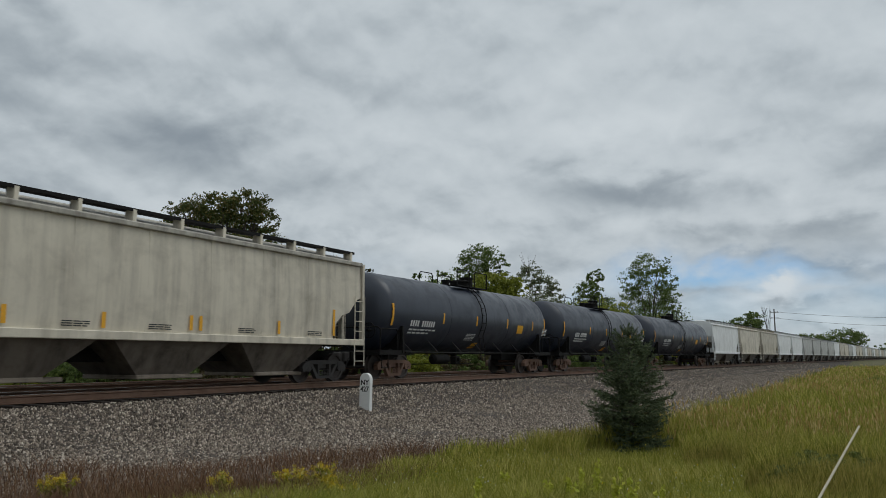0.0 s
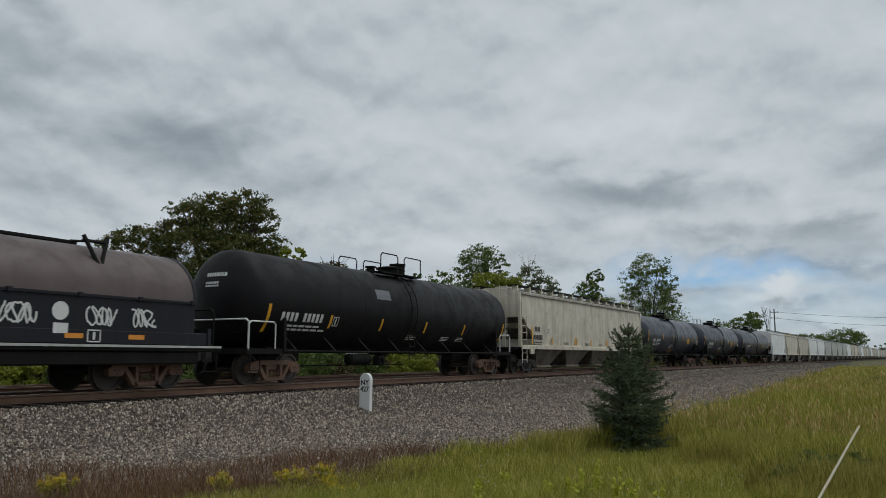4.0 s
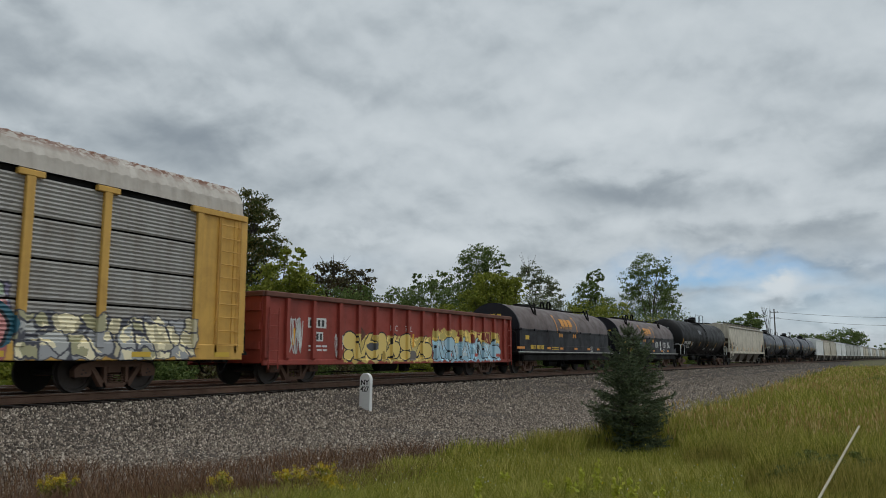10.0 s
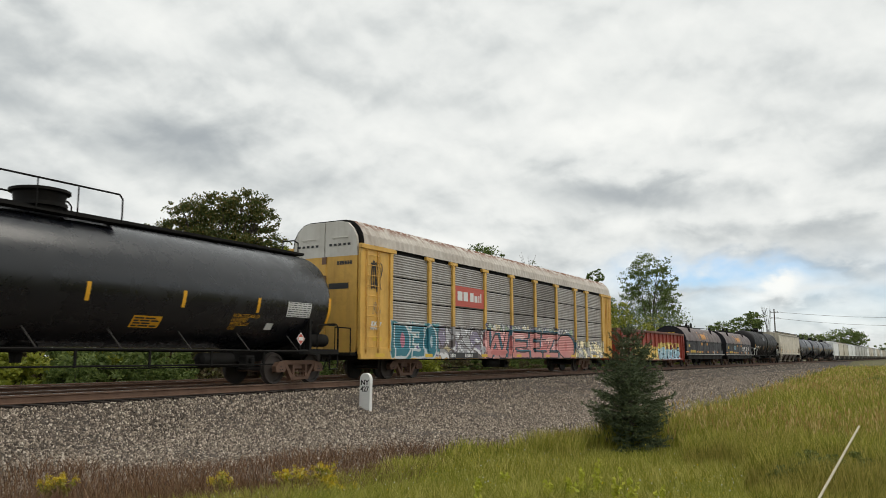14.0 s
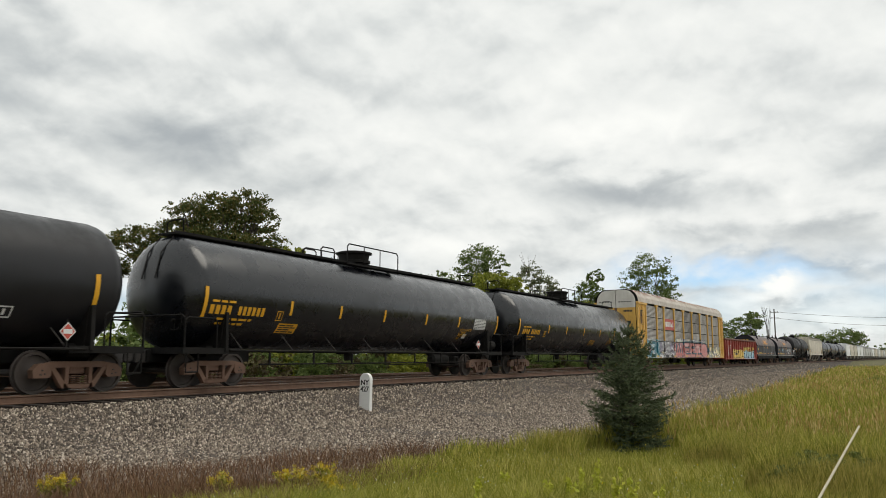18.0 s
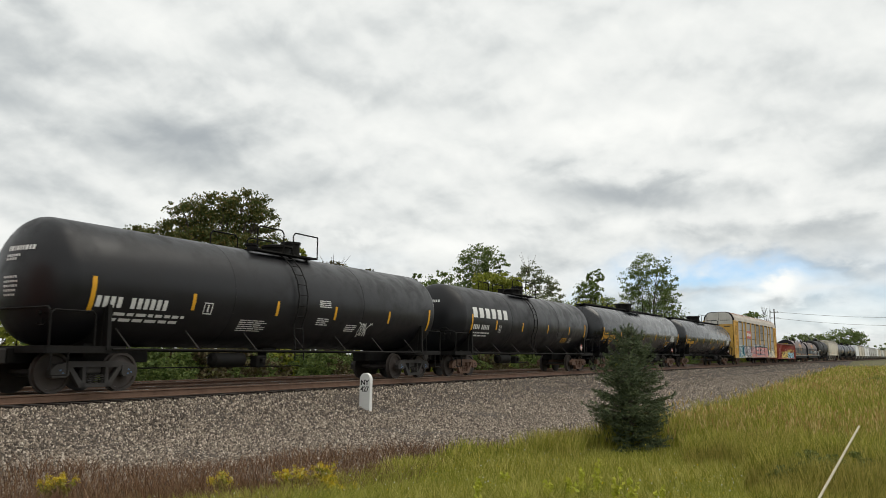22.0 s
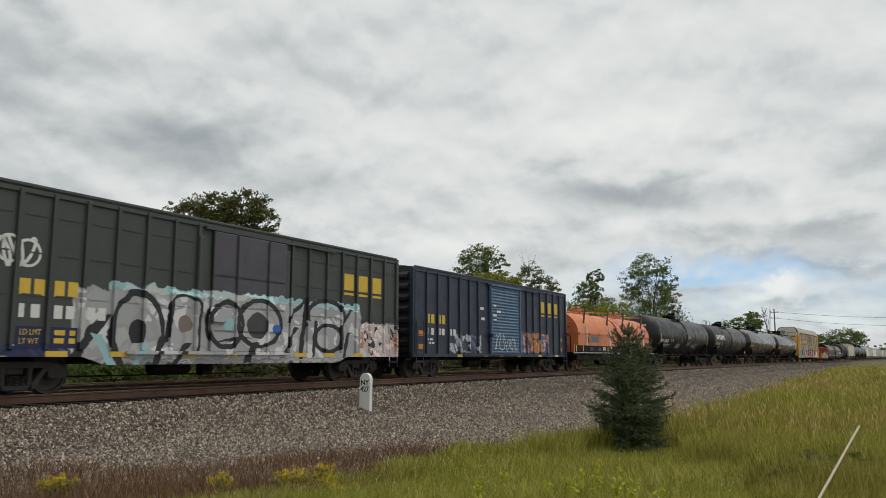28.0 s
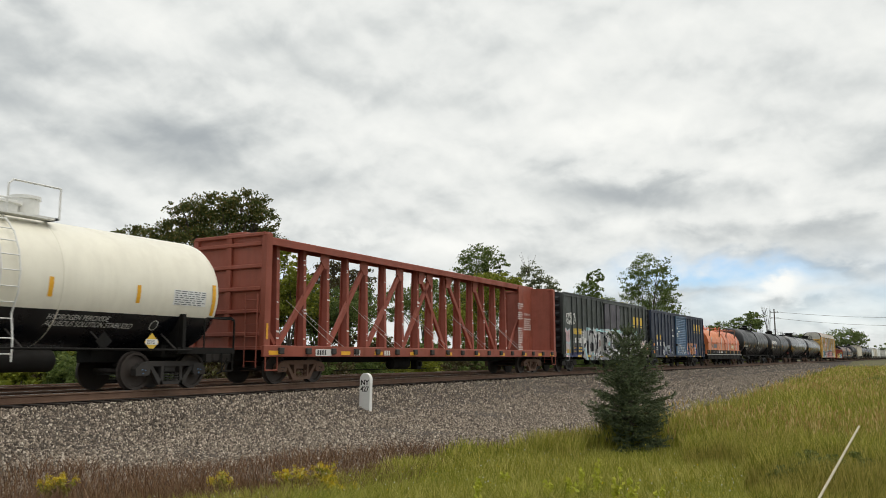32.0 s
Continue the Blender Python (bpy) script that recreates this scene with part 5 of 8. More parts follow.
    brake_wheel(car, -h + 0.02, -0.7, 1.65)
    brake_gear(car, -1.5, 0.5)
    return car, skin


# ---- gondola ----
def gondola(label, along, long_, trucks):
    car = begin("gondola", label, "gondola car", along, long_, trucks, CAST, CAST_DARK)
    h, w, top, bot = long_ / 2 - 0.45, 1.5, 2.58, 0.62
    for q in (-1, 1):
        part("side_wall", Geo().box(-h, h, q * 1.43 - 0.03, q * 1.43 + 0.03, bot, top), GOND, car)
        part("top_rail", Geo().box(-h - 0.03, h + 0.03, q * w - 0.08, q * w + 0.06, top - 0.06, top + 0.1, 0.025), GOND_RIM, car)
        part("bottom_rail", Geo().box(-h, h, q * 1.46 - 0.05, q * 1.46 + 0.05, bot - 0.06, bot + 0.1, 0.02), GOND, car)
        for x in [7.66 - 1.042 * k for k in range(13)] + [-6.18, -7.4, h - 0.06, -h + 0.06]:
            part("side_post", Geo().prism([(q * 1.45, bot), (q * 1.56, bot + 0.15), (q * 1.56, top - 0.06), (q * 1.45, top - 0.06)][::q], x - 0.07, x + 0.07), GOND, car)
    for s in (-1, 1):
        part("end_wall", Geo().box(s * h - 0.04, s * h + 0.04, -1.43, 1.43, bot, top), GOND, car)
        for k in range(3):
            z = bot + 0.4 + k * 0.55
            part("end_rib", Geo().prism([(-1.4, z), (1.4, z), (1.4, z + 0.22), (-1.4, z + 0.22)], s * h, s * (h + 0.1)), GOND, car)
        ladder(car, s * (h - 0.5), s * (h - 0.1), -1.6, 0.45, 2.2, GOND, 5)
        part("end_top_rail", Geo().box(s * h - 0.1, s * h + 0.1, -1.5, 1.5, top - 0.06, top + 0.1, 0.02), GOND_RIM, car)
    part("floor", Geo().box(-h, h, -1.42, 1.42, bot + 0.3, bot + 0.4), UNDER, car)
    brake_gear(car, -1.0, 0.5)
    return car, (lambda z: -1.46)


# ---- auto carrier ----
def autorack(label, along, long_, trucks):
    car = begin("auto_carrier", label, "auto carrier", along, long_, trucks, CAST, CAST_DARK)
    h, w = long_ / 2 - 0.5, 1.55
    deck, eave, top = 1.0, 4.66, 5.53
    part("side_sill", Geo().box(-h, h, -w - 0.02, -w + 0.12, 0.72, deck + 0.12, 0.02).box(-h, h, w - 0.12, w + 0.02, 0.72, deck + 0.12, 0.02), RACK_YELLOW, car)
    part("deck", Geo().box(-h, h, -w + 0.1, w - 0.1, 0.85, 0.98), UNDER, car)
    end_bay = h - 11.66
    posts = [-11.66, -8.96, -7.06, -4.20, -1.42, 1.37, 4.22, 7.06, 8.94, 11.75]
    for q in (-1, 1):
        for x in posts:
            part("side_post", Geo().box(x - 0.10, x + 0.10, q * w - 0.05, q * w + 0.05, deck, eave - 0.08, 0.012), RACK_YELLOW, car)
            part("post_cap", shared("rack_cap%d" % q, Geo().box(-0.30, 0.30, q * w - 0.06, q * w + 0.07, eave - 0.16, eave - 0.03, 0.01).mesh("p"), RACK_YELLOW), RACK_YELLOW, car, at=Matrix.Translation((x, 0, 0)))
        # corrugated sheets between the posts, four high
        for a, b in zip(posts[:-1], posts[1:]):
            z0 = deck + 0.1
            high = (eave - 0.12 - z0) / 4
            for r in range(4):
                g = Geo()
                n = 9
                zz0, zz1 = z0 + r * high + 0.02, z0 + (r + 1) * high - 0.025
                vs = []
                for i in range(2 * n + 1):
                    z = zz0 + (zz1 - zz0) * i / (2 * n)
                    y = q * (w - 0.05) + (0.022 if i % 2 else 0.0) * q
                    vs += [(a + 0.1, y, z), (b - 0.1, y, z)]
                fs = [(2 * i, 2 * i + 1, 2 * i + 3, 2 * i + 2)[::-q] for i in range(2 * n)]
                stained = q < 0 and r > 0 and -1.5 < a < 4.0 and not (r == 1 and a > 1)
                part("panel", g.add(vs, fs), RACK_DARK if stained else RACK_PANEL, car)
        part("inner_wall", Geo().box(-h + 0.6, h - 0.6, q * (w - 0.13) - 0.02, q * (w - 0.13) + 0.02, deck, eave), UNDER, car)
        for s in (-1, 1):
            a, b = sorted((s * (h - end_bay), s * (h - 0.12)))
            part("end_panel", Geo().box(a, b, q * (w - 0.04) - 0.03, q * (w - 0.04) + 0.03, deck - 0.02, eave - 0.05), RACK_YELLOW, car)
            part("corner_beam", Geo().box(a - 0.2, b + 0.1, q * w - 0.07, q * w + 0.07, eave - 0.17, eave - 0.02, 0.01), RACK_YELLOW, car)
            xl = s * (h - 0.25)
            ladder(car, min(xl, xl - s * 0.75), max(xl, xl - s * 0.75), q * (w + 0.07), 0.95, eave - 0.2, RACK_YELLOW, 10)
            g = Geo().box(min(xl, xl - s * 0.07), max(xl, xl - s * 0.07), q * w - 0.02, q * w + 0.08, 0.9, eave - 0.1)
            g.box(min(xl - s * 0.7, xl - s * 0.78), max(xl - s * 0.7, xl - s * 0.78), q * w - 0.02, q * w + 0.08, 0.9, eave - 0.1)
            part("ladder_stile", g, RACK_YELLOW, car)
    # arched roof of ribbed sheets
    arc = []
    for k in range(13):
        a = math.pi * k / 12
        arc.append((-w * math.cos(a), eave + (top - eave) * min(1.0, 1.28 * math.sin(a)) ** 0.9))
    g = Geo()
    n = int(2 * h / 0.15)
    xs = [-h + 0.12 + (2 * h - 0.24) * i / n for i in range(n + 1)]
    v = [(x, y * (1 + 0.008 * (i % 2)), z + 0.040 * (i % 2) * min(1.0, (z - eave) / 0.2)) for i, x in enumerate(xs) for y, z in arc]
    m = len(arc)
    f = [(i * m + j, i * m + j + 1, (i + 1) * m + j + 1, (i + 1) * m + j)[::-1] for i in range(n) for j in range(m - 1)]
    part("roof", g.add(v, f), RACK_ROOF, car)
    for s in (-1, 1):
        part("roof_rim", Geo().prism([(y * 1.01, z + 0.02) for y, z in arc[::-1]], s * (h - 0.13), s * (h - 0.10)), UNDER, car)
        xe = s * (h + 0.05)
        a, b = sorted((xe, xe - s * 0.10))
        for q in (-1, 1):
            lo = Geo().prism([(0.02 * q, 0.95), (1.33 * q, 0.95), (1.40 * q, 1.2), (1.40 * q, 4.25), (0.02 * q, 4.25)][::q], a, b)
            part("end_door", lo, RACK_YELLOW, car)
            hi = [(0.02 * q, 4.25), (1.40 * q, 4.25)] + [(abs(y) * q * 0.9, z - 0.04) for y, z in arc[:6] if z > 4.3] + [(0.02 * q, top - 0.04)]
            part("door_top", Geo().prism(hi[::q], a - 0.004, b + 0.004), RACK_WHITE, car, "white upper part of the end door")
            part("door_slot", Geo().box(a - 0.008, b + 0.008, min(q * 0.2, q * 1.05), max(q * 0.2, q * 1.05), 3.12, 3.32), LETTER_BLACK, car)
            part("corner_pillar", Geo().box(min(xe, xe - s * 0.5), max(xe, xe - s * 0.5), q * 1.5 - 0.06, q * 1.5 + 0.04, 0.9, eave), RACK_YELLOW, car)
        part("door_hinge", Geo().box(a - 0.03, b + 0.03, -0.07, 0.07, 1.2, 4.2), RACK_YELLOW, car)
        part("end_platform", Geo().box(min(xe, s * (h + 0.35)), max(xe, s * (h + 0.35)), -1.4, 1.4, 0.85, 0.95), UNDER, car)
        part("end_handrail", Geo().tube([(s * (h + 0.3), -1.35, 0.95), (s * (h + 0.3), -1.35, 1.75), (s * (h + 0.3), -0.7, 1.8), (s * (h + 0.3), -0.7, 0.95)], 0.02), UNDER, car)
    brake_gear(car, -2, 0.55)
    return car, (lambda z: -w - 0.005)


# ---- boxcars ----
def boxcar(label, along, long_, trucks, mat, eave=4.02, door="plug", door_mat=None, ribs=16, drop=False, group="boxcars"):
    car = begin("boxcar", label, "boxcar", along, long_, trucks, CAST_DARK, CAST_DARK, group=group)
    h, w, bot = long_ / 2 - 0.6, 1.5, 0.92
    door_mat = door_mat or mat
    d0, d1 = (-1.22, 1.68) if door == "plug" else (-1.45, 1.56)
    post_at = [-h + 0.06, -6.55, -5.78, -4.97, -4.16, -3.32, -2.48, -1.70, 2.0, 2.81, 3.72, 4.54, 5.35, 6.17, 7.03, h - 0.06] if door == "plug" else [s * x for s in (-1, 1) for x in (2.6, 3.42, 4.28, 5.19, 6.08, 6.94, h - 0.06)]
    for q in (-1, 1):
        part("side_wall", Geo().box(-h, h, q * 1.42 - 0.04, q * 1.42 + 0.04, bot, eave), mat, car)
        xs = post_at if q < 0 else [-x for x in post_at]
        for x in xs:
            part("side_post", Geo().prism([(q * 1.45, bot), (q * 1.53, bot + 0.04), (q * 1.53, eave - 0.08), (q * 1.45, eave - 0.04)][::q], x - 0.045, x + 0.045), mat, car)
        part("top_chord", Geo().box(-h, h, q * 1.44 - 0.06, q * 1.5 + 0.03, eave - 0.16, eave + 0.06, 0.015), mat, car)
        a, b = (d0, d1) if q < 0 else (-d1, -d0)
        z0, z1 = bot + 0.02, eave - 0.22
        if door == "plug":
            part("door", Geo().box(a, b, q * 1.52 - 0.05, q * 1.52 + 0.03, z0, z1, 0.02), door_mat, car)
            for z in (z0 + 0.5, z0 + 1.15, z0 + 1.95):
                part("door_rib", Geo().box(a + 0.1, b - 0.1, q * 1.55 - 0.02, q * 1.55 + 0.025, z, z + 0.06), door_mat, car)
            for x in (a + 0.85, a + 2.1):
                part("door_rod", Geo().rod((x, q * 1.6, z0 - 0.1), (x, q * 1.6, z1), 0.024, 6), mat, car)
            part("door_crank", Geo().box(a - 0.1, a + 0.45, q * 1.6 - 0.05, q * 1.6 + 0.02, z0 + 0.75, z0 + 1.15, 0.02), mat, car)
        else:
            g = Geo()
            n = 22
            vs, fs = [], []
            for i in range(2 * n + 1):
                z = z0 + (z1 - z0) * i / (2 * n)
                y = q * (1.535 + (0.03 if i % 2 else 0.0))
                vs += [(a, y, z), (b, y, z)]
            fs = [(2 * i, 2 * i + 1, 2 * i + 3, 2 * i + 2)[::-q] for i in range(2 * n)]
            part("door", g.add(vs, fs), door_mat, car)
            part("door_frame", Geo().box(a - 0.08, a, q * 1.55 - 0.06, q * 1.55 + 0.05, z0, z1 + 0.06).box(b, b + 0.08, q * 1.55 - 0.06, q * 1.55 + 0.05, z0, z1 + 0.06).box(a - 0.08, b + 0.08, q * 1.55 - 0.06, q * 1.55 + 0.05, z1, z1 + 0.08), door_mat, car)
            part("door_lock", Geo().box(a - 0.3, a + 0.05, q * 1.6 - 0.04, q * 1.6 + 0.03, z0 + 0.75, z0 + 0.9, 0.015), UNDER, car)
        part("door_track", Geo().box(a - 2.6, b + 0.2, q * 1.55 - 0.04, q * 1.55 + 0.04, bot - 0.06, bot + 0.02), mat, car)
        part("door_track", Geo().box(a - 0.3, b + 2.4, q * 1.53 - 0.03, q * 1.53 + 0.04, eave - 0.2, eave - 0.12), mat, car)
        lo = 0.62 if drop else 0.80
        part("side_sill", Geo().prism([(-h, bot), (-h, bot - 0.12), (-h * 0.62, bot - 0.12), (-h * 0.55, lo), (h * 0.55, lo), (h * 0.62, bot - 0.12), (h, bot - 0.12), (h, bot)], q * 1.45 - 0.03, q * 1.45 + 0.03, "y"), mat, car)
        for s in (-1, 1):
            x0 = s * (h - 0.08)
            x1 = s * (h - 0.58)
            ladder(car, min(x0, x1), max(x0, x1), q * 1.56, 0.45, 2.15, mat, 5)
    for s in (-1, 1):
        part("end_wall", Geo().box(s * h - 0.04, s * h + 0.04, -1.44, 1.44, bot, eave), BOX_END, car)
        n = 7
        for k in range(n):
            z = bot + 0.2 + (eave - bot - 0.3) * k / n
            hh = (eave - bot - 0.3) / n
            part("end_rib", shared("box_end_rib%d%.1f" % (s, eave), Geo().add([(s * p, y, zz) for p, zz, ys in ((0.03, 0.0, 1.32), (0.13, hh * 0.3, 1.25), (0.13, hh * 0.55, 1.25), (0.03, hh * 0.85, 1.32)) for y in (-ys, ys)], [(0, 1, 3, 2)[::-s], (2, 3, 5, 4)[::-s], (4, 5, 7, 6)[::-s]]).mesh("r"), BOX_END), BOX_END, car, at=Matrix.Translation((s * h, 0, z)))
        for q in (-1, 1):
            part("corner_post", Geo().box(s * h - 0.1, s * h + 0.07, q * 1.44 - 0.07, q * 1.44 + 0.07, bot - 0.1, eave), mat, car)
        part("end_sill", Geo().box(s * h - 0.1, s * h + 0.12, -1.45, 1.45, bot - 0.15, bot + 0.06), UNDER, car)
        part("crossover_platform", Geo().box(min(s * h, s * (h + 0.4)), max(s * h, s * (h + 0.4)), -1.0, 1.0, 1.05, 1.1), UNDER, car)
        ladder(car, s * (h + 0.16), s * (h + 0.16), -1.4, 0.5, 2.15, UNDER, 5, y2=-0.95)
    part("roof", Geo().prism([(-1.5, eave), (0, eave + 0.2), (1.5, eave), (1.5, eave - 0.05), (-1.5, eave - 0.05)][::-1], -h, h), BOX_END, car)
    n = 13
    for k in range(n + 1):
        x = -h + 0.03 + (2 * h - 0.06) * k / n
        part("roof_rib", shared("roof_rib%.1f" % eave, Geo().prism([(-1.47, eave + 0.0), (0, eave + 0.24), (1.47, eave + 0.0), (0, eave + 0.15)][::-1], -0.06, 0.06).mesh("r"), HOP_GREY), HOP_GREY, car, at=Matrix.Translation((x, 0, 0)))
    part("floor", Geo().box(-h, h, -1.4, 1.4, bot - 0.02, bot + 0.06), UNDER, car)
    brake_gear(car, -1.8, 0.55)
    brake_wheel(car, -h - 0.18, 0.6, 1.9)
    return car, (lambda z: -1.462)


# ---- centre-beam flat car ----
def centrebeam(label, along, long_, trucks):
    car = begin("centrebeam_flat_car", label, "flat car", along, long_, trucks, CAST, CAST_DARK)
    h, w, deck, top = long_ / 2 - 0.5, 1.45, 1.10, 4.52
    part("deck", Geo().box(-h, h, -w + 0.05, w - 0.05, deck - 0.1, deck, 0.01), BEAM_RED, car)
    for q in (-1, 1):
        part("side_sill", Geo().box(-h, h, q * w - 0.06, q * w + 0.05, 0.80, deck + 0.03, 0.015), BEAM_RED, car)
        for k in range(18):
            x = -h + 0.7 + (2 * h - 1.4) * k / 17
            part("strap_winch", shared("strap_winch", Geo().box(-0.11, 0.11, -0.07, 0.07, -0.10, 0.09, 0.02).mesh("w"), CAST_DARK), CAST_DARK, car, at=Matrix.Translation((x, q * (w + 0.07), 0.98)))
    part("top_chord", Geo().box(-h + 0.3, h - 0.3, -0.36, 0.36, top - 0.13, top, 0.02).box(-h + 0.3, h - 0.3, -0.36, -0.30, top - 0.24, top - 0.1).box(-h + 0.3, h - 0.3, 0.30, 0.36, top - 0.24, top - 0.1), BEAM_RED, car)
    # posts spread at the foot, their webs square to the car
    hp = top - deck - 0.1
    half = [(0.07, 0.20), (0.07, 0.16), (0.014, 0.16), (0.014, -0.16), (0.07, -0.16), (0.07, -0.20)]
    outline = half + [(-x, -y) for x, y in half]
    n = len(outline)
    g = Geo().add([(x, y * k, z) for k, z in ((1.0, 0.0), (0.62, hp)) for x, y in outline], [(i, (i + 1) % n, n + (i + 1) % n, n + i)[::-1] for i in range(n)] + [tuple(range(n)), tuple(range(n, 2 * n))[::-1]])
    pm = g.mesh("post")
    xs = [-9.20, -7.88, -6.64, -5.50, -4.33, -3.10, -1.86, -0.67, 0.47, 1.65, 2.96, 4.18, 5.38, 6.61, 7.81]
    for x in xs:
        part("post", shared("beam_post", pm, BEAM_RED), BEAM_RED, car, at=Matrix.Translation((x, 0, deck)))
    # raking braces, each over two bays, leaning towards the middle of the car, with gusset plates at their heads
    spans = [(0, 2), (2, 4), (4, 6), (6, 8), (9, 7), (11, 9), (13, 11)]
    for a, b in spans:
        lean = 1 if xs[b] > xs[a] else -1
        p, q = (xs[a] + lean * 0.1, deck + 0.1), (xs[b] - lean * 0.05, top - 0.28)
        v = Vector((q[0] - p[0], q[1] - p[1])).normalized() * 0.085
        part("brace", Geo().prism([(p[0] + v.y, p[1] - v.x), (q[0] + v.y, q[1] - v.x), (q[0] - v.y, q[1] + v.x), (p[0] - v.y, p[1] + v.x)][::-1], -0.17, -0.06, "y"), BEAM_RED, car)
        part("gusset", Geo().prism([(xs[b], top - 0.1), (xs[b] - lean * 0.42, top - 0.1), (xs[b] - lean * 0.50, top - 0.42), (xs[b] - lean * 0.25, top - 0.72), (xs[b], top - 0.72)][::lean], -0.19, -0.165, "y"), BEAM_RED, car)
    for x, u, up in ((-h + 0.35, xs[0] - 0.1, 0.72), (h - 0.6, 8.2, 1.0)):
        part("brace", Geo().rod((u, -0.12, deck + 0.1), (x, -0.12, deck + (top - deck) * up - 0.2), 0.075, 4), BEAM_RED, car)
    for k in range(5):
        x = xs[1 + 3 * k]
        part("tie_cable", Geo().rod((x, -w, deck), (x - 1.1, -0.3, deck + 1.5), 0.007, 4).rod((x + 0.5, -w, deck), (x - 0.3, -0.3, deck + 1.2), 0.007, 4), HOP_GREY, car)
    for s in (-1, 1):
        xe, wall = s * (h - 0.16), top - 0.17
        part("bulkhead", Geo().box(xe - 0.05, xe + 0.05, -w + 0.1, w - 0.1, deck, wall), BEAM_RED, car)
        for z in np.linspace(deck + 0.35, wall - 0.28, 5):
            a, b = sorted((xe, xe + s * 0.16))
            part("bulkhead_rib", Geo().box(a, b, -w + 0.15, w - 0.15, z - 0.06, z + 0.06, 0.02), BEAM_RED, car)
        for q in (-1, 0, 1):
            a, b = sorted((xe - s * 0.12, xe + s * 0.14))
            part("bulkhead_post", Geo().box(a, b, q * (w - 0.06) - 0.1, q * (w - 0.06) + 0.1, deck - 0.1, wall, 0.015), BEAM_RED, car)
        part("bulkhead_cap", Geo().box(xe - 0.16, xe + 0.16, -w + 0.02, w - 0.02, wall - 0.06, wall + 0.05, 0.02), BEAM_RED, car)
        ladder(car, xe + s * 0.2, xe + s * 0.2, -1.25, 0.5, 2.6, BEAM_RED, 6, y2=-0.8)
        part("sill_step", Geo().tube([(s * (h - 0.1), -w - 0.03, 0.85), (s * (h - 0.1), -w - 0.03, 0.42), (s * (h - 0.6), -w - 0.03, 0.42), (s * (h - 0.6), -w - 0.03, 0.85)], 0.022), BEAM_RED, car)
        # solid web beside the bulkhead
        if s > 0:
            part("web_plate", Geo().box(h - 2.35, h - 0.75, -0.42, -0.36, deck, top - 0.1), BEAM_RED, car)
            part("web_wing", Geo().add([(x, y, z) for z in (deck, top - 0.1) for x, y in ((h - 0.75, -0.425), (h - 0.75, -0.37), (h - 0.2, -1.36), (h - 0.2, -1.30))], [(0, 2, 6, 4), (1, 5, 7, 3), (0, 1, 3, 2), (4, 6, 7, 5), (0, 4, 5, 1), (2, 3, 7, 6)]), BEAM_RED, car)
    part("fishbelly", Geo().prism([(-h + 2.5, 0.85), (-h + 4.5, 0.62), (h - 4.5, 0.62), (h - 2.5, 0.85)], -0.5, 0.5, "y"), UNDER, car)
    brake_gear(car, -3, 0.55)
    return car, (lambda z: -w - 0.065)

# ---- the train, from its far end to its near end ----
GAPS = dict(h0=76.6, t1=57.27, t2=39.55, t3=22.5, h4=1.4, t5=-17.3, c6=-32.8, c7=-48.15, g=-65.8, a=-93.7, u2=-113.85, u1=-133.95, p=-152.0, gb=-170.15, o=-187.1, b1=-204.05, b2=-221.0, cb=-244.5)


def place(front, back):
    return (GAPS[front] + GAPS[back]) / 2, GAPS[front] - GAPS[back]


HOPPER_LONG = 12.98
CAR = {}


def far_hoppers():
    looks = [HOP_WHITE, HOP, HOP_TAN, HOP_WHITE, HOP_WHITE, HOP_GREY, HOP_GREY, HOP_GREY]
    kinds = {}
    for k in range(34):
        mat = looks[k] if k < 8 else (HOP_GREY, HOP, HOP_TAN, HOP_WHITE)[(k * 7) % 4]
        along = GAPS["h0"] + HOPPER_LONG * (k + 0.5)
        if mat.name not in kinds:
            name = {"hopper_clean_white_paint": "white", "hopper_cream_paint": "pale grey", "hopper_tan_paint": "tan", "hopper_grey_paint": "grey"}[mat.name]
            car, _ = hopper_car("short %s two-bay covered hopper on the track" % name, along, HOPPER_LONG, HOPPER_LONG - 4.0, mat, 2, 3.9, 1.25, False, "short covered hoppers", False)
            kinds[mat.name] = car
        else:
            CARS.append((copy_thing(kinds[mat.name], Matrix()), along))


far_hoppers()
for a, b in (("h0", "t1"), ("t1", "t2"), ("t2", "t3")):
    c, l = place(a, b)
    CAR[b] = tank_car("dull blue-black tank car with yellow stripes", c, l, l - 4.2, 1.46, 2.48, l / 2 - 0.85, BLUE_BLACK, rail=UNDER, group="dark tank cars", yellow=(-3.4, -0.5, 2.6, 5.55))
c, l = place("t3", "h4")
CAR["H4"] = hopper_car("long weathered off-white covered hopper with darker brown bays", c, l, 17.0, HOP, 4)
c, l = place("h4", "t5")
CAR["T5"] = tank_car("black tank car with white end handrails and yellow stripes", c, l, 14.4, 1.48, 2.49, 8.75, SOOT_BLACK, rail=PIPE_WHITE, yellow=(-4.95, -2.03, 1.01, 4.16), ladder_x=-0.1, stripe_z=1.92, end_x=7.9)
c, l = place("t5", "c6")
CAR["C6"] = coil_car("dark coil car with a brown arched cover and small graffiti", c, l, 10.5, COIL_TOP, COIL_LOW, [(-0.25, 6.6)])
c, l = place("c6", "c7")
CAR["C7"] = coil_car("dark coil car with a brown arched cover and gold emblem", c, l, 10.4, COIL_TOP, COIL_LOW, [(-0.3, 6.6)])
c, l = place("c7", "g")
CAR["GO"] = gondola("red gondola with yellow and blue graffiti along its side", c, l, 13.0)
c, l = place("g", "a")
CAR["AR"] = autorack("yellow auto carrier with grey corrugated panels and graffiti", c, l, 19.65)
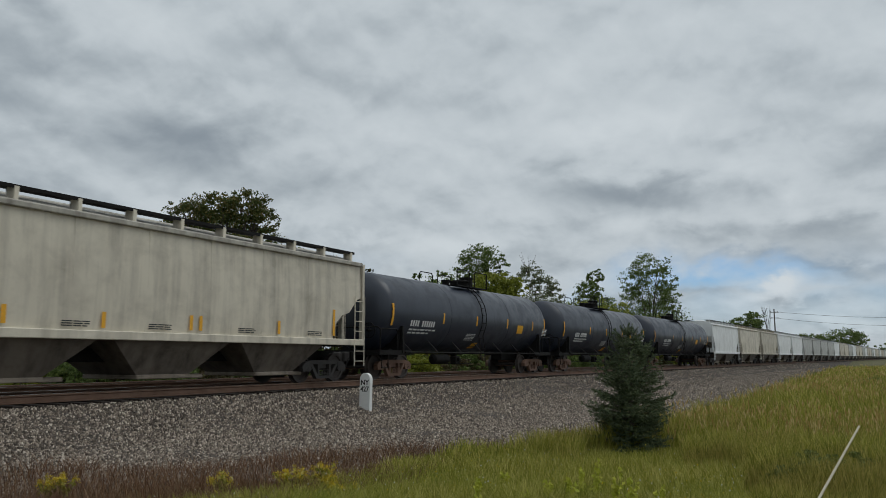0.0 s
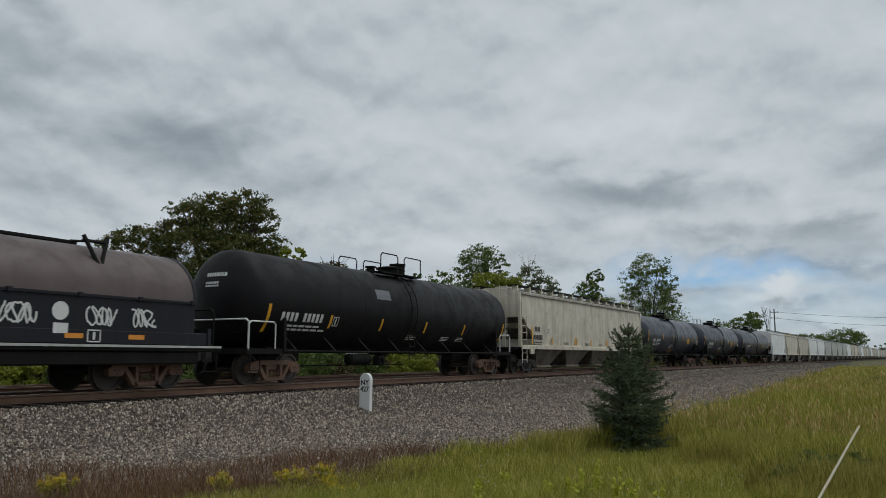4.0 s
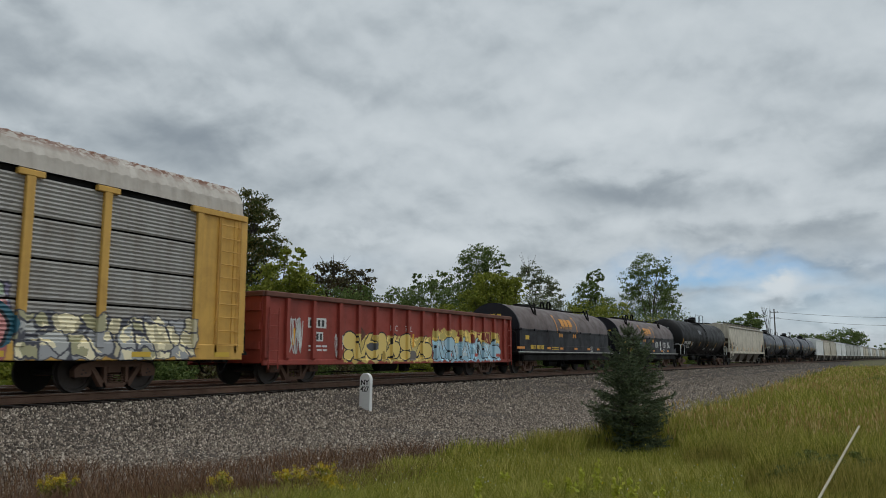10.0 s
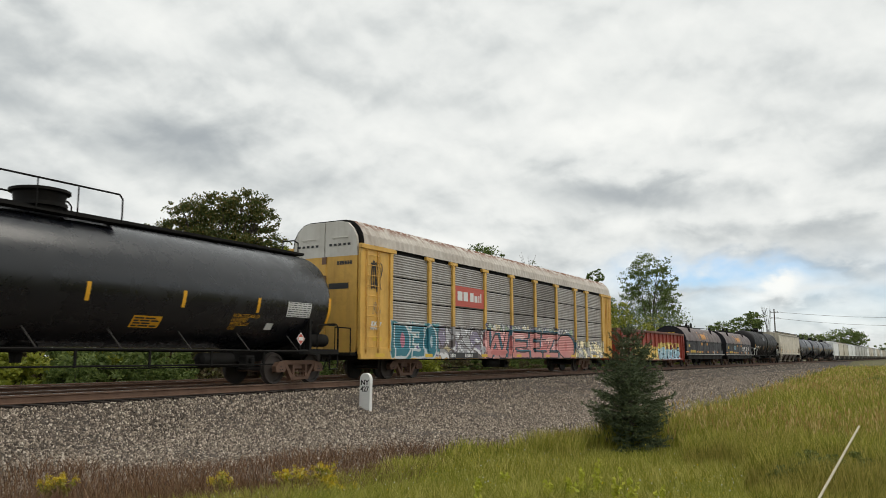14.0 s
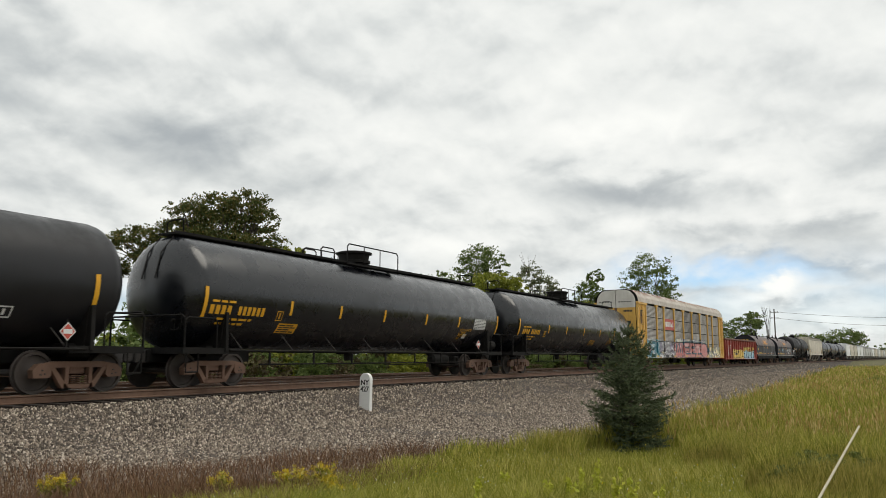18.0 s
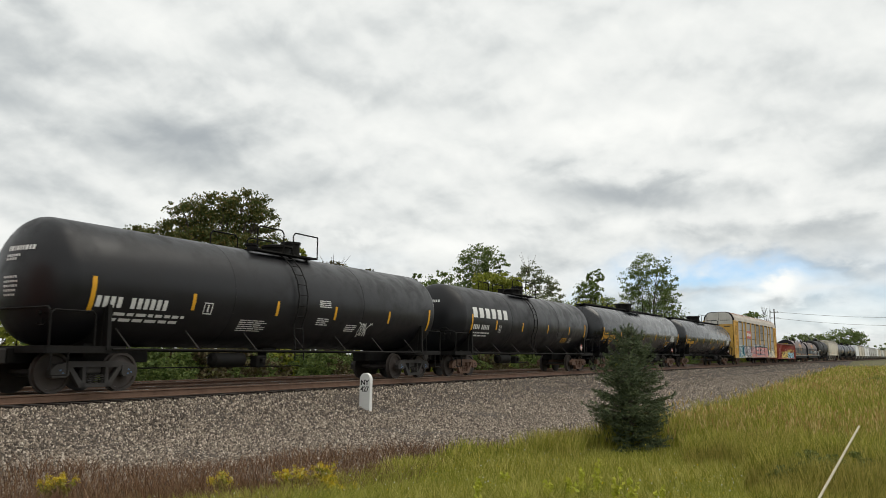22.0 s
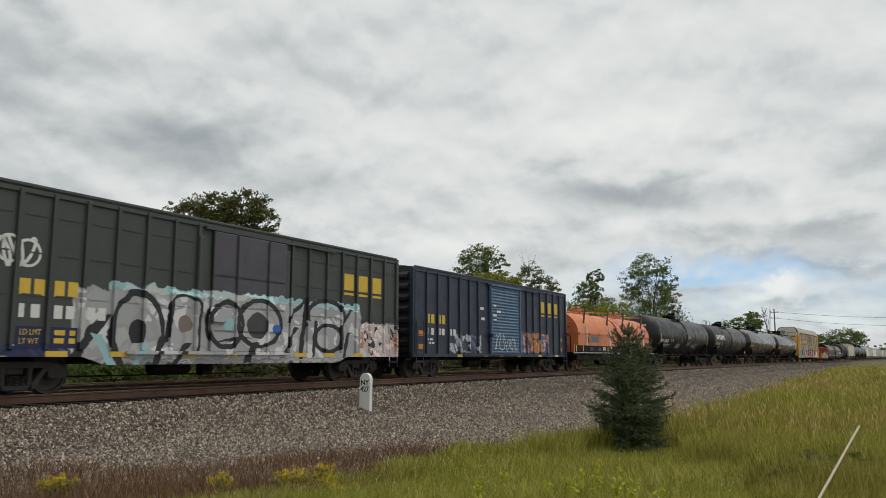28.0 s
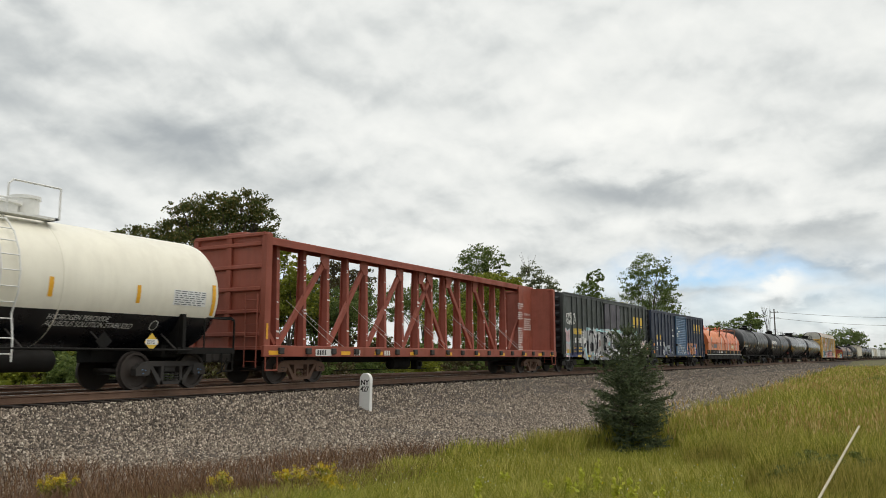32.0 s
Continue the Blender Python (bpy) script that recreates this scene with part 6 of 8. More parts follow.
c, l = place("a", "u2")
CAR["U2"] = tank_car("long glossy black pressure tank car with yellow lettering", c, l, 15.9, 1.52, 2.54, l / 2 - 0.65, BLACK, rail=UNDER, dome="pressure", catwalk=True, ring=False, yellow=(-5.15, -2.65, 0.05, 2.82, 5.55), ladder_x=-0.55, stripe_z=2.24, end_x=8.8)
c, l = place("u2", "u1")
CAR["U1"] = tank_car("long glossy black pressure tank car with yellow lettering", c, l, 15.9, 1.52, 2.54, l / 2 - 0.65, BLACK, rail=UNDER, dome="pressure", catwalk=True, ring=False, yellow=(-5.40, -2.96, -0.39, 2.51, 5.17), ladder_x=-0.55, stripe_z=2.23, end_x=8.8)
c, l = place("u1", "p")
CAR["PR"] = tank_car("faded black tank car with bold white lettering", c, l, 13.9, 1.48, 2.49, 8.15, GREY_BLACK, rail=UNDER, yellow=(-4.6, -1.72, 1.47, 4.52), ladder_x=-0.37, stripe_z=2.23, end_x=6.98)
c, l = place("p", "gb")
CAR["GB"] = tank_car("faded black tank car with white lettering and blue bearing caps", c, l, 13.95, 1.48, 2.53, 8.45, GREY_BLACK, cap=CAP_BLUE, tmat=CAST_DARK, rail=UNDER, yellow=(-4.49, -1.29, 1.5, 4.65), ladder_x=-0.3, stripe_z=2.19, end_x=7.45)
c, l = place("gb", "o")
CAR["OR"] = coil_car("coil car with two peeling orange covers", c, l, 12.15, ORANGE, ORANGE, [(-3.6, 3.42), (3.6, 3.42)], lugs="post", sill_mat=UNDER)
c, l = place("o", "b1")
CAR["B1"] = boxcar("slate-blue boxcar with a blue corrugated door", c, l, 12.3, BOX_BLUE, 4.20, door="slide", door_mat=DOOR_BLUE)
c, l = place("b1", "b2")
CAR["B2"] = boxcar("dark grey-green boxcar covered in silver graffiti", c, l, 12.2, BOX_DARK, 4.31, door="plug", door_mat=DOOR_GREY, drop=True)
c, l = place("b2", "cb")
CAR["CB"] = centrebeam("empty red centre-beam flat car", c, l, 18.1)
CAR["WT"] = tank_car("cream tank car with a black lower half and white rails", GAPS["cb"] - 8.75, 17.5, 12.6, 1.46, 2.42, 7.95, CREAM, cap=CAP_BLUE, tmat=CAST_DARK, rail=UNDER, belly=BLACK, cmat=PIPE_WHITE, yellow=(-5.0, -2.2, 0.2, 2.57, 4.84), ladder_x=1.6, end_x=7.25)

# ---- plants, stones and lineside things ----
ACROSS = Vector((math.sin(YAW), -math.cos(YAW), 0))
ALONG = Vector((math.cos(YAW), math.sin(YAW), 0))


def spot(depth, right, up=0.0):
    """A place so far ahead of the camera, to its right and above its eye."""
    p = Vector(EYE) + ALONG * depth + ACROSS * right
    return Vector((p.x, p.y, EYE[2] + up))


def ground_at(x, y):
    return float(level(np.array([x]), np.array([y]))[0])


def wedge(rs, n, r0, r1, a0, a1):
    """Places on the ground, thinning out with distance."""
    r = np.exp(rs.uniform(math.log(r0), math.log(r1), n))
    a = np.radians(rs.uniform(a0, a1, n))
    return r * np.cos(a), r * np.sin(a), r


def blades(name, rs, x, y, high, wide, lean, material, label, category):
    """Grass blades: each bends over, in three triangles."""
    n = len(x)
    z = level(x, y) + 0.05 * bumps(x, y, 1.1, 3) - 0.03
    a, b = rs.uniform(0, 2 * math.pi, n), rs.uniform(0, 2 * math.pi, n)
    w = wide * rs.uniform(0.6, 1.4, n)
    l = high * lean * rs.uniform(0.2, 1.0, n)
    px, py = np.cos(a) * w / 2, np.sin(a) * w / 2
    lx, ly = np.cos(b) * l, np.sin(b) * l
    v = np.zeros((n, 5, 3))
    v[:, 0] = np.stack([x - px, y - py, z], -1)
    v[:, 1] = np.stack([x + px, y + py, z], -1)
    v[:, 2] = np.stack([x - px * 0.8 + lx * 0.35, y - py * 0.8 + ly * 0.35, z + high * 0.6], -1)
    v[:, 3] = np.stack([x + px * 0.8 + lx * 0.35, y + py * 0.8 + ly * 0.35, z + high * 0.6], -1)
    v[:, 4] = np.stack([x + lx, y + ly, z + high], -1)
    o = np.arange(n)[:, None] * 5
    f = np.concatenate([o + [0, 1, 2], o + [1, 3, 2], o + [2, 3, 4]])
    me = field_mesh(name, v.reshape(-1, 3), f)
    me.materials.append(material)
    return tagged(new(name, me), label, category, kind="stuff")


def leaf_cloud(rs, centre, n, size, flat=0.0):
    """Small leaves about the given places (n, 3): one four-cornered leaf each."""
    m = len(centre)
    u = rs.normal(size=(m, 3))
    u /= np.linalg.norm(u, axis=1)[:, None]
    t = rs.normal(size=(m, 3))
    t[:, 2] *= 1 - flat
    t -= (t * u).sum(1)[:, None] * u
    t /= np.linalg.norm(t, axis=1)[:, None]
    b = np.cross(u, t)
    s = (size * rs.uniform(0.6, 1.35, m))[:, None]
    v = np.stack([centre - t * s * 0.5, centre + b * s * 0.33 + u * s * 0.08, centre + t * s * 0.55, centre - b * s * 0.33 + u * s * 0.08], 1)
    f = np.arange(m * 4).reshape(m, 4)
    return v.reshape(-1, 3), f


def crown_places(rs, lobes, n, fill=0.55):
    """Leaf places in uneven clumps on and within the lobes (centre, radii)."""
    vol = np.array([r[0] * r[1] * r[2] for _, r in lobes]) ** 0.72
    out = []
    for (c, r), k in zip(lobes, np.maximum(1, (n * vol / vol.sum())).astype(int)):
        clumps = max(6, k // 30)
        d = rs.normal(size=(clumps, 3))
        d /= np.linalg.norm(d, axis=1)[:, None]
        q = rs.uniform(fill, 1.08, clumps)[:, None]
        cc = np.array(c) + d * q * np.array(r)
        which = rs.randint(0, clumps, k)
        spread = np.array(r).mean() * 0.12 * rs.uniform(0.5, 1.5, clumps)[which][:, None]
        g = np.clip(rs.normal(size=(k, 3)), -1.7, 1.7) * spread
        g[:, 2] *= 0.6
        out.append(cc[which] + g)
    return np.concatenate(out)


def tree(name, label, depth, right, lobes, leaves, leaf, material, trunk_r=0.2, seed=1, fill=0.5, limbs=9, bare=0, group=""):
    """A tree at a depth: its lobes are (right, up from the eye, radius across, radius up)."""
    rs = np.random.RandomState(seed)
    base = spot(depth, right)
    gz = ground_at(base.x, base.y)
    ob = thing(name, label, "tree" if "tree" in name else "shrub", group, Matrix.Translation((base.x, base.y, gz)))
    made = []
    for a, u, rx, ry in lobes:
        dp = rs.uniform(-0.35, 0.35) * rx
        c = ACROSS * (a - right) + ALONG * dp + Vector((0, 0, u + EYE[2] - gz))
        made.append(((c.x, c.y, c.z), (rx, rx, ry)))
    v, f = leaf_cloud(rs, crown_places(rs, made, leaves, fill), leaves, leaf)
    me = field_mesh("crown", v, f)
    part("crown", me, material, ob)
    g = Geo()
    mid = sum((Vector(c) for c, _ in made), Vector()) / len(made)
    fork = Vector((mid.x * 0.25, mid.y * 0.25, max(mid.z * 0.38, 0.5)))
    g.rod((0, 0, -0.2), fork * 0.55, trunk_r, 9, trunk_r * 0.85)
    g.rod(fork * 0.55, fork, trunk_r * 0.85, 9, trunk_r * 0.7)
    for k in range(limbs):
        c, r = made[k % len(made)]
        e = Vector(c) + Vector((rs.uniform(-0.6, 0.6) * r[0], rs.uniform(-0.6, 0.6) * r[1], rs.uniform(-0.1, 0.8) * r[2]))
        m1 = fork.lerp(e, 0.45) + Vector((rs.uniform(-0.3, 0.3), rs.uniform(-0.3, 0.3), rs.uniform(0.0, 0.5)))
        q = rs.uniform(0.35, 0.6) * trunk_r
        g.rod(fork * rs.uniform(0.75, 1.0), m1, q, 6, q * 0.65)
        g.rod(m1, e, q * 0.65, 5, q * 0.15)
        for j in range(4):
            tip = e.lerp(m1, rs.uniform(0, 0.5)) + Vector(rs.uniform(-0.5, 0.5, 3) * r[0]) * 0.9
            g.rod(m1.lerp(e, rs.uniform(0.2, 0.9)), tip, q * 0.25, 4, q * 0.06)
    for k in range(bare):
        c, r = made[0]
        s = Vector(c)
        e = s + Vector((rs.uniform(-0.7, 0.7) * r[0], rs.uniform(-0.7, 0.7) * r[1], r[2] * rs.uniform(1.0, 1.7)))
        g.rod(s, e, 0.03, 4, 0.01)
    part("trunk", g, BARK, ob)
    return ob


def sight_tree(name, label, depth, base, lobes, *a, **k):
    """A tree at a depth whose lobes are given as bearings and heights."""
    s = depth / 1380.0
    up = lambda y: (441 - y) * s * math.cos(TILT) + depth * math.tan(TILT)
    return tree(name, label, depth, (base - 784) * s, [((x - 784) * s, up(y), rx * s, ry * s) for x, y, rx, ry in lobes], *a, **k)


sight_tree("maple_tree", "broad maple tree with dark green and bronze leaves", 55, 405, [(425, 364, 44, 28), (375, 364, 42, 28), (330, 380, 42, 26), (460, 388, 30, 24), (395, 402, 60, 30), (300, 407, 40, 22), (474, 432, 34, 26), (345, 432, 60, 26), (430, 447, 55, 28), (240, 421, 46, 20), (200, 434, 28, 14), (270, 452, 45, 20), (192, 472, 42, 16), (370, 480, 75, 26), (450, 497, 50, 26), (310, 502, 60, 24), (400, 532, 80, 36)], 62000, 0.165, LEAF_MAPLE, 0.4, 3, 0.55, 30)
sight_tree("undergrowth_tree", "low dark tree under the maple's branches", 49, 330, [(300, 560, 60, 50), (360, 570, 70, 50), (330, 530, 60, 30), (255, 590, 45, 30)], 14000, 0.19, LEAF_GREEN, 0.14, 33, 0.3)
sight_tree("undergrowth_tree", "dark bushy tree beside the maple", 52, 560, [(470, 560, 60, 50), (560, 565, 60, 50), (620, 560, 55, 50), (530, 530, 50, 30)], 14000, 0.19, LEAF_GREEN, 0.14, 34, 0.3)
sight_tree("undergrowth_tree", "yellow-green bushy tree at the open field's edge", 50, 75, [(70, 578, 50, 26), (30, 590, 40, 22), (110, 590, 40, 24)], 7000, 0.17, LEAF_LIGHT, 0.1, 35, 0.3)
sight_tree("small_tree", "small yellow-green tree beside the maple", 50, 515, [(512, 452, 26, 24), (500, 492, 48, 28), (530, 530, 45, 40), (470, 540, 60, 40)], 9000, 0.2, LEAF_LIGHT, 0.12, 4)
sight_tree("small_tree", "low bronze-leaved tree with bare twigs on top", 60, 612, [(590, 492, 38, 24), (632, 500, 30, 26), (600, 540, 70, 45)], 9000, 0.2, LEAF_BROWN, 0.14, 5, bare=14)
sight_tree("small_tree", "thin grey-green tree with an open crown", 74, 752, [(738, 500, 14, 16), (780, 502, 26, 20), (700, 540, 30, 30), (762, 540, 50, 40)], 9000, 0.19, LEAF_GREEN, 0.12, 6)
sight_tree("broadleaf_tree", "rounded green tree with a dense crown", 82, 850, [(848, 458, 34, 26), (838, 480, 34, 26), (888, 472, 15, 20), (850, 520, 55, 36), (860, 565, 70, 50)], 22000, 0.20, LEAF_GREEN, 0.22, 7)
sight_tree("small_tree", "yellow-green bushy tree in front of darker ones", 70, 880, [(872, 502, 40, 20), (908, 510, 26, 18), (866, 528, 52, 24), (800, 570, 50, 28)], 16000, 0.19, LEAF_LIGHT, 0.12, 8)
sight_tree("small_tree", "pale grey-green tree with fine foliage", 88, 940, [(935, 490, 24, 24), (962, 508, 26, 24), (985, 530, 16, 24), (950, 560, 50, 40)], 11000, 0.19, LEAF_GREY, 0.14, 9, bare=6)
sight_tree("broadleaf_tree", "slim green tree beside a taller one", 100, 1046, [(1056, 492, 16, 16), (1040, 520, 26, 20), (1050, 560, 45, 36)], 11000, 0.21, LEAF_GREEN, 0.16, 10)
sight_tree("broadleaf_tree", "tall green tree with an open rounded crown", 106, 1150, [(1150, 474, 36, 20), (1120, 500, 26, 18), (1178, 500, 20, 24), (1150, 525, 44, 26), (1190, 535, 18, 22), (1140, 575, 70, 36)], 21000, 0.21, LEAF_GREEN, 0.22, 11, 0.55)
sight_tree("small_tree", "low yellow-green shrub tree along the line", 92, 1085, [(1030, 560, 40, 20), (1085, 555, 40, 24), (1110, 590, 70, 30)], 6000, 0.24, LEAF_LIGHT, 0.1, 12)
sight_tree("broadleaf_tree", "dark green tree by the utility pole", 150, 1330, [(1335, 566, 20, 16), (1318, 578, 28, 16), (1278, 582, 26, 9), (1300, 605, 50, 18)], 7000, 0.34, LEAF_GREEN, 0.2, 13)
sight_tree("distant_tree", "round dark clump of distant trees", 300, 1490, [(1490, 598, 34, 14), (1516, 602, 16, 10), (1460, 606, 20, 8), (1430, 602, 26, 7), (1400, 600, 20, 6), (1490, 618, 40, 12)], 9000, 0.55, LEAF_GREEN, 0.4, 14)
sight_tree("distant_tree", "low distant trees at the bend", 420, 1560, [(1560, 616, 18, 6), (1600, 618, 30, 6), (1650, 616, 40, 9)], 3000, 0.7, LEAF_GREEN, 0.3, 15)


def hedge():
    """Shrubs in a row beyond the second track, four kinds, copied."""
    rs = np.random.RandomState(21)
    kinds = []
    for k, (mat, label) in enumerate(((LEAF_LIGHT, "bright yellow-green shrub beyond the tracks"), (LEAF_GREEN, "dark green shrub beyond the tracks"), (LEAF_BROWN, "brownish shrub beyond the tracks"), (LEAF_GREEN, "low tangled green shrub beyond the tracks"))):
        lobes = [((rs.uniform(-1.6, 1.6), rs.uniform(-0.8, 0.8), rs.uniform(0.5, 1.6)), (rs.uniform(0.7, 1.3), rs.uniform(0.6, 1.0), rs.uniform(0.5, 0.95))) for _ in range(7)]
        v, f = leaf_cloud(rs, crown_places(rs, lobes, 3600, 0.3), 3600, 0.15)
        me = field_mesh("foliage", v, f)
        me.materials.append(mat)
        g = Geo()
        for c, r in lobes:
            g.rod((c[0] * 0.2, c[1] * 0.2, -0.2), c, 0.035, 5, 0.012)
        st = g.mesh("stems")
        st.materials.append(BARK)
        kinds.append((me, st, label))
    x = -8.0
    while x < 210:
        for row in range(2):
            y = 29.0 + row * 3.2 + rs.uniform(-0.8, 0.8)
            kind = kinds[0] if (x < 22 and rs.rand() < 0.4) else kinds[rs.randint(0, 4)]
            s = rs.uniform(0.85, 1.35) * (1 + 0.35 * row) * (1 + max(x - 60, 0) * 0.004)
            m = Matrix.Translation((x, y + bend(x), ground_at(x, y + bend(x)) - 0.05)) @ Matrix.Rotation(rs.uniform(0, 6.28), 4, "Z") @ Matrix.Scale(s, 4)
            ob = thing("shrub", kind[2], "shrub", "shrubs beyond the tracks", m)
            part("foliage", kind[0], None, ob)
            part("stems", kind[1], None, ob)
        x += rs.uniform(1.7, 2.6) * (1 + max(x - 50, 0) * 0.012)


hedge()


def make_stones():
    """Loose ballast on the bank and round the ties."""
    rs = np.random.RandomState(31)
    x, y, r = wedge(rs, 620000, 10, 160, 1, 66)
    d = across(x, y)
    keep = (y > stone_edge(x) - 0.3 + rs.normal(size=len(x)) * 0.35) & (d < 15.75)
    x, y, r = x[keep][:300000], y[keep][:300000], r[keep][:300000]
    n = len(x)
    z = level(x, y) + rs.uniform(0.0, 0.03, n)
    size = rs.uniform(0.012, 0.029, n) * (1 + 0.008 * r)
    corner = np.array([(1.1, 0, -0.9), (-0.6, 1, -0.9), (-0.6, -1, -0.9), (0.7, 0.25, 0.8), (-0.45, 0.6, 0.8), (-0.3, -0.7, 0.8)], float)
    v = (corner[None] + rs.uniform(-0.35, 0.35, (n, 6, 3))) * size[:, None, None] * rs.uniform(0.6, 1.2, (n, 1, 3))
    a = rs.uniform(0, 6.28, n)[:, None]
    tilt = rs.uniform(-0.7, 0.7, n)[:, None]
    vx, vy, vz = v[..., 0], v[..., 1], v[..., 2]
    vy, vz = vy * np.cos(tilt) - vz * np.sin(tilt), vy * np.sin(tilt) + vz * np.cos(tilt)
    v = np.stack([vx * np.cos(a) - vy * np.sin(a) + x[:, None], vx * np.sin(a) + vy * np.cos(a) + y[:, None], vz + z[:, None]], -1)
    q = np.array([(3, 4, 5), (0, 1, 4), (0, 4, 3), (1, 2, 5), (1, 5, 4), (2, 0, 3), (2, 3, 5)])
    f = (np.arange(n)[:, None, None] * 6 + q[None]).reshape(-1, 3)
    me = field_mesh("ballast_stones", v.reshape(-1, 3), f)
    m, nt, b = shader("ballast_stone", 0.9)
    g = nt.nodes.new("ShaderNodeNewGeometry")
    col = ramp_of(nt, g.outputs["Random Per Island"], [(0.0, (0.040, 0.030, 0.023)), (0.35, (0.13, 0.104, 0.082)), (0.8, (0.32, 0.265, 0.21)), (1.0, (0.56, 0.49, 0.41))])
    nt.links.new(col, b.inputs["Base Color"])
    me.materials.append(m)
    tagged(new("ballast_stones", me), "loose grey and brownish crushed stone", "ballast", kind="stuff")


make_stones()


def seed_heads(rs, x, y, h, r):
    """Spindle-shaped brown heads on the tallest stalks."""
    n = len(x)
    z = level(x, y) + h
    w, l = 0.004 + 0.00055 * r, rs.uniform(0.10, 0.2, n)
    dx, dy = rs.uniform(-0.35, 0.35, n) * l, rs.uniform(-0.35, 0.35, n) * l
    a = rs.uniform(0, 6.28, n)
    px, py = np.cos(a) * w, np.sin(a) * w
    v = np.stack([np.stack([x, y, z - l], -1), np.stack([x + px + dx / 2, y + py + dy / 2, z - l * 0.45], -1), np.stack([x + dx, y + dy, z], -1), np.stack([x - px + dx / 2, y - py + dy / 2, z - l * 0.45], -1)], 1)
    me = field_mesh("seed_heads", v.reshape(-1, 3), np.arange(4 * n).reshape(n, 4))
    me.materials.append(SEED)
    tagged(new("seed_heads", me), "orange-brown seed heads above the tall grass", "grass", kind="stuff")


def make_grass():
    rs = np.random.RandomState(41)
    # tall seeding grass on the open ground
    x, y, r = wedge(rs, 520000, 5.0, 130, -4, 34)
    edge = stone_edge(x) - 0.35 + 0.35 * bumps(x, y, 1.7, 8)
    near = 11.8 + 1.2 * bumps(x, y, 0.9, 9)
    dp = x * ALONG.x + y * ALONG.y
    rt = x * ACROSS.x + y * ACROSS.y
    clear = (np.abs(rt / dp - 0.238) < 0.065) & (dp > 10.0) & (dp < 15.75)
    keep = (y < edge) & ((x > near) | (y < 1.6 + 0.6 * bumps(x, y, 1.3, 10))) & ~clear
    x, y, r = x[keep], y[keep], r[keep]
    rise = np.clip((x - 12) / 10, 0, 1) * 0.25 + 0.55
    rise = rise * np.clip(0.35 + (x - near[keep]) / 3.5 + np.clip((2.2 - y) / 2.0, 0, 0.65), 0.35, 1)
    h = rise * rs.uniform(0.55, 1.25, len(x)) * (0.85 + 0.3 * bumps(x, y, 0.9, 11) + 0.3 * bumps(x, y, 2.6, 27))
    pick = (rs.rand(len(x)) < 0.09) & (x > 16) & (bumps(x, y, 0.7, 19) > -0.15)
    seed_heads(rs, x[pick], y[pick], h[pick] * 1.12, r[pick])
    blades("tall_grass", rs, x, y, h, 0.0042 + 0.0008 * r, 0.45, TALL, "tall yellow-green grass going to seed", "grass")
    # shorter turf in front
    x, y, r = wedge(rs, 330000, 5.5, 24, 8, 64)
    keep = (y < stone_edge(x) - 0.75 - 2.3 * np.clip((12.5 - x) / 4.5, 0, 1) + 0.4 * bumps(x, y, 2.1, 12)) & (rs.rand(len(x)) < 0.9)
    x, y, r = x[keep], y[keep], r[keep]
    h = 0.24 * rs.uniform(0.4, 1.5, len(x)) * (1.0 + 0.35 * bumps(x, y, 1.5, 13))
    blades("short_grass", rs, x, y, h, 0.0038 + 0.0005 * r, 0.7, GRASS, "short green grass with pale stalks", "grass")
    # dead brown weeds along the foot of the ballast
    x, y, r = wedge(rs, 110000, 7, 30, 16, 66)
    off = y - stone_edge(x)
    keep = (off > -1.2 - 3.2 * np.clip((12.5 - x) / 4.5, 0, 1) + 0.6 * bumps(x, y, 1.2, 14)) & (off < 1.5 + 1.1 * bumps(x, y, 1.6, 15) * rs.uniform(0.2, 1.3, len(x))) & (rs.rand(len(x)) < np.clip(1.5 - x * 0.045, 0.1, 1))
    x, y, r = x[keep], y[keep], r[keep]
    h = 0.27 * rs.uniform(0.3, 1.5, len(x)) * (1 + 0.5 * bumps(x, y, 2.4, 18))
    blades("dead_weeds", rs, x, y, h, 0.0030 + 0.0003 * r, 0.95, DRY, "dead reddish-brown weeds along the ballast", "weeds")
    # grass on the far side of the tracks
    x, y, r = wedge(rs, 90000, 26, 260, 3, 66)
    keep = across(x, y) > 24.6
    x, y, r = x[keep], y[keep], r[keep]
    blades("far_grass", rs, x, y, 0.5 * rs.uniform(0.5, 1.5, len(x)), 0.012 + 0.0012 * r, 0.5, LEAF_LIGHT, "rough green grass beyond the tracks", "grass")


make_grass()


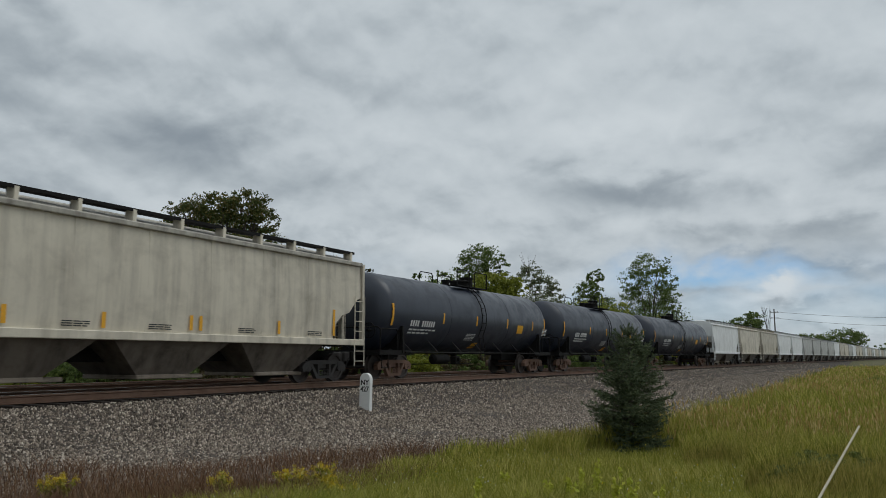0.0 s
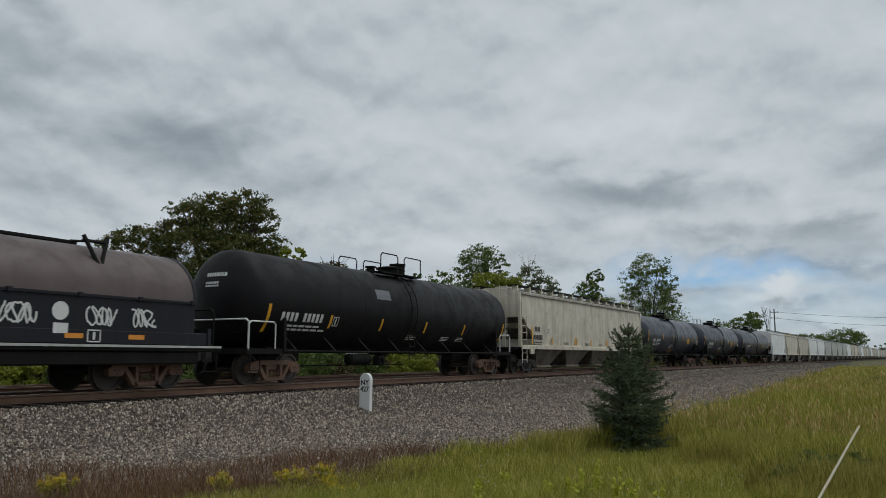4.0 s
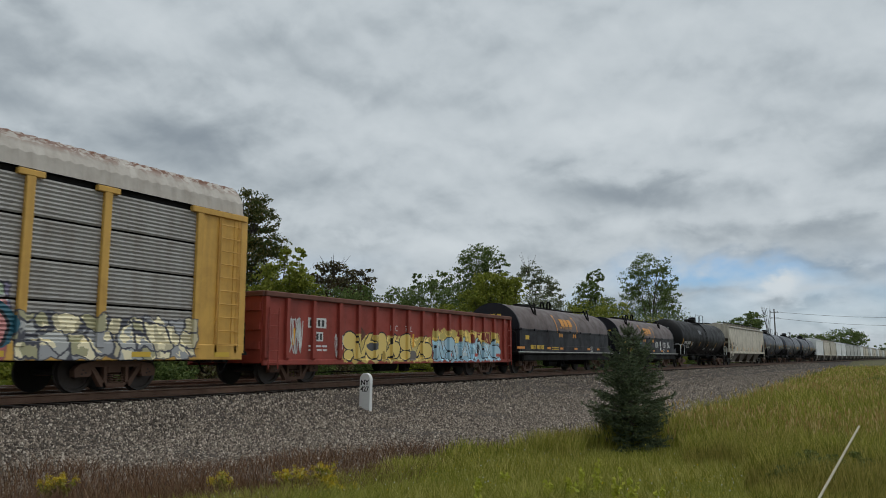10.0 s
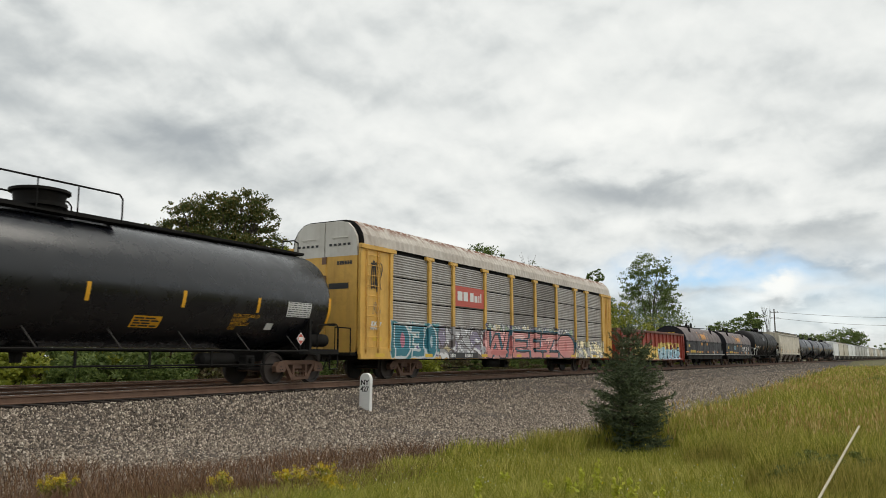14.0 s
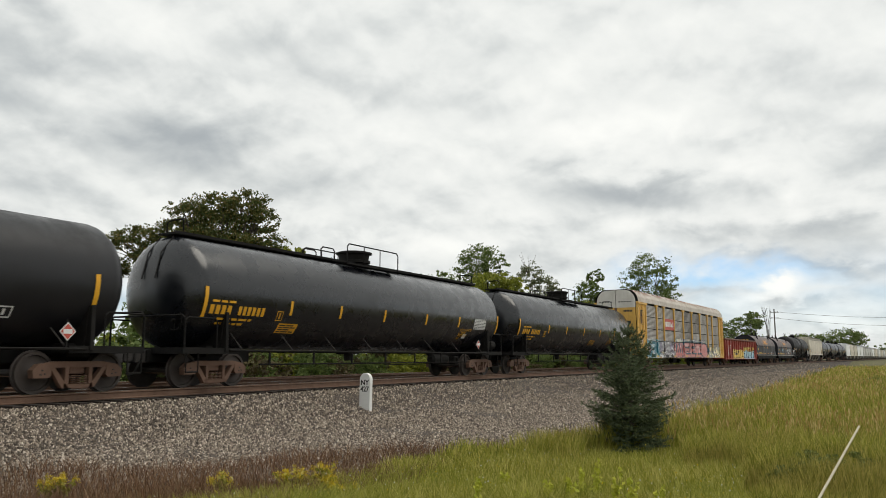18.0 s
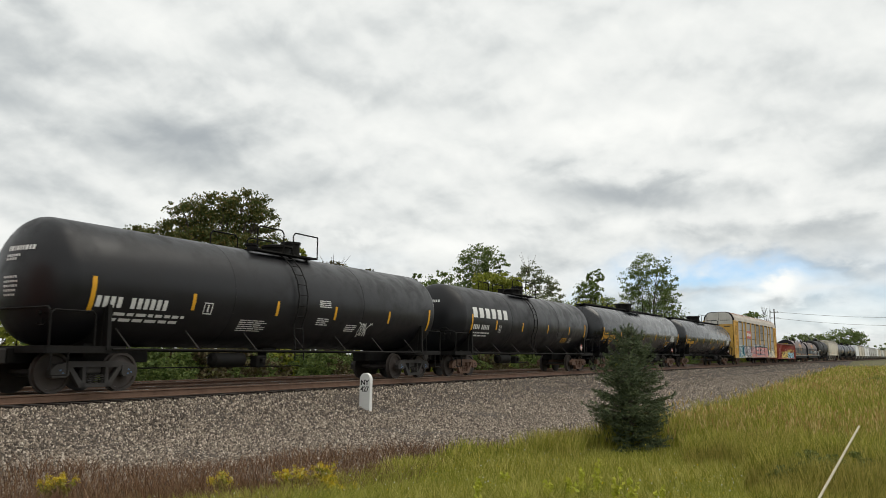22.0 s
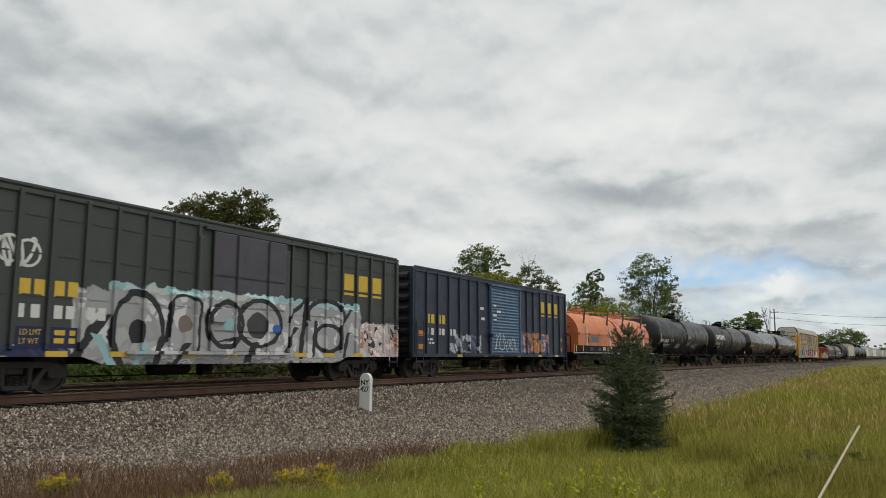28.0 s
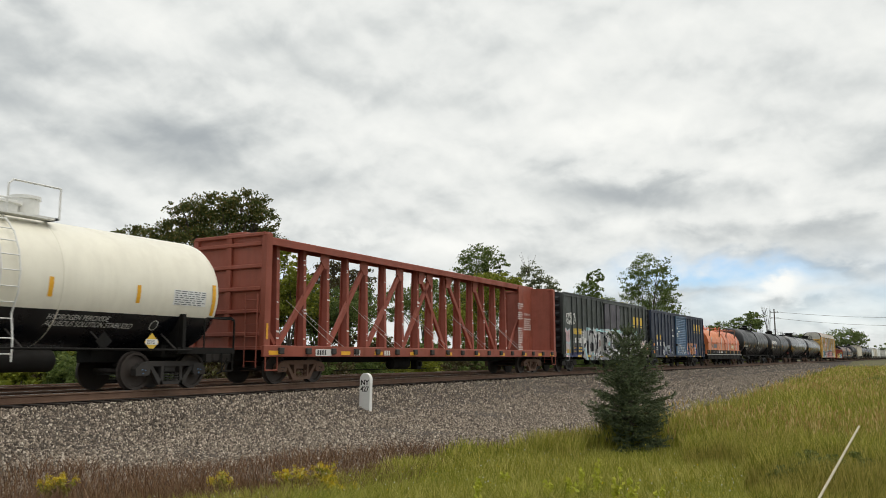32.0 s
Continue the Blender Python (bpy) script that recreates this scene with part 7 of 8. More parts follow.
def make_spruce():
    """A young spruce with tiers of drooping boughs."""
    rs = np.random.RandomState(51)
    x, y = 15.82, 4.28
    ob = thing("spruce_tree", "young dark green spruce standing in the grass", "tree", "", Matrix.Translation((x, y, ground_at(x, y) - 0.03)))
    high = 2.62
    g = Geo().rod((0, 0, 0), (0, 0, 1.4), 0.05, 8, 0.03)
    g.rod((0, 0, 1.4), (0.01, 0, high - 0.05), 0.03, 7, 0.006)
    seg = []
    z = 0.08
    while z < high - 0.12:
        u = z / high
        reach = float(np.interp(z, [0, 0.3, 0.75, 1.2, 1.7, 2.2, 2.6], [0.68, 0.85, 0.92, 0.86, 0.71, 0.42, 0.08])) * (0.9 + 0.1 * math.sin(z * 9))
        n = int(17 - 7 * u)
        for k in range(n):
            a = rs.uniform(0, 6.28)
            l = reach * rs.uniform(0.62, 1.12)
            d = Vector((math.cos(a), math.sin(a), 0))
            rise = -0.10 + 0.75 * u
            p0 = Vector((0, 0, z + rs.uniform(-0.03, 0.03)))
            p1 = p0 + d * l * 0.55 + Vector((0, 0, rise * l * 0.35))
            p2 = p0 + d * l + Vector((0, 0, rise * l * 0.8 + 0.06))
            g.rod(p0, p1, 0.010, 4, 0.006)
            g.rod(p1, p2, 0.006, 4, 0.002)
            seg.append((p0.lerp(p1, 0.3), p1))
            seg.append((p1, p2))
            side = Vector((-d.y, d.x, 0))
            for j in range(int(3 + l * 9)):
                t = rs.uniform(0.25, 0.98)
                q = p0.lerp(p1, t / 0.55) if t < 0.55 else p1.lerp(p2, (t - 0.55) / 0.45)
                s = rs.choice((-1, 1))
                e = q + (d * 0.7 + side * s * 0.8).normalized() * l * (1.05 - t) * 0.55 + Vector((0, 0, rs.uniform(-0.05, 0.07)))
                seg.append((q, e))
        z += 0.085 + 0.05 * u
    for k in range(7):
        a = k * 0.9
        seg.append((Vector((0, 0, high - 0.28)), Vector((math.cos(a) * 0.09, math.sin(a) * 0.09, high - 0.1 + 0.05 * (k % 3)))))
    seg.append((Vector((0, 0, high - 0.35)), Vector((0.01, 0, high + 0.03))))
    part("trunk", g, BARK, ob)
    p = np.array([s[0][:] for s in seg])
    e = np.array([s[1][:] for s in seg])
    length = np.linalg.norm(e - p, axis=1)
    n = 150000
    pick = rs.choice(len(seg), n, p=length / length.sum())
    t = rs.uniform(0, 1, n)[:, None]
    c = p[pick] * (1 - t) + e[pick] * t
    ax = (e - p)[pick]
    ax /= np.linalg.norm(ax, axis=1)[:, None] + 1e-9
    o = rs.normal(size=(n, 3))
    o -= (o * ax).sum(1)[:, None] * ax
    o /= np.linalg.norm(o, axis=1)[:, None]
    tip = c + (o * 0.8 + ax * 0.75) * 0.042 * rs.uniform(0.7, 1.3, n)[:, None]
    w = np.cross(o, ax) * 0.0050
    v = np.stack([c - w, c + w, tip], 1).reshape(-1, 3)
    part("needles", field_mesh("needles", v, np.arange(3 * n).reshape(n, 3)), NEEDLE, ob)


make_spruce()


def make_milepost():
    x, y = 20.3, 13.7
    z0 = ground_at(x, y)
    post = thing("milepost", "white concrete milepost with black lettering on the ballast", "milepost", "", Matrix.Translation((x, y, z0)) @ pose(0, 0, 0, 0, 1.0, 0))
    w, top = 0.19, 1.10
    arc = [(-w, -0.5), (w, -0.5), (w, top - w)] + [(w * math.cos(a), top - w + w * math.sin(a)) for a in np.linspace(0.2, math.pi - 0.2, 9)] + [(-w, top - w)]
    me = Geo().prism(arc, -0.075, 0.075).mesh("slab")
    b = bmesh.new()
    b.from_mesh(me)
    bmesh.ops.bevel(b, geom=[e for e in b.edges if e.calc_length() > 0.02], offset=0.008, segments=1, affect="EDGES")
    b.to_mesh(me)
    b.free()
    part("slab", me, CONCRETE, post)
    for text, z, size, sq in (("NY", top - 0.36, 0.155, 1.0), ("427", top - 0.56, 0.155, 0.92)):
        cu = bpy.data.curves.new("text", "FONT")
        cu.body, cu.size, cu.align_x, cu.offset = text, size * 1.4, "CENTER", 0.006
        tmp = new("text", cu)
        tm = bpy.data.meshes.new_from_object(tmp)
        bpy.data.objects.remove(tmp)
        bpy.data.curves.remove(cu)
        tm.materials.clear()
        for v in tm.vertices:
            v.co = Vector((-0.078, -v.co.x * sq, z + v.co.y))
        part("lettering", tm, LETTER_BLACK, post, "black painted letters" if text == "NY" else "black painted numbers")


make_milepost()


def make_stick():
    top, foot = spot(7.6, (1519 - 784) * 7.45 / 1380), spot(6.4, (1339 - 784) * 6.09 / 1380)
    top.z = EYE[2] + 7.6 * (math.tan(TILT) - (745 - 441) / 1380 * 1.02)
    foot.z = ground_at(foot.x, foot.y) - 0.1
    ob = thing("pole", "pale weathered wooden pole leaning in the grass", "pole", "", Matrix.Translation(foot))
    d = top - foot
    part("shaft", Geo().rod((0, 0, 0), d * 0.5, 0.013, 9, 0.012).rod(d * 0.5, d, 0.012, 9, 0.010), STICK, ob, smooth=True)


make_stick()


def utility_pole(depth, px, high, label):
    p = spot(depth, (px - 784) * depth / 1380)
    gz = ground_at(p.x, p.y)
    ob = thing("utility_pole", label, "utility pole", "utility poles", Matrix.Translation((p.x, p.y, gz)))
    part("shaft", Geo().rod((0, 0, -0.3), (0, 0, high), 0.17, 8, 0.11), UTILITY, ob)
    for z in (high - 0.7, high - 1.9):
        part("crossarm", Geo().box(-0.9, 0.9, -0.06, 0.06, z - 0.06, z + 0.06).mesh("crossarm"), UTILITY, ob, at=Matrix.Rotation(radians(-61), 4, "Z"))
    for s in (-0.75, 0.0, 0.75):
        part("insulator", Geo().lathe([(high - 0.64, 0.05), (high - 0.5, 0.06), (high - 0.46, 0.02)], 8, (0, 0, 0), "z").mesh("insulator"), UTILITY, ob, at=Matrix.Translation((s * 0.48, -s * 0.87, 0)))
    return Vector((p.x, p.y, gz + high - 0.6))


TOP_A = utility_pole(165, 1369, 11.6, "wooden utility pole with two crossarms")
TOP_B = utility_pole(150, 1800, 10.5, "wooden utility pole carrying the wires on")
for drop, sag in ((0.0, 1.0), (1.3, 1.3)):
    ob = thing("overhead_wire", "thin dark overhead wire between utility poles", "wire", "overhead wires", Matrix.Translation(TOP_A))
    pts = []
    for k in range(15):
        t = k / 14
        q = (TOP_B - TOP_A) * t
        pts.append((q.x, q.y, q.z - drop - 4 * sag * t * (1 - t)))
    part("conductor", Geo().tube(pts, 0.035, 4), UTILITY, ob)
ob = sight_tree("dead_tree", "bare dead tree by the utility pole", 158, 1358, [(1352, 560, 8, 10), (1360, 555, 6, 12)], 40, 0.1, LEAF_BROWN, 0.12, 61, 0.5, 10, bare=16)


def goldenrod(depth, px, high, seed):
    rs = np.random.RandomState(seed)
    p = spot(depth, (px - 784) * depth / 1380)
    ob = thing("goldenrod", "goldenrod in yellow flower among the weeds", "wildflower", "goldenrod plants", Matrix.Translation((p.x, p.y, ground_at(p.x, p.y))))
    g, fl, lv = Geo(), [], []
    for k in range(7):
        a, l = rs.uniform(0, 6.28), rs.uniform(0.03, 0.16)
        tip = Vector((math.cos(a) * l * 1.3, math.sin(a) * l * 1.3, high * rs.uniform(0.75, 1.05)))
        g.rod((math.cos(a) * 0.03, math.sin(a) * 0.03, 0), tip, 0.004, 4, 0.002)
        for j in range(70):
            t = rs.uniform(0.0, 0.16)
            fl.append(np.array(tip) + rs.normal(size=3) * (0.018 + 0.02 * t / 0.16) - [0, 0, t * high * 0.9])
        for j in range(24):
            t = rs.uniform(0.25, 0.9)
            lv.append(np.array(tip) * t + rs.normal(size=3) * 0.02)
    part("stems", g, GRASS, ob)
    v, f = leaf_cloud(rs, np.array(fl), 1, 0.018)
    part("flowers", field_mesh("flowers", v, f), GOLDENROD, ob)
    v, f = leaf_cloud(rs, np.array(lv), 1, 0.06)
    part("leaves", field_mesh("leaves", v, f), GRASS, ob)


for k, (dp, px, hh) in enumerate(((11.6, 105, 0.42), (11.7, 135, 0.42), (12.0, 408, 0.40), (12.3, 515, 0.42), (12.4, 540, 0.42), (11.9, 590, 0.36), (11.6, 615, 0.30), (12.6, 582, 0.46))):
    goldenrod(dp - 0.7, px, hh * 0.85, 70 + k)


def herb(depth, px, high, seed):
    """A leafy weed with an upright stalk."""
    rs = np.random.RandomState(seed)
    p = spot(depth, (px - 784) * depth * 0.965 / 1380)
    ob = thing("weed_plant", "upright yellow-green leafy weed in the short grass", "weed", "leafy weeds in the grass", Matrix.Translation((p.x, p.y, ground_at(p.x, p.y))))
    g, lv = Geo(), []
    for k in range(3):
        a = rs.uniform(0, 6.28)
        tip = Vector((math.cos(a) * 0.05, math.sin(a) * 0.05, high * rs.uniform(0.7, 1.0)))
        g.rod((0, 0, 0), tip, 0.004, 4, 0.002)
        for j in range(34):
            t = rs.uniform(0.3, 1.0)
            lv.append(np.array(tip) * t + rs.normal(size=3) * 0.035 * (1.25 - t))
    part("stems", g, HERB, ob)
    v, f = leaf_cloud(rs, np.array(lv), 1, 0.055)
    part("leaves", field_mesh("leaves", v, f), HERB, ob)


for k, (dp, px, hh) in enumerate(((9.6, 1094, 0.42), (9.4, 1122, 0.42), (10.6, 1056, 0.45), (10.9, 1028, 0.34), (9.8, 842, 0.38), (11.4, 895, 0.28), (10.0, 1012, 0.30), (9.3, 1168, 0.30), (10.5, 970, 0.24), (10.2, 930, 0.2))):
    herb(dp, px, hh * 1.4, 90 + k)


def low_shrub(depth, px, wide, high, seed):
    """A dark leafy clump among the grass."""
    rs = np.random.RandomState(seed)
    p = spot(depth, (px - 784) * depth * 0.965 / 1380)
    ob = thing("low_shrub", "low dark green shrub among the tall grass", "shrub", "low shrubs in the grass", Matrix.Translation((p.x, p.y, ground_at(p.x, p.y))))
    lobes = [((rs.uniform(-0.6, 0.6) * wide, rs.uniform(-0.5, 0.5) * wide, high * rs.uniform(0.45, 0.75)), (wide * 0.4, wide * 0.4, high * 0.32)) for _ in range(6)]
    v, f = leaf_cloud(rs, crown_places(rs, lobes, 2600, 0.2), 1, 0.05)
    part("leaves", field_mesh("leaves", v, f), LEAF_SHRUB, ob)
    g = Geo()
    for c, r in lobes:
        g.rod((c[0] * 0.3, c[1] * 0.3, -0.05), c, 0.008, 5, 0.003)
    part("stems", g, BARK, ob)


for k, (dp, px, w, h) in enumerate(((11.6, 1445, 0.6, 0.5), (11.2, 1400, 0.42, 0.42), (11.4, 1500, 0.45, 0.45), (38.0, 1552, 1.3, 0.9))):
    low_shrub(dp, px, w, h, 110 + k)


def flower_specks():
    """Scattered small pale and yellow blossoms in the turf."""
    rs = np.random.RandomState(121)
    x, y, r = wedge(rs, 1900, 7, 15, 8, 50)
    keep = (y < stone_edge(x) - 0.9 - 2.0 * np.clip((12.5 - x) / 4.5, 0, 1)) & (bumps(x, y, 1.8, 16) > -0.1)
    x, y, r = x[keep], y[keep], r[keep]
    c = np.stack([x, y, level(x, y) + rs.uniform(0.16, 0.36, len(x))], -1)
    for name, mat, sel, label in (("white_flowers", PETAL, slice(0, None, 2), "tiny white flowers scattered in the turf"), ("yellow_flowers", GOLDENROD, slice(1, None, 2), "tiny yellow flowers scattered in the turf")):
        v, f = leaf_cloud(rs, c[sel], 1, 0.022)
        me = field_mesh(name, v, f)
        me.materials.append(mat)
        tagged(new(name, me), label, "flowers", kind="stuff")


flower_specks()

# ---- markings; each car's are set out from its own datum, off the middle of the car ----
BARE = {key: set(pair[0].children) for key, pair in CAR.items()}
DATUM = dict(t3=-0.15, H4=-0.35, T5=-1.03, C6=-0.85, C7=-0.72, GO=-0.3, U2=-1.1, U1=-1.36, PR=-1.44, GB=-1.37, OR=-0.55, B1=-0.07)
# ---- lettering, tape, placards and tags on the cars ----
def diamond(car, name, x, z, r, mat, skin, label="", proud=0.01):
    g = Geo()
    pts = [(x - r, z), (x, z - r), (x + r, z), (x, z + r)]
    return part(name, g.add([(a, skin(b) - proud, b) for a, b in pts], [(0, 1, 2, 3)]), mat, car, label)


def disc(car, name, x, z, r, mat, skin, proud=0.01):
    n = 18
    pts = [(x + r * math.cos(6.2832 * i / n), z + r * math.sin(6.2832 * i / n)) for i in range(n)]
    return part(name, Geo().add([(a, skin(b) - proud, b) for a, b in pts], [tuple(range(n))]), mat, car)


def frame_mark(car, name, x0, x1, z0, z1, t, mat, skin):
    """A printed frame with a bar inside."""
    return decal(car, name, [(x0, x1, z0, z0 + t), (x0, x1, z1 - t, z1), (x0, x0 + t, z0, z1), (x1 - t, x1, z0, z1), ((x0 + x1) / 2 - t, (x0 + x1) / 2 + t, z0 + 2 * t, z1 - 2 * t)], mat, skin)


def table(car, x0, x1, z0, z1, skin, mat=LETTER_WHITE, ink=LETTER_BLACK):
    """A test-record table: a pale sheet ruled with dark bars."""
    decal(car, "record_table", [(x0, x1, z0, z1)], mat, skin)
    rows, n = [], 7
    for k in range(n):
        z = z0 + (z1 - z0) * (k + 0.3) / n
        x = x0 + 0.04
        r = random.Random(k)
        while x < x1 - 0.1:
            w = r.uniform(0.06, 0.2)
            rows.append((x, min(x + w, x1 - 0.04), z, z + (z1 - z0) * 0.4 / n))
            x += w + 0.05
    decal(car, "record_lines", rows, ink, skin, proud=0.010)


def scrawl(car, x0, x1, z0, z1, mat, skin, seed, wide=0.035, loops=5, name="graffiti_tag", proud=0.012):
    """A sprayed tag: one wandering line with loops."""
    r = random.Random(seed)
    g = Geo()
    steps = loops * 14
    pts = []
    for i in range(steps + 1):
        t = i / steps
        a = t * loops * 2 * math.pi
        pts.append((x0 + (x1 - x0) * (t * 0.8 + 0.1 + 0.11 * math.sin(a * 1.0 + seed)), (z0 + z1) / 2 + (z1 - z0) * 0.45 * math.sin(a * (0.9 + 0.15 * math.sin(seed + t * 5)) + 1.3) * (0.75 + 0.25 * r.random())))
    v, f = [], []
    for i, (x, z) in enumerate(pts):
        q, p = pts[min(i + 1, steps)], pts[max(i - 1, 0)]
        d = Vector((q[0] - p[0], q[1] - p[1]))
        d = d.normalized() if d.length else Vector((1, 0))
        for s in (-1, 1):
            zz = z + d.x * s * wide / 2
            v.append((x - d.y * s * wide / 2, skin(zz) - proud, zz))
        if i:
            f.append((2 * i - 2, 2 * i, 2 * i + 1, 2 * i - 1))
    return part(name, g.add(v, f), mat, car)


def tank_marks():
    for key in ("t1", "t2", "t3"):
        car, sk = CAR[key]
        decal(car, "reporting_mark", marks(-5.7, 1.95, "xxxx xxxxxx", 0.22, 0.22), LETTER_WHITE, sk)
        decal(car, "small_print", bar_rows(-5.7, 1.86, 2, 2.0, 0.06, 0.06, 3), LETTER_WHITE, sk)
        decal(car, "yellow_panel", [(3.9, 4.55, 1.92, 2.3)], YELLOW, sk)
        decal(car, "small_print", bar_rows(-1.0, 1.78, 5, 0.8, 0.03, 0.03, 4), LETTER_WHITE, sk)
        decal(car, "small_print", bar_rows(7.0, 2.2, 5, 0.6, 0.04, 0.03, 5), LETTER_WHITE, sk)
        decal(car, "yellow_patch", [(0.05, 0.55, 1.18, 1.42)], YELLOW, sk)
    car, sk = CAR["T5"]
    decal(car, "reporting_mark", marks(-6.3, 1.86, "xxxx xxxxx", 0.26, 0.25), LETTER_WHITE, sk)
    decal(car, "small_print", bar_rows(-6.0, 1.76, 2, 2.0, 0.06, 0.05, 6), LETTER_WHITE, sk)
    frame_mark(car, "plate_mark", -3.8, -3.52, 1.78, 2.08, 0.025, LETTER_WHITE, sk)
    decal(car, "grey_patch", [(-1.4, -0.5, 2.8, 3.15)], PANEL_GREY, sk)
    for x, s in ((1.0, 7), (3.6, 8), (4.9, 9)):
        decal(car, "small_print", bar_rows(x, 1.6, 3, 0.7, 0.03, 0.03, s), LETTER_WHITE, sk)
    for key, sq, extra in (("U1", -4.4, True), ("U2", 2.55, False)):
        car, sk = CAR[key]
        decal(car, "reporting_mark", marks(-7.25, 1.93, "xxxx", 0.24, 0.18, 0.75) + marks(-6.2, 1.93, "xxxxxx", 0.24, 0.22), YELLOW, sk)
        decal(car, "small_print", bar_rows(-7.2, 2.3, 1, 0.9, 0.06, 0.05, 11), YELLOW, sk)
        decal(car, "small_print", bar_rows(-6.9, 1.84, 2, 1.3, 0.06, 0.06, 12), YELLOW, sk)
        frame_mark(car, "plate_mark", -4.62, -4.36, 1.84, 2.12, 0.025, YELLOW, sk)
        decal(car, "yellow_panel", [(sq, sq + 0.86, 1.5, 1.78)], YELLOW, sk)
        decal(car, "panel_print", bar_rows(sq + 0.05, 1.74, 4, 0.75, 0.035, 0.025, 13), LETTER_BLACK, sk, proud=0.01)
        lettering(car, "lettering", "NON ODORIZED\nLIQUEFIED\nPETROLEUM\nGAS", 5.75 if not extra else 6.75, 1.88, 0.095, YELLOW, sk, "yellow stencilled words", slant=0.15, lead=0.85)
        table(car, 7.9, 9.0, 1.98, 2.42, sk)
        decal(car, "small_label", [(7.2, 7.5, 1.58, 1.76)], LETTER_WHITE, sk)
    for key, x0, mat in (("PR", -5.4, LETTER_WHITE), ("GB", -6.0, LETTER_WHITE)):
        car, sk = CAR[key]
        if key == "PR":
            decal(car, "emblem_block", marks(-5.44, 2.5, "xxxxxx", 0.44, 0.24, 1.1), LETTER_WHITE, sk, "bold white letter blocks")
            decal(car, "reporting_mark", marks(-5.38, 2.0, "xxxx", 0.2, 0.25) + marks(-4.6, 2.0, "xxxxx", 0.2, 0.25), LETTER_WHITE, sk)
            decal(car, "small_print", bar_rows(-5.5, 1.88, 2, 1.9, 0.06, 0.06, 15), LETTER_WHITE, sk)
            frame_mark(car, "plate_mark", -2.9, -2.64, 1.92, 2.22, 0.025, LETTER_WHITE, sk)
            scrawl(car, 4.2, 5.0, 1.75, 2.15, PANEL_GREY, sk, 3, 0.025, 4)
            decal(car, "yellow_panel", [(5.15, 5.85, 1.6, 1.82)], YELLOW, sk)
            decal(car, "panel_print", bar_rows(5.2, 1.78, 3, 0.6, 0.04, 0.025, 16), LETTER_BLACK, sk, proud=0.01)
            frame_mark(car, "label_frame", 6.25, 6.6, 1.58, 1.82, 0.03, LETTER_WHITE, sk)
            table(car, 7.2, 8.1, 1.95, 2.3, lambda z: sk(z) * 0.99)
        else:
            decal(car, "reporting_mark", marks(-5.96, 1.92, "xxxx xxxxxx", 0.25, 0.22), LETTER_WHITE, sk)
            decal(car, "small_print", bar_rows(-5.4, 1.82, 2, 2.1, 0.07, 0.06, 17), LETTER_WHITE, sk)
            frame_mark(car, "plate_mark", -2.75, -2.45, 1.9, 2.2, 0.028, LETTER_WHITE, sk)
            decal(car, "small_print", bar_rows(-1.3, 1.82, 6, 1.1, 0.025, 0.03, 18), LETTER_WHITE, sk)
            for x, z, s in ((2.0, 2.0, 19), (3.6, 1.85, 20), (2.0, 2.55, 21)):
                decal(car, "small_print", bar_rows(x, z, 4, 0.6, 0.03, 0.03, s), LETTER_WHITE, sk)
            scrawl(car, 4.3, 5.15, 1.45, 2.0, LETTER_WHITE, sk, 5, 0.03, 5)
            table(car, 7.0, 7.8, 1.95, 2.35, lambda z: sk(z) * 0.99, PANEL_GREY, LETTER_WHITE)
    # placards by the platforms
    for key, x, mat, num in (("U2", 8.55, SIGN_RED, "1075"), ("U1", 8.3, SIGN_RED, "1075"), ("PR", 7.75, SIGN_RED, "1203")):
        car, sk = CAR[key]
        flat = lambda z: -1.47
        part("placard_bracket", Geo().box(x - 0.02, x + 0.02, -1.46, -1.42, 1.0, 1.6), UNDER, car)
        diamond(car, "placard", x, 1.34, 0.2, LETTER_WHITE, flat, "white-edged hazard placard", 0.004)
        diamond(car, "placard_face", x, 1.34, 0.17, mat, flat, "red hazard placard", 0.008)
        decal(car, "placard_number", [(x - 0.11, x + 0.11, 1.29, 1.39)], LETTER_WHITE, flat, proud=0.011)
    # the cream tank car
    car, sk = CAR["WT"]
    lettering(car, "lettering", "HYDROGEN PEROXIDE\nAQUEOUS SOLUTION STABILIZED", 2.66, 1.60, 0.115, LETTER_WHITE, sk, "white stencilled words", slant=0.2, lead=0.85, squeeze=0.92, proud=0.014)
    table(car, 5.9, 6.98, 2.08, 2.46, sk, HOP_WHITE, PANEL_GREY)
    flat = lambda z: -1.44
    part("placard_bracket", Geo().box(5.27, 5.31, -1.43, -1.40, 0.9, 1.4), UNDER, car)
    diamond(car, "placard", 5.29, 1.15, 0.22, LETTER_YELLOW, flat, "yellow hazard placard")
    decal(car, "placard_band", [(5.11, 5.47, 1.09, 1.22)], LETTER_WHITE, flat, proud=0.013)
    lettering(car, "placard_number", "2015", 5.14, 1.11, 0.09, LETTER_BLACK, flat, proud=0.016, squeeze=0.95)
    diamond(car, "blank_placard", 3.95, 1.15, 0.22, UNDER, flat)
    disc(car, "emblem_ring", 5.55, 1.56, 0.12, LETTER_WHITE, sk, 0.012)
    disc(car, "emblem_disc", 5.55, 1.56, 0.10, LETTER_BLACK, sk, 0.016)
    part("air_reservoir", Geo().lathe([(1.2, 0.12), (1.3, 0.24), (2.9, 0.24), (3.0, 0.12)], 16, (0, -1.05, 0.72)), UNDER, car, smooth=True)


tank_marks()


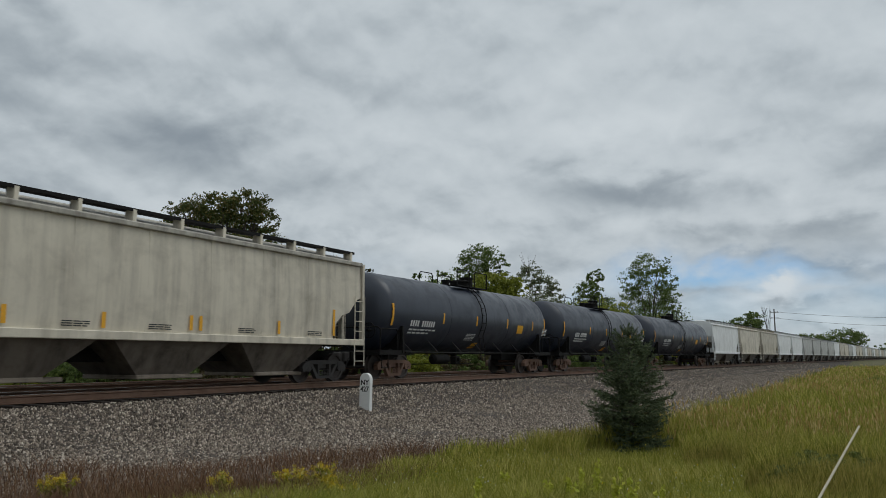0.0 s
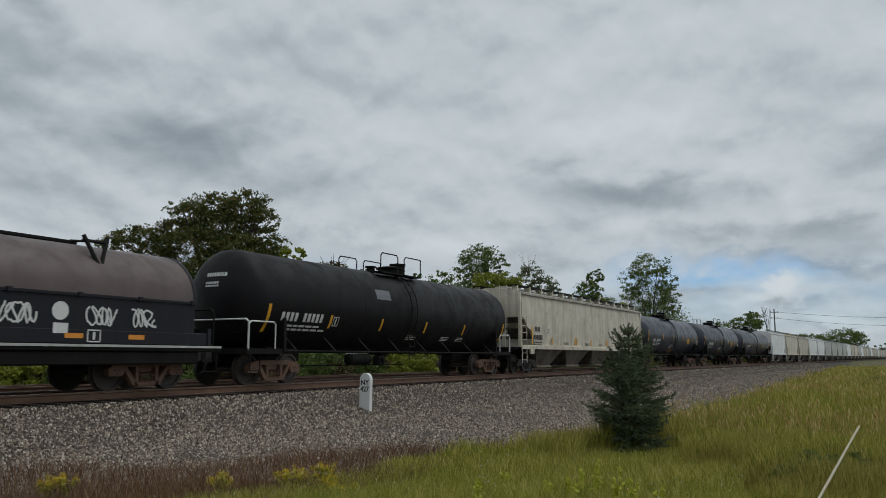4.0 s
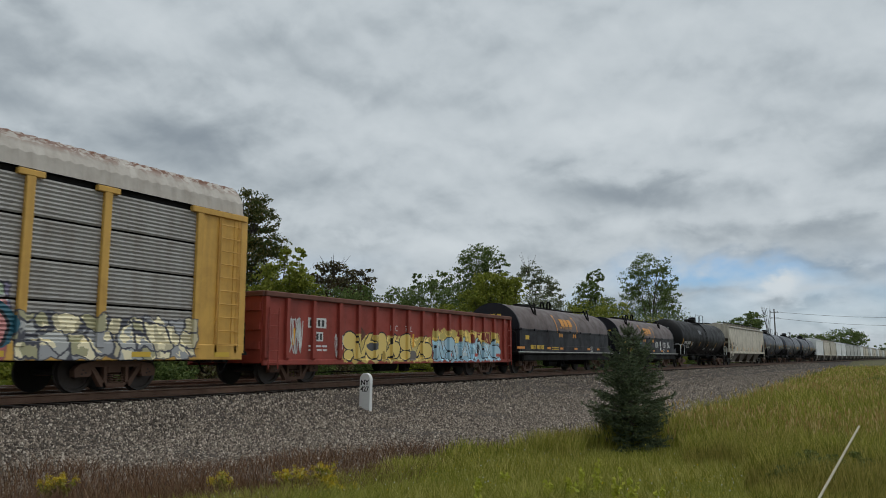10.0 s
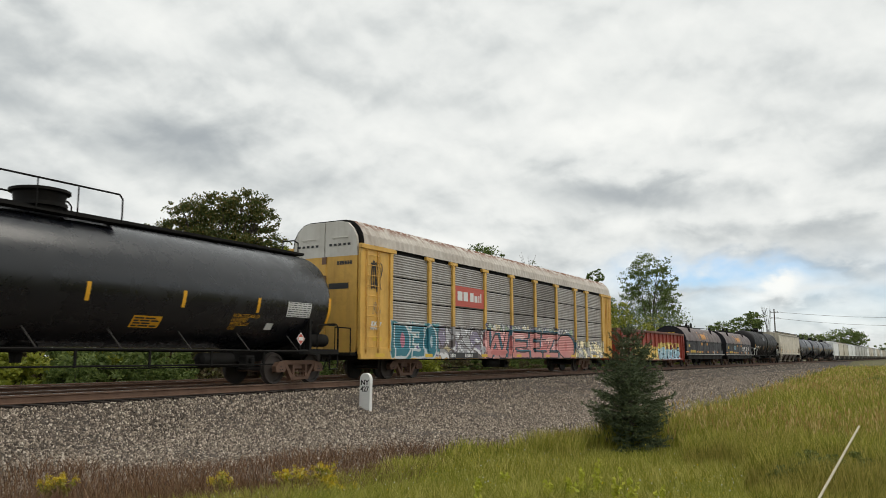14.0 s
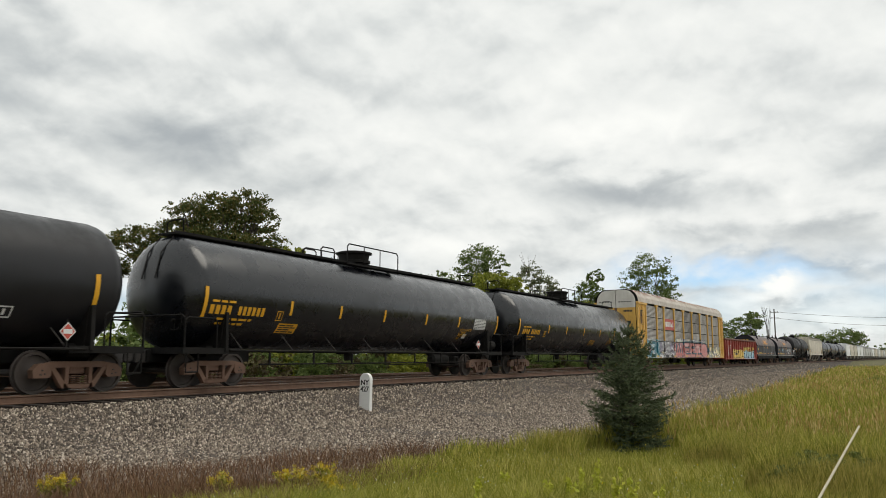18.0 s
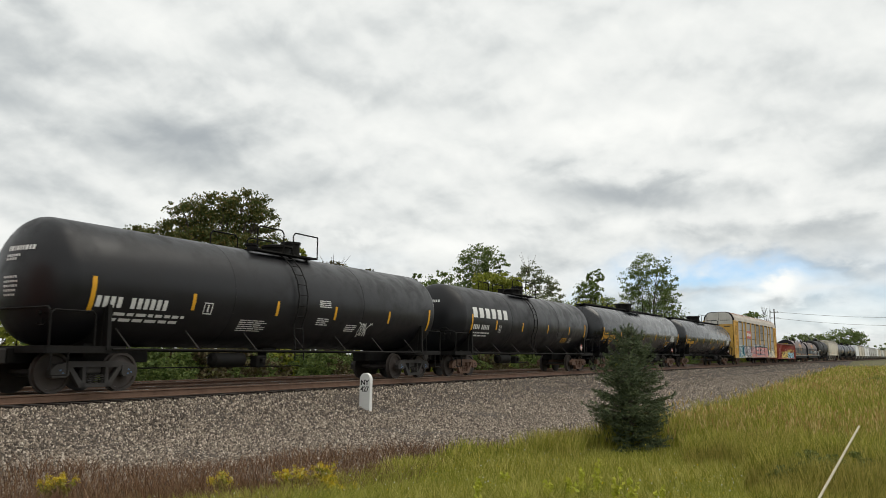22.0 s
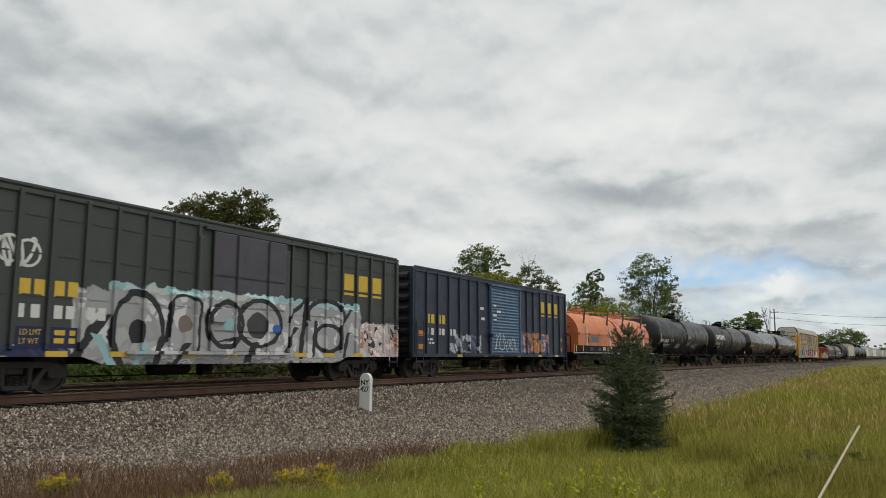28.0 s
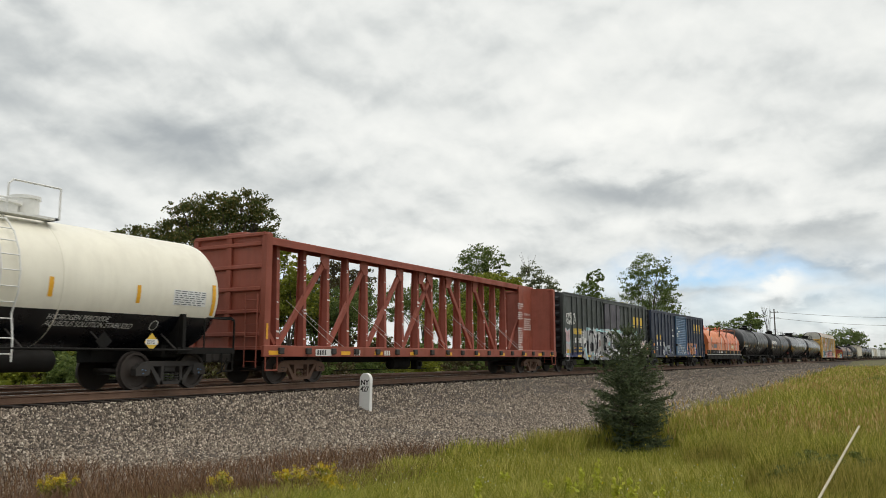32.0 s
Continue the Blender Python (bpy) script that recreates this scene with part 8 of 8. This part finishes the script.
def hopper_marks():
    car, _ = CAR["H4"]
    sk = lambda z: -1.505
    decal(car, "reporting_mark", marks(-8.05, 2.08, "xxxx", 0.24, 0.2), LETTER_BLACK, sk)
    decal(car, "reporting_mark", marks(-8.16, 1.67, "xxxxxx", 0.24, 0.25), LETTER_BLACK, sk)
    decal(car, "small_print", bar_rows(-8.2, 1.56, 2, 1.0, 0.06, 0.06, 31), LETTER_BLACK, sk)
    frame_mark(car, "plate_mark", -6.42, -6.15, 1.98, 2.22, 0.022, LETTER_BLACK, sk)
    for x, z0, z1 in ((-8.38, 1.42, 2.3), (-5.83, 1.46, 1.82), (-2.45, 1.46, 1.84), (-2.17, 1.46, 1.84), (0.15, 1.44, 1.80), (2.73, 1.46, 1.84), (3.05, 1.46, 1.84), (6.08, 1.46, 1.84), (8.72, 1.46, 2.3)):
        decal(car, "yellow_stripe", [(x - 0.055, x + 0.055, z0, z1)], YELLOW, sk)
    for x, s in ((-4.2, 32), (-0.9, 33), (1.4, 34), (4.4, 35), (7.4, 36)):
        decal(car, "small_print", bar_rows(x, 1.58, 3, 0.7, 0.025, 0.025, s), LETTER_BLACK, sk)
    part("defect_box", Geo().box(-8.75, -8.25, -1.58, -1.5, 0.95, 1.35, 0.01), HOP, car)


hopper_marks()


def coil_marks():
    w, low, top = 1.43, 2.15, 3.44
    sk = lambda z: -w * math.sqrt(max(1 - ((z - low) / (top - low)) ** 2, 0.02)) if z > low else -w
    sill = lambda z: -1.442
    for key, dx in (("C6", -0.42), ("C7", -0.25)):
        car, _ = CAR[key]
        for a, s in ((-0.62, 1), (2.36, -1)):
            x = a + dx + (0 if key == "C6" else -0.52)
            decal(car, "emblem_bracket", [(x - 0.05, x + 0.05, 2.1, 3.02), (min(x, x + s * 0.22), max(x, x + s * 0.22), 2.1, 2.2), (min(x, x + s * 0.2), max(x, x + s * 0.2), 2.95, 3.03)], LETTER_GOLD, sk, "gold bracket emblem", proud=0.012)
        o = dx + (0 if key == "C6" else -0.52)
        decal(car, "emblem_block", [(0.08 + o, 0.55 + o, 2.45, 2.85), (0.66 + o, 1.10 + o, 2.45, 2.85), (1.22 + o, 1.72 + o, 2.45, 2.85)], LETTER_GOLD, sk, "gold letter blocks", proud=0.012)
        lettering(car, "lettering", "How tomorrow moves", -0.24 + o, 2.32, 0.15, LETTER_GOLD, sk, "gold painted words", proud=0.014, squeeze=0.93)
        for x in (-0.28, 0.03, 1.76, 2.05):
            disc(car, "gold_dot", x + o, 1.96, 0.115, LETTER_GOLD, sk, 0.012)
        decal(car, "reporting_mark", marks(-4.15 + o, 1.19, "xxxx", 0.21, 0.18) + marks(-3.4 + o, 1.19, "xxxxxx", 0.21, 0.2), LETTER_YELLOW, sill)
        decal(car, "yellow_label", [(-4.75 + o, -4.3 + o, 1.66, 1.86)], LETTER_YELLOW, sk)
        for x in (-5.75, -2.05, -0.27, 1.85, 3.95, 5.6):
            decal(car, "orange_tape", [(x + o, x + o + (0.9 if x < -5 else 0.45), 1.20, 1.31)], ORANGE_TAPE, sill)
        decal(car, "small_print", bar_rows(-1.4 + o, 1.33, 2, 0.9, 0.05, 0.05, 42), LETTER_YELLOW, sill)
        frame_mark(car, "label_frame", 4.5 + o, 4.85 + o, 1.12, 1.4, 0.03, LETTER_WHITE, sill)
        end = -(CAR_HALF[key])
        part("end_mark", Geo().add([(end - 0.06, y, z) for k in range(4) for y, z in ((0.75 - k * 0.33, 2.72), (0.52 - k * 0.33, 2.72), (0.52 - k * 0.33, 2.9), (0.75 - k * 0.33, 2.9))], [(4 * k, 4 * k + 1, 4 * k + 2, 4 * k + 3) for k in range(4)]), LETTER_YELLOW, car)
        part("end_print", Geo().add([(end - 0.06, y, z) for k in range(9) for y, z in ((0.95 - k * 0.21, 2.5), (0.80 - k * 0.21, 2.5), (0.80 - k * 0.21, 2.58), (0.95 - k * 0.21, 2.58))], [(4 * k, 4 * k + 1, 4 * k + 2, 4 * k + 3) for k in range(9)]), LETTER_YELLOW, car)
    car, _ = CAR["C6"]
    scrawl(car, -2.5, -1.25, 1.55, 2.0, GRAFF_BLUE, sk, 7, 0.05, 6)
    for x, s in ((2.0, 8), (4.0, 9), (5.2, 12)):
        scrawl(car, x, x + 0.85, 1.45, 1.95, LETTER_WHITE, sk, s, 0.045, 5)
    disc(car, "graffiti_face", 3.4, 1.78, 0.2, LETTER_WHITE, sk, 0.012)
    decal(car, "graffiti_body", [(3.25, 3.6, 1.30, 1.52)], LETTER_WHITE, sk, proud=0.014)
    # the orange car
    car, _ = CAR["OR"]
    decal(car, "grey_patch", [(-4.35, -3.0, 1.66, 2.02)], PANEL_GREY, sk)
    decal(car, "mustard_panel", [(3.45, 4.85, 1.58, 2.08)], MUSTARD, sk)
    decal(car, "emblem_block", marks(3.62, 1.68, "xxx", 0.30, 0.25, 1.0), LETTER_WHITE, sk, "white letter blocks", proud=0.012)
    scrawl(car, -5.3, -4.5, 1.6, 2.05, LETTER_BLACK, sk, 10, 0.035, 4)
    decal(car, "reporting_mark", marks(-2.35, 1.2, "xxx", 0.22, 0.2) + marks(-1.3, 1.2, "xxxx", 0.22, 0.2), LETTER_WHITE, sill)
    for x in (-6.85, -5.75, -1.45, 0.95, 3.1, 5.05, 6.6):
        decal(car, "yellow_tape", [(x - 0.06, x + 0.06, 1.12, 1.46)], YELLOW, sill)
    for x, s in ((-4.6, 44), (0.3, 45), (-3.2, 46)):
        decal(car, "small_print", bar_rows(x, 1.36, 3, 0.6, 0.04, 0.03, s), PANEL_GREY, sill)
    frame_mark(car, "label_frame", 4.5, 4.8, 1.12, 1.40, 0.03, LETTER_WHITE, sill)


CAR_HALF = {"C6": 6.0, "C7": 6.18}
coil_marks()


def gondola_marks():
    car, sk = CAR["GO"]
    decal(car, "number_panel", [(-6.1, -5.2, 1.69, 2.0)], LETTER_WHITE, sk)
    decal(car, "reporting_mark", marks(-6.02, 1.74, "xxxx", 0.2, 0.3, 0.75), LETTER_BLACK, sk, proud=0.01)
    decal(car, "number_panel", [(-5.92, -5.35, 1.28, 1.57)], LETTER_WHITE, sk)
    decal(car, "reporting_mark", marks(-5.86, 1.33, "xxx", 0.19, 0.3, 0.7), LETTER_BLACK, sk, proud=0.01)
    decal(car, "small_print", bar_rows(-6.05, 1.16, 2, 0.9, 0.06, 0.06, 51), LETTER_WHITE, sk)
    lettering(car, "lettering", "REC", -1.54, 1.72, 0.21, LETTER_WHITE, sk, "white stencilled letters")
    lettering(car, "lettering", "TAL", -0.55, 1.72, 0.21, LETTER_WHITE, sk, "white stencilled letters")
    diamond(car, "placard_holder", -3.3, 1.55, 0.27, GOND_RIM, sk)
    scrawl(car, -7.0, -6.35, 0.8, 2.1, LETTER_WHITE, sk, 21, 0.035, 7)
    scrawl(car, -4.75, -4.3, 0.7, 1.6, LETTER_WHITE, sk, 22, 0.03, 8)
    for x in (-6.75, -4.55, 0.05, 4.9):
        decal(car, "yellow_stripe", [(x - 0.06, x + 0.06, 1.15, 1.65)], YELLOW, sk)
    frame_mark(car, "label_frame", 5.75, 6.15, 1.1, 1.38, 0.04, LETTER_WHITE, sk)
    for x in (2.7, 5.0, 7.2):
        decal(car, "small_label", [(x, x + 0.35, 0.82, 0.95)], SIGN_RED, sk)


gondola_marks()


def autorack_marks():
    car, _ = CAR["AR"]
    sk = lambda z: -1.53
    part("sign_board", Geo().box(-6.94, -4.32, -1.56, -1.53, 2.88, 3.72), SIGN_RED, car, "red sign panel")
    board = lambda z: -1.56
    decal(car, "emblem_block", [(-6.72, -6.30, 3.12, 3.50), (-6.20, -5.82, 3.12, 3.50), (-5.62, -5.30, 3.12, 3.50), (-5.22, -4.95, 3.12, 3.40), (-4.86, -4.76, 3.12, 3.42), (-4.67, -4.57, 3.12, 3.52)], LETTER_WHITE, board, "white letter blocks")
    decal(car, "number_panel", [(-7.45, -4.95, 0.74, 0.98)], LETTER_BLACK, lambda z: -1.575)
    decal(car, "reporting_mark", marks(-7.35, 0.79, "xxxx", 0.14, 0.3) + marks(-6.1, 0.79, "xxxxxx", 0.14, 0.3), LETTER_WHITE, lambda z: -1.575, proud=0.01)
    for x in (-12.6, -9.3, -4.6, -1.0, 2.6, 6.2, 9.8, 12.4):
        decal(car, "yellow_tape", [(x, x + 0.55, 0.80, 0.92)], LETTER_YELLOW, lambda z: -1.575)
    end = lambda z: -1.545
    scrawl(car, -12.95, -12.15, 3.0, 4.2, LETTER_BLACK, end, 31, 0.05, 6)
    scrawl(car, -12.95, -12.2, 1.7, 2.05, LETTER_WHITE, end, 32, 0.045, 5)
    scrawl(car, -12.8, -12.3, 2.2, 2.75, PANEL_GREY, end, 33, 0.015, 4)
    decal(car, "yellow_label", [(-12.75, -12.2, 1.35, 1.5)], LETTER_YELLOW, end)
    xe = -((GAPS["g"] - GAPS["a"]) / 2 - 0.5) - 0.062
    part("end_mark", Geo().add([(xe, y, z) for k in range(6) for y, z in ((-0.55 - k * 0.11, 3.95), (-0.64 - k * 0.11, 3.95), (-0.64 - k * 0.11, 4.08), (-0.55 - k * 0.11, 4.08))], [(4 * k, 4 * k + 1, 4 * k + 2, 4 * k + 3) for k in range(6)]), LETTER_BLACK, car)
    part("end_print", Geo().add([(xe - 0.006, y, z) for k in range(12) for y, z in ((1.2 - k * 0.2, 4.62), (1.08 - k * 0.2, 4.62), (1.08 - k * 0.2, 4.70), (1.2 - k * 0.2, 4.70))], [(4 * k, 4 * k + 1, 4 * k + 2, 4 * k + 3) for k in range(12) if k not in (5, 6)]), LETTER_BLACK, car)
    for q in (-0.7, 0.7):
        part("grab_iron", Geo().tube([(xe - 0.01, q - 0.3, 4.86), (xe - 0.05, q - 0.3, 4.9), (xe - 0.05, q + 0.3, 4.9), (xe - 0.01, q + 0.3, 4.86)], 0.015, 5), RACK_WHITE, car)
    part("hinge_rust", Geo().box(xe - 0.03, xe, -0.09, 0.09, 2.3, 2.9).box(xe - 0.03, xe, -0.09, 0.09, 3.3, 3.6).box(xe - 0.03, xe, -0.09, 0.09, 4.0, 4.25), RUST, car)


autorack_marks()


def boxcar_marks():
    car, sk = CAR["B2"]
    yellow = LETTER_YELLOW
    decal(car, "reporting_mark", [(-6.44, -6.20, 2.06, 2.40), (-6.12, -5.88, 2.06, 2.40), (-5.66, -5.42, 2.06, 2.40), (-5.34, -5.10, 2.06, 2.40)], yellow, sk)
    decal(car, "car_number", [(-6.42, -6.3, 1.6, 1.88), (-6.16, -5.96, 1.6, 1.88), (-5.64, -5.44, 1.6, 1.88), (-5.36, -5.16, 1.6, 1.88), (-4.84, -4.64, 1.6, 1.88), (-4.56, -4.36, 1.6, 1.88)], LETTER_WHITE, sk)
    decal(car, "navy_panel", [(-6.46, -5.86, 0.98, 1.42), (-5.68, -5.05, 0.98, 1.42)], NAVY, sk)
    lettering(car, "lettering", "LD LMT\nLT WT", -6.38, 1.25, 0.12, yellow, sk, "yellow stencilled words", proud=0.012, squeeze=0.85)
    decal(car, "small_print", bar_rows(-5.6, 1.36, 2, 0.5, 0.11, 0.06, 61), yellow, sk, proud=0.012)
    decal(car, "emblem_block", [(4.66, 5.2, 2.98, 3.52), (5.48, 6.02, 2.98, 3.52), (6.32, 6.86, 2.98, 3.52), (4.66, 5.2, 2.82, 2.9), (5.48, 6.02, 2.82, 2.9), (6.32, 6.86, 2.82, 2.9)], yellow, sk, "yellow letter blocks with underlines")
    sill = lambda z: -1.485
    for x in (-5.79, -4.21, -2.09, -0.6, 2.23, 3.65, 5.2):
        decal(car, "yellow_tape", [(x, x + 0.52, 0.80, 0.92)], yellow, sill)
    decal(car, "yellow_label", [(-7.38, -6.9, 1.02, 1.22)], yellow, sk, proud=0.01)
    for i, x in enumerate((-7.15, -6.7, -6.3)):
        disc(car, "graffiti_bubble", x, 2.92 + 0.06 * (i % 2), 0.30, LETTER_WHITE, sk, 0.006)
        disc(car, "graffiti_bubble_fill", x, 2.92 + 0.06 * (i % 2), 0.24, BOX_DARK, sk, 0.009)
    scrawl(car, -7.4, -6.1, 2.55, 3.3, LETTER_WHITE, sk, 41, 0.07, 4)
    for a, b in zip((-7.9, -6.55, -5.78, -4.97, -4.16, -3.32, -2.48, 2.0, 2.81, 3.72, 4.54, 5.35, 6.17, 7.03), (-6.55, -5.78, -4.97, -4.16, -3.32, -2.48, -1.70, 2.81, 3.72, 4.54, 5.35, 6.17, 7.03, 7.9)):
        for z in (2.05, 2.92, 3.72):
            part("panel_rib", Geo().box(a + 0.16, b - 0.16, -1.475, -1.455, z, z + 0.035), BOX_DARK, car)
    for x in (-1.65, 1.75):
        part("door_post", Geo().box(x - 0.08, x + 0.08, -1.56, -1.45, 0.92, 3.9, 0.015), BOX_DARK, car)
    car, sk = CAR["B1"]
    decal(car, "reporting_mark", [(-6.85, -6.60, 2.1, 2.46), (-6.5, -6.25, 2.1, 2.46), (-5.98, -5.74, 2.1, 2.46), (-5.64, -5.4, 2.1, 2.46)], yellow, sk)
    decal(car, "car_number", [(-6.82, -6.7, 1.66, 1.92), (-6.5, -6.28, 1.66, 1.92), (-5.98, -5.76, 1.66, 1.92), (-5.66, -5.44, 1.66, 1.92), (-5.05, -4.83, 1.66, 1.92), (-4.73, -4.51, 1.66, 1.92)], LETTER_WHITE, sk)
    decal(car, "small_print", bar_rows(-6.85, 1.52, 2, 0.6, 0.08, 0.06, 63), LETTER_WHITE, sk)
    decal(car, "emblem_block", [(4.42, 4.98, 3.04, 3.60), (5.34, 5.88, 3.04, 3.60), (6.2, 6.78, 3.04, 3.60), (4.42, 4.98, 2.86, 2.94), (5.34, 5.88, 2.86, 2.94), (6.2, 6.78, 2.86, 2.94)], yellow, sk, "yellow letter blocks with underlines")
    for x in (-4.4, -2.04, -0.39, 1.44, 4.06, 6.3):
        decal(car, "yellow_tape", [(x, x + 0.44, 0.80, 0.91)], yellow, sill)
    for z in (1.1, 1.6):
        decal(car, "orange_label", [(7.02, 7.4, z, z + 0.2)], ORANGE_TAPE, sk)
        decal(car, "orange_label", [(-7.42, -7.02, z, z + 0.2)], ORANGE_TAPE, sk)
    dk = lambda z: -1.57
    for x, z, a, b in ((-1.2, 3.05, 0.3, 0.09), (-0.85, 2.78, 0.42, 0.11), (-1.25, 2.6, 0.38, 0.1), (-1.2, 2.42, 0.3, 0.08)):
        decal(car, "paper_label", [(x, x + a, z, z + b)], LETTER_WHITE, dk)
    for x, z in ((-2.3, 2.85), (-2.2, 2.4)):
        decal(car, "paper_label", [(x, x + 0.34, z, z + 0.12)], LETTER_WHITE, sk)
    scrawl(car, -1.25, 0.2, 1.05, 1.9, LETTER_WHITE, dk, 51, 0.035, 3)
    scrawl(car, 0.0, 1.4, 1.0, 1.7, LETTER_WHITE, dk, 52, 0.03, 4)
    frame_mark(car, "label_frame", 4.75, 5.12, 1.35, 1.65, 0.04, LETTER_WHITE, sk)


boxcar_marks()


def beam_marks():
    car, sk = CAR["CB"]
    L = (GAPS["b2"] - GAPS["cb"]) / 2 - 0.5
    web = lambda z: -0.42
    # notices on the web plate next to the bulkhead
    decal(car, "notice_print", bar_rows(L - 2.5, 3.55, 3, 0.7, 0.05, 0.06, 71) + bar_rows(L - 2.5, 3.1, 4, 0.6, 0.05, 0.05, 72) + bar_rows(L - 2.5, 2.3, 10, 0.55, 0.06, 0.06, 73), LETTER_WHITE, web)
    lettering(car, "lettering", "ATTENTION", L - 1.75, 2.95, 0.12, LETTER_WHITE, web, "white stencilled word", squeeze=0.8)
    decal(car, "notice_print", bar_rows(L - 1.75, 2.8, 6, 0.9, 0.05, 0.06, 74), LETTER_WHITE, web)
    decal(car, "number_panel", [(-L + 2.3, -L + 3.1, 0.83, 1.04)], LETTER_WHITE, sk)
    decal(car, "reporting_mark", marks(-L + 2.38, 0.86, "xxxx", 0.15, 0.3), LETTER_BLACK, sk, proud=0.01)
    decal(car, "car_number", marks(-L + 4.3, 0.85, "xxx", 0.17, 0.25) + marks(-L + 6.1, 0.85, "xxx", 0.17, 0.25), LETTER_WHITE, sk)
    for x in (0.2, 3.6, 5.5, 7.8, 10.5, 13.0, 15.5, 18.0, 20.0, 21.6):
        decal(car, "yellow_tape", [(-L + x, -L + x + 0.5, 0.86, 0.98)], YELLOW, sk)
    decal(car, "yellow_stripe", [(-L + 0.08, -L + 0.16, 1.3, 1.75)], YELLOW, lambda z: -1.5)
    r = random.Random(9)
    at = (-9.20, -7.88, -6.64, -5.50, -4.33, -3.10, -1.86, -0.67, 0.47, 1.65, 2.96, 4.18, 5.38, 6.61, 7.81)
    for k in range(70):
        x = r.choice(at)
        z = r.uniform(1.2, 4.2)
        decal(car, "torn_strap", [(x - 0.08, x + r.uniform(-0.02, 0.09), z, z + r.uniform(0.02, 0.06))], LETTER_WHITE, lambda q: -0.21 + 0.022 * (q - 1.1))


beam_marks()


def head_prints():
    """Small white stencils on the rear heads of the black tank cars."""
    for key, half, r, zc, rows in (("T5", 8.75, 1.48, 2.49, ((0.62, 0.75, 0.62), (0.40, 0.45, 0.07), (0.32, 0.45, 0.05))), ("GB", 8.45, 1.48, 2.53, ((0.62, 0.8, 0.11), (0.48, 0.5, 0.06), (0.40, 0.4, 0.06), (0.0, 0.42, 0.05), (-0.1, 0.5, 0.05), (-0.2, 0.5, 0.05), (-0.3, 0.4, 0.05), (-0.4, 0.35, 0.05))), ("PR", 8.15, 1.48, 2.49, ((0.62, 0.7, 0.11), (0.48, 0.45, 0.05), (0.40, 0.5, 0.05)))):
        car, _ = CAR[key]
        g, head, rnd = Geo(), r * 0.48, random.Random(len(rows))
        for up, wide, high in rows:
            high = min(high, 0.11)
            y = 0.28
            while y > 0.28 - wide:
                w = rnd.uniform(0.05, 0.09) * (1 if high > 0.08 else 0.8)
                face = lambda yy, zz: -half + head - head * math.sqrt(max(1 - (yy * yy + zz * zz) / (r * r), 0.0)) - 0.012
                g.add([(face(yy, zz), yy, zc + zz) for yy, zz in ((y, up), (y - w, up), (y - w, up + high), (y, up + high))], [(0, 1, 2, 3)])
                y -= w + 0.03
        part("head_print", g, LETTER_WHITE, car, "small white stencilled rows")


for key, shift in DATUM.items():
    for ob in CAR[key][0].children:
        if ob not in BARE[key]:
            ob.location.x += shift


head_prints()

def motions():
    for car, along in CARS:
        walk(car, [(t, on_line(along, t)) for t in range(33)])
    spin_rows = []
    for k in range(0, 961, 2):
        t = k / 30
        spin_rows.append((t, Matrix.Rotation(run(t) / 0.457, 4, "Y")))
    for ob in [o for o in scene.objects if o.get("spins")]:
        shift = Matrix.Translation(ob.location)
        walk(ob, [(t, shift @ m) for t, m in spin_rows])


motions()
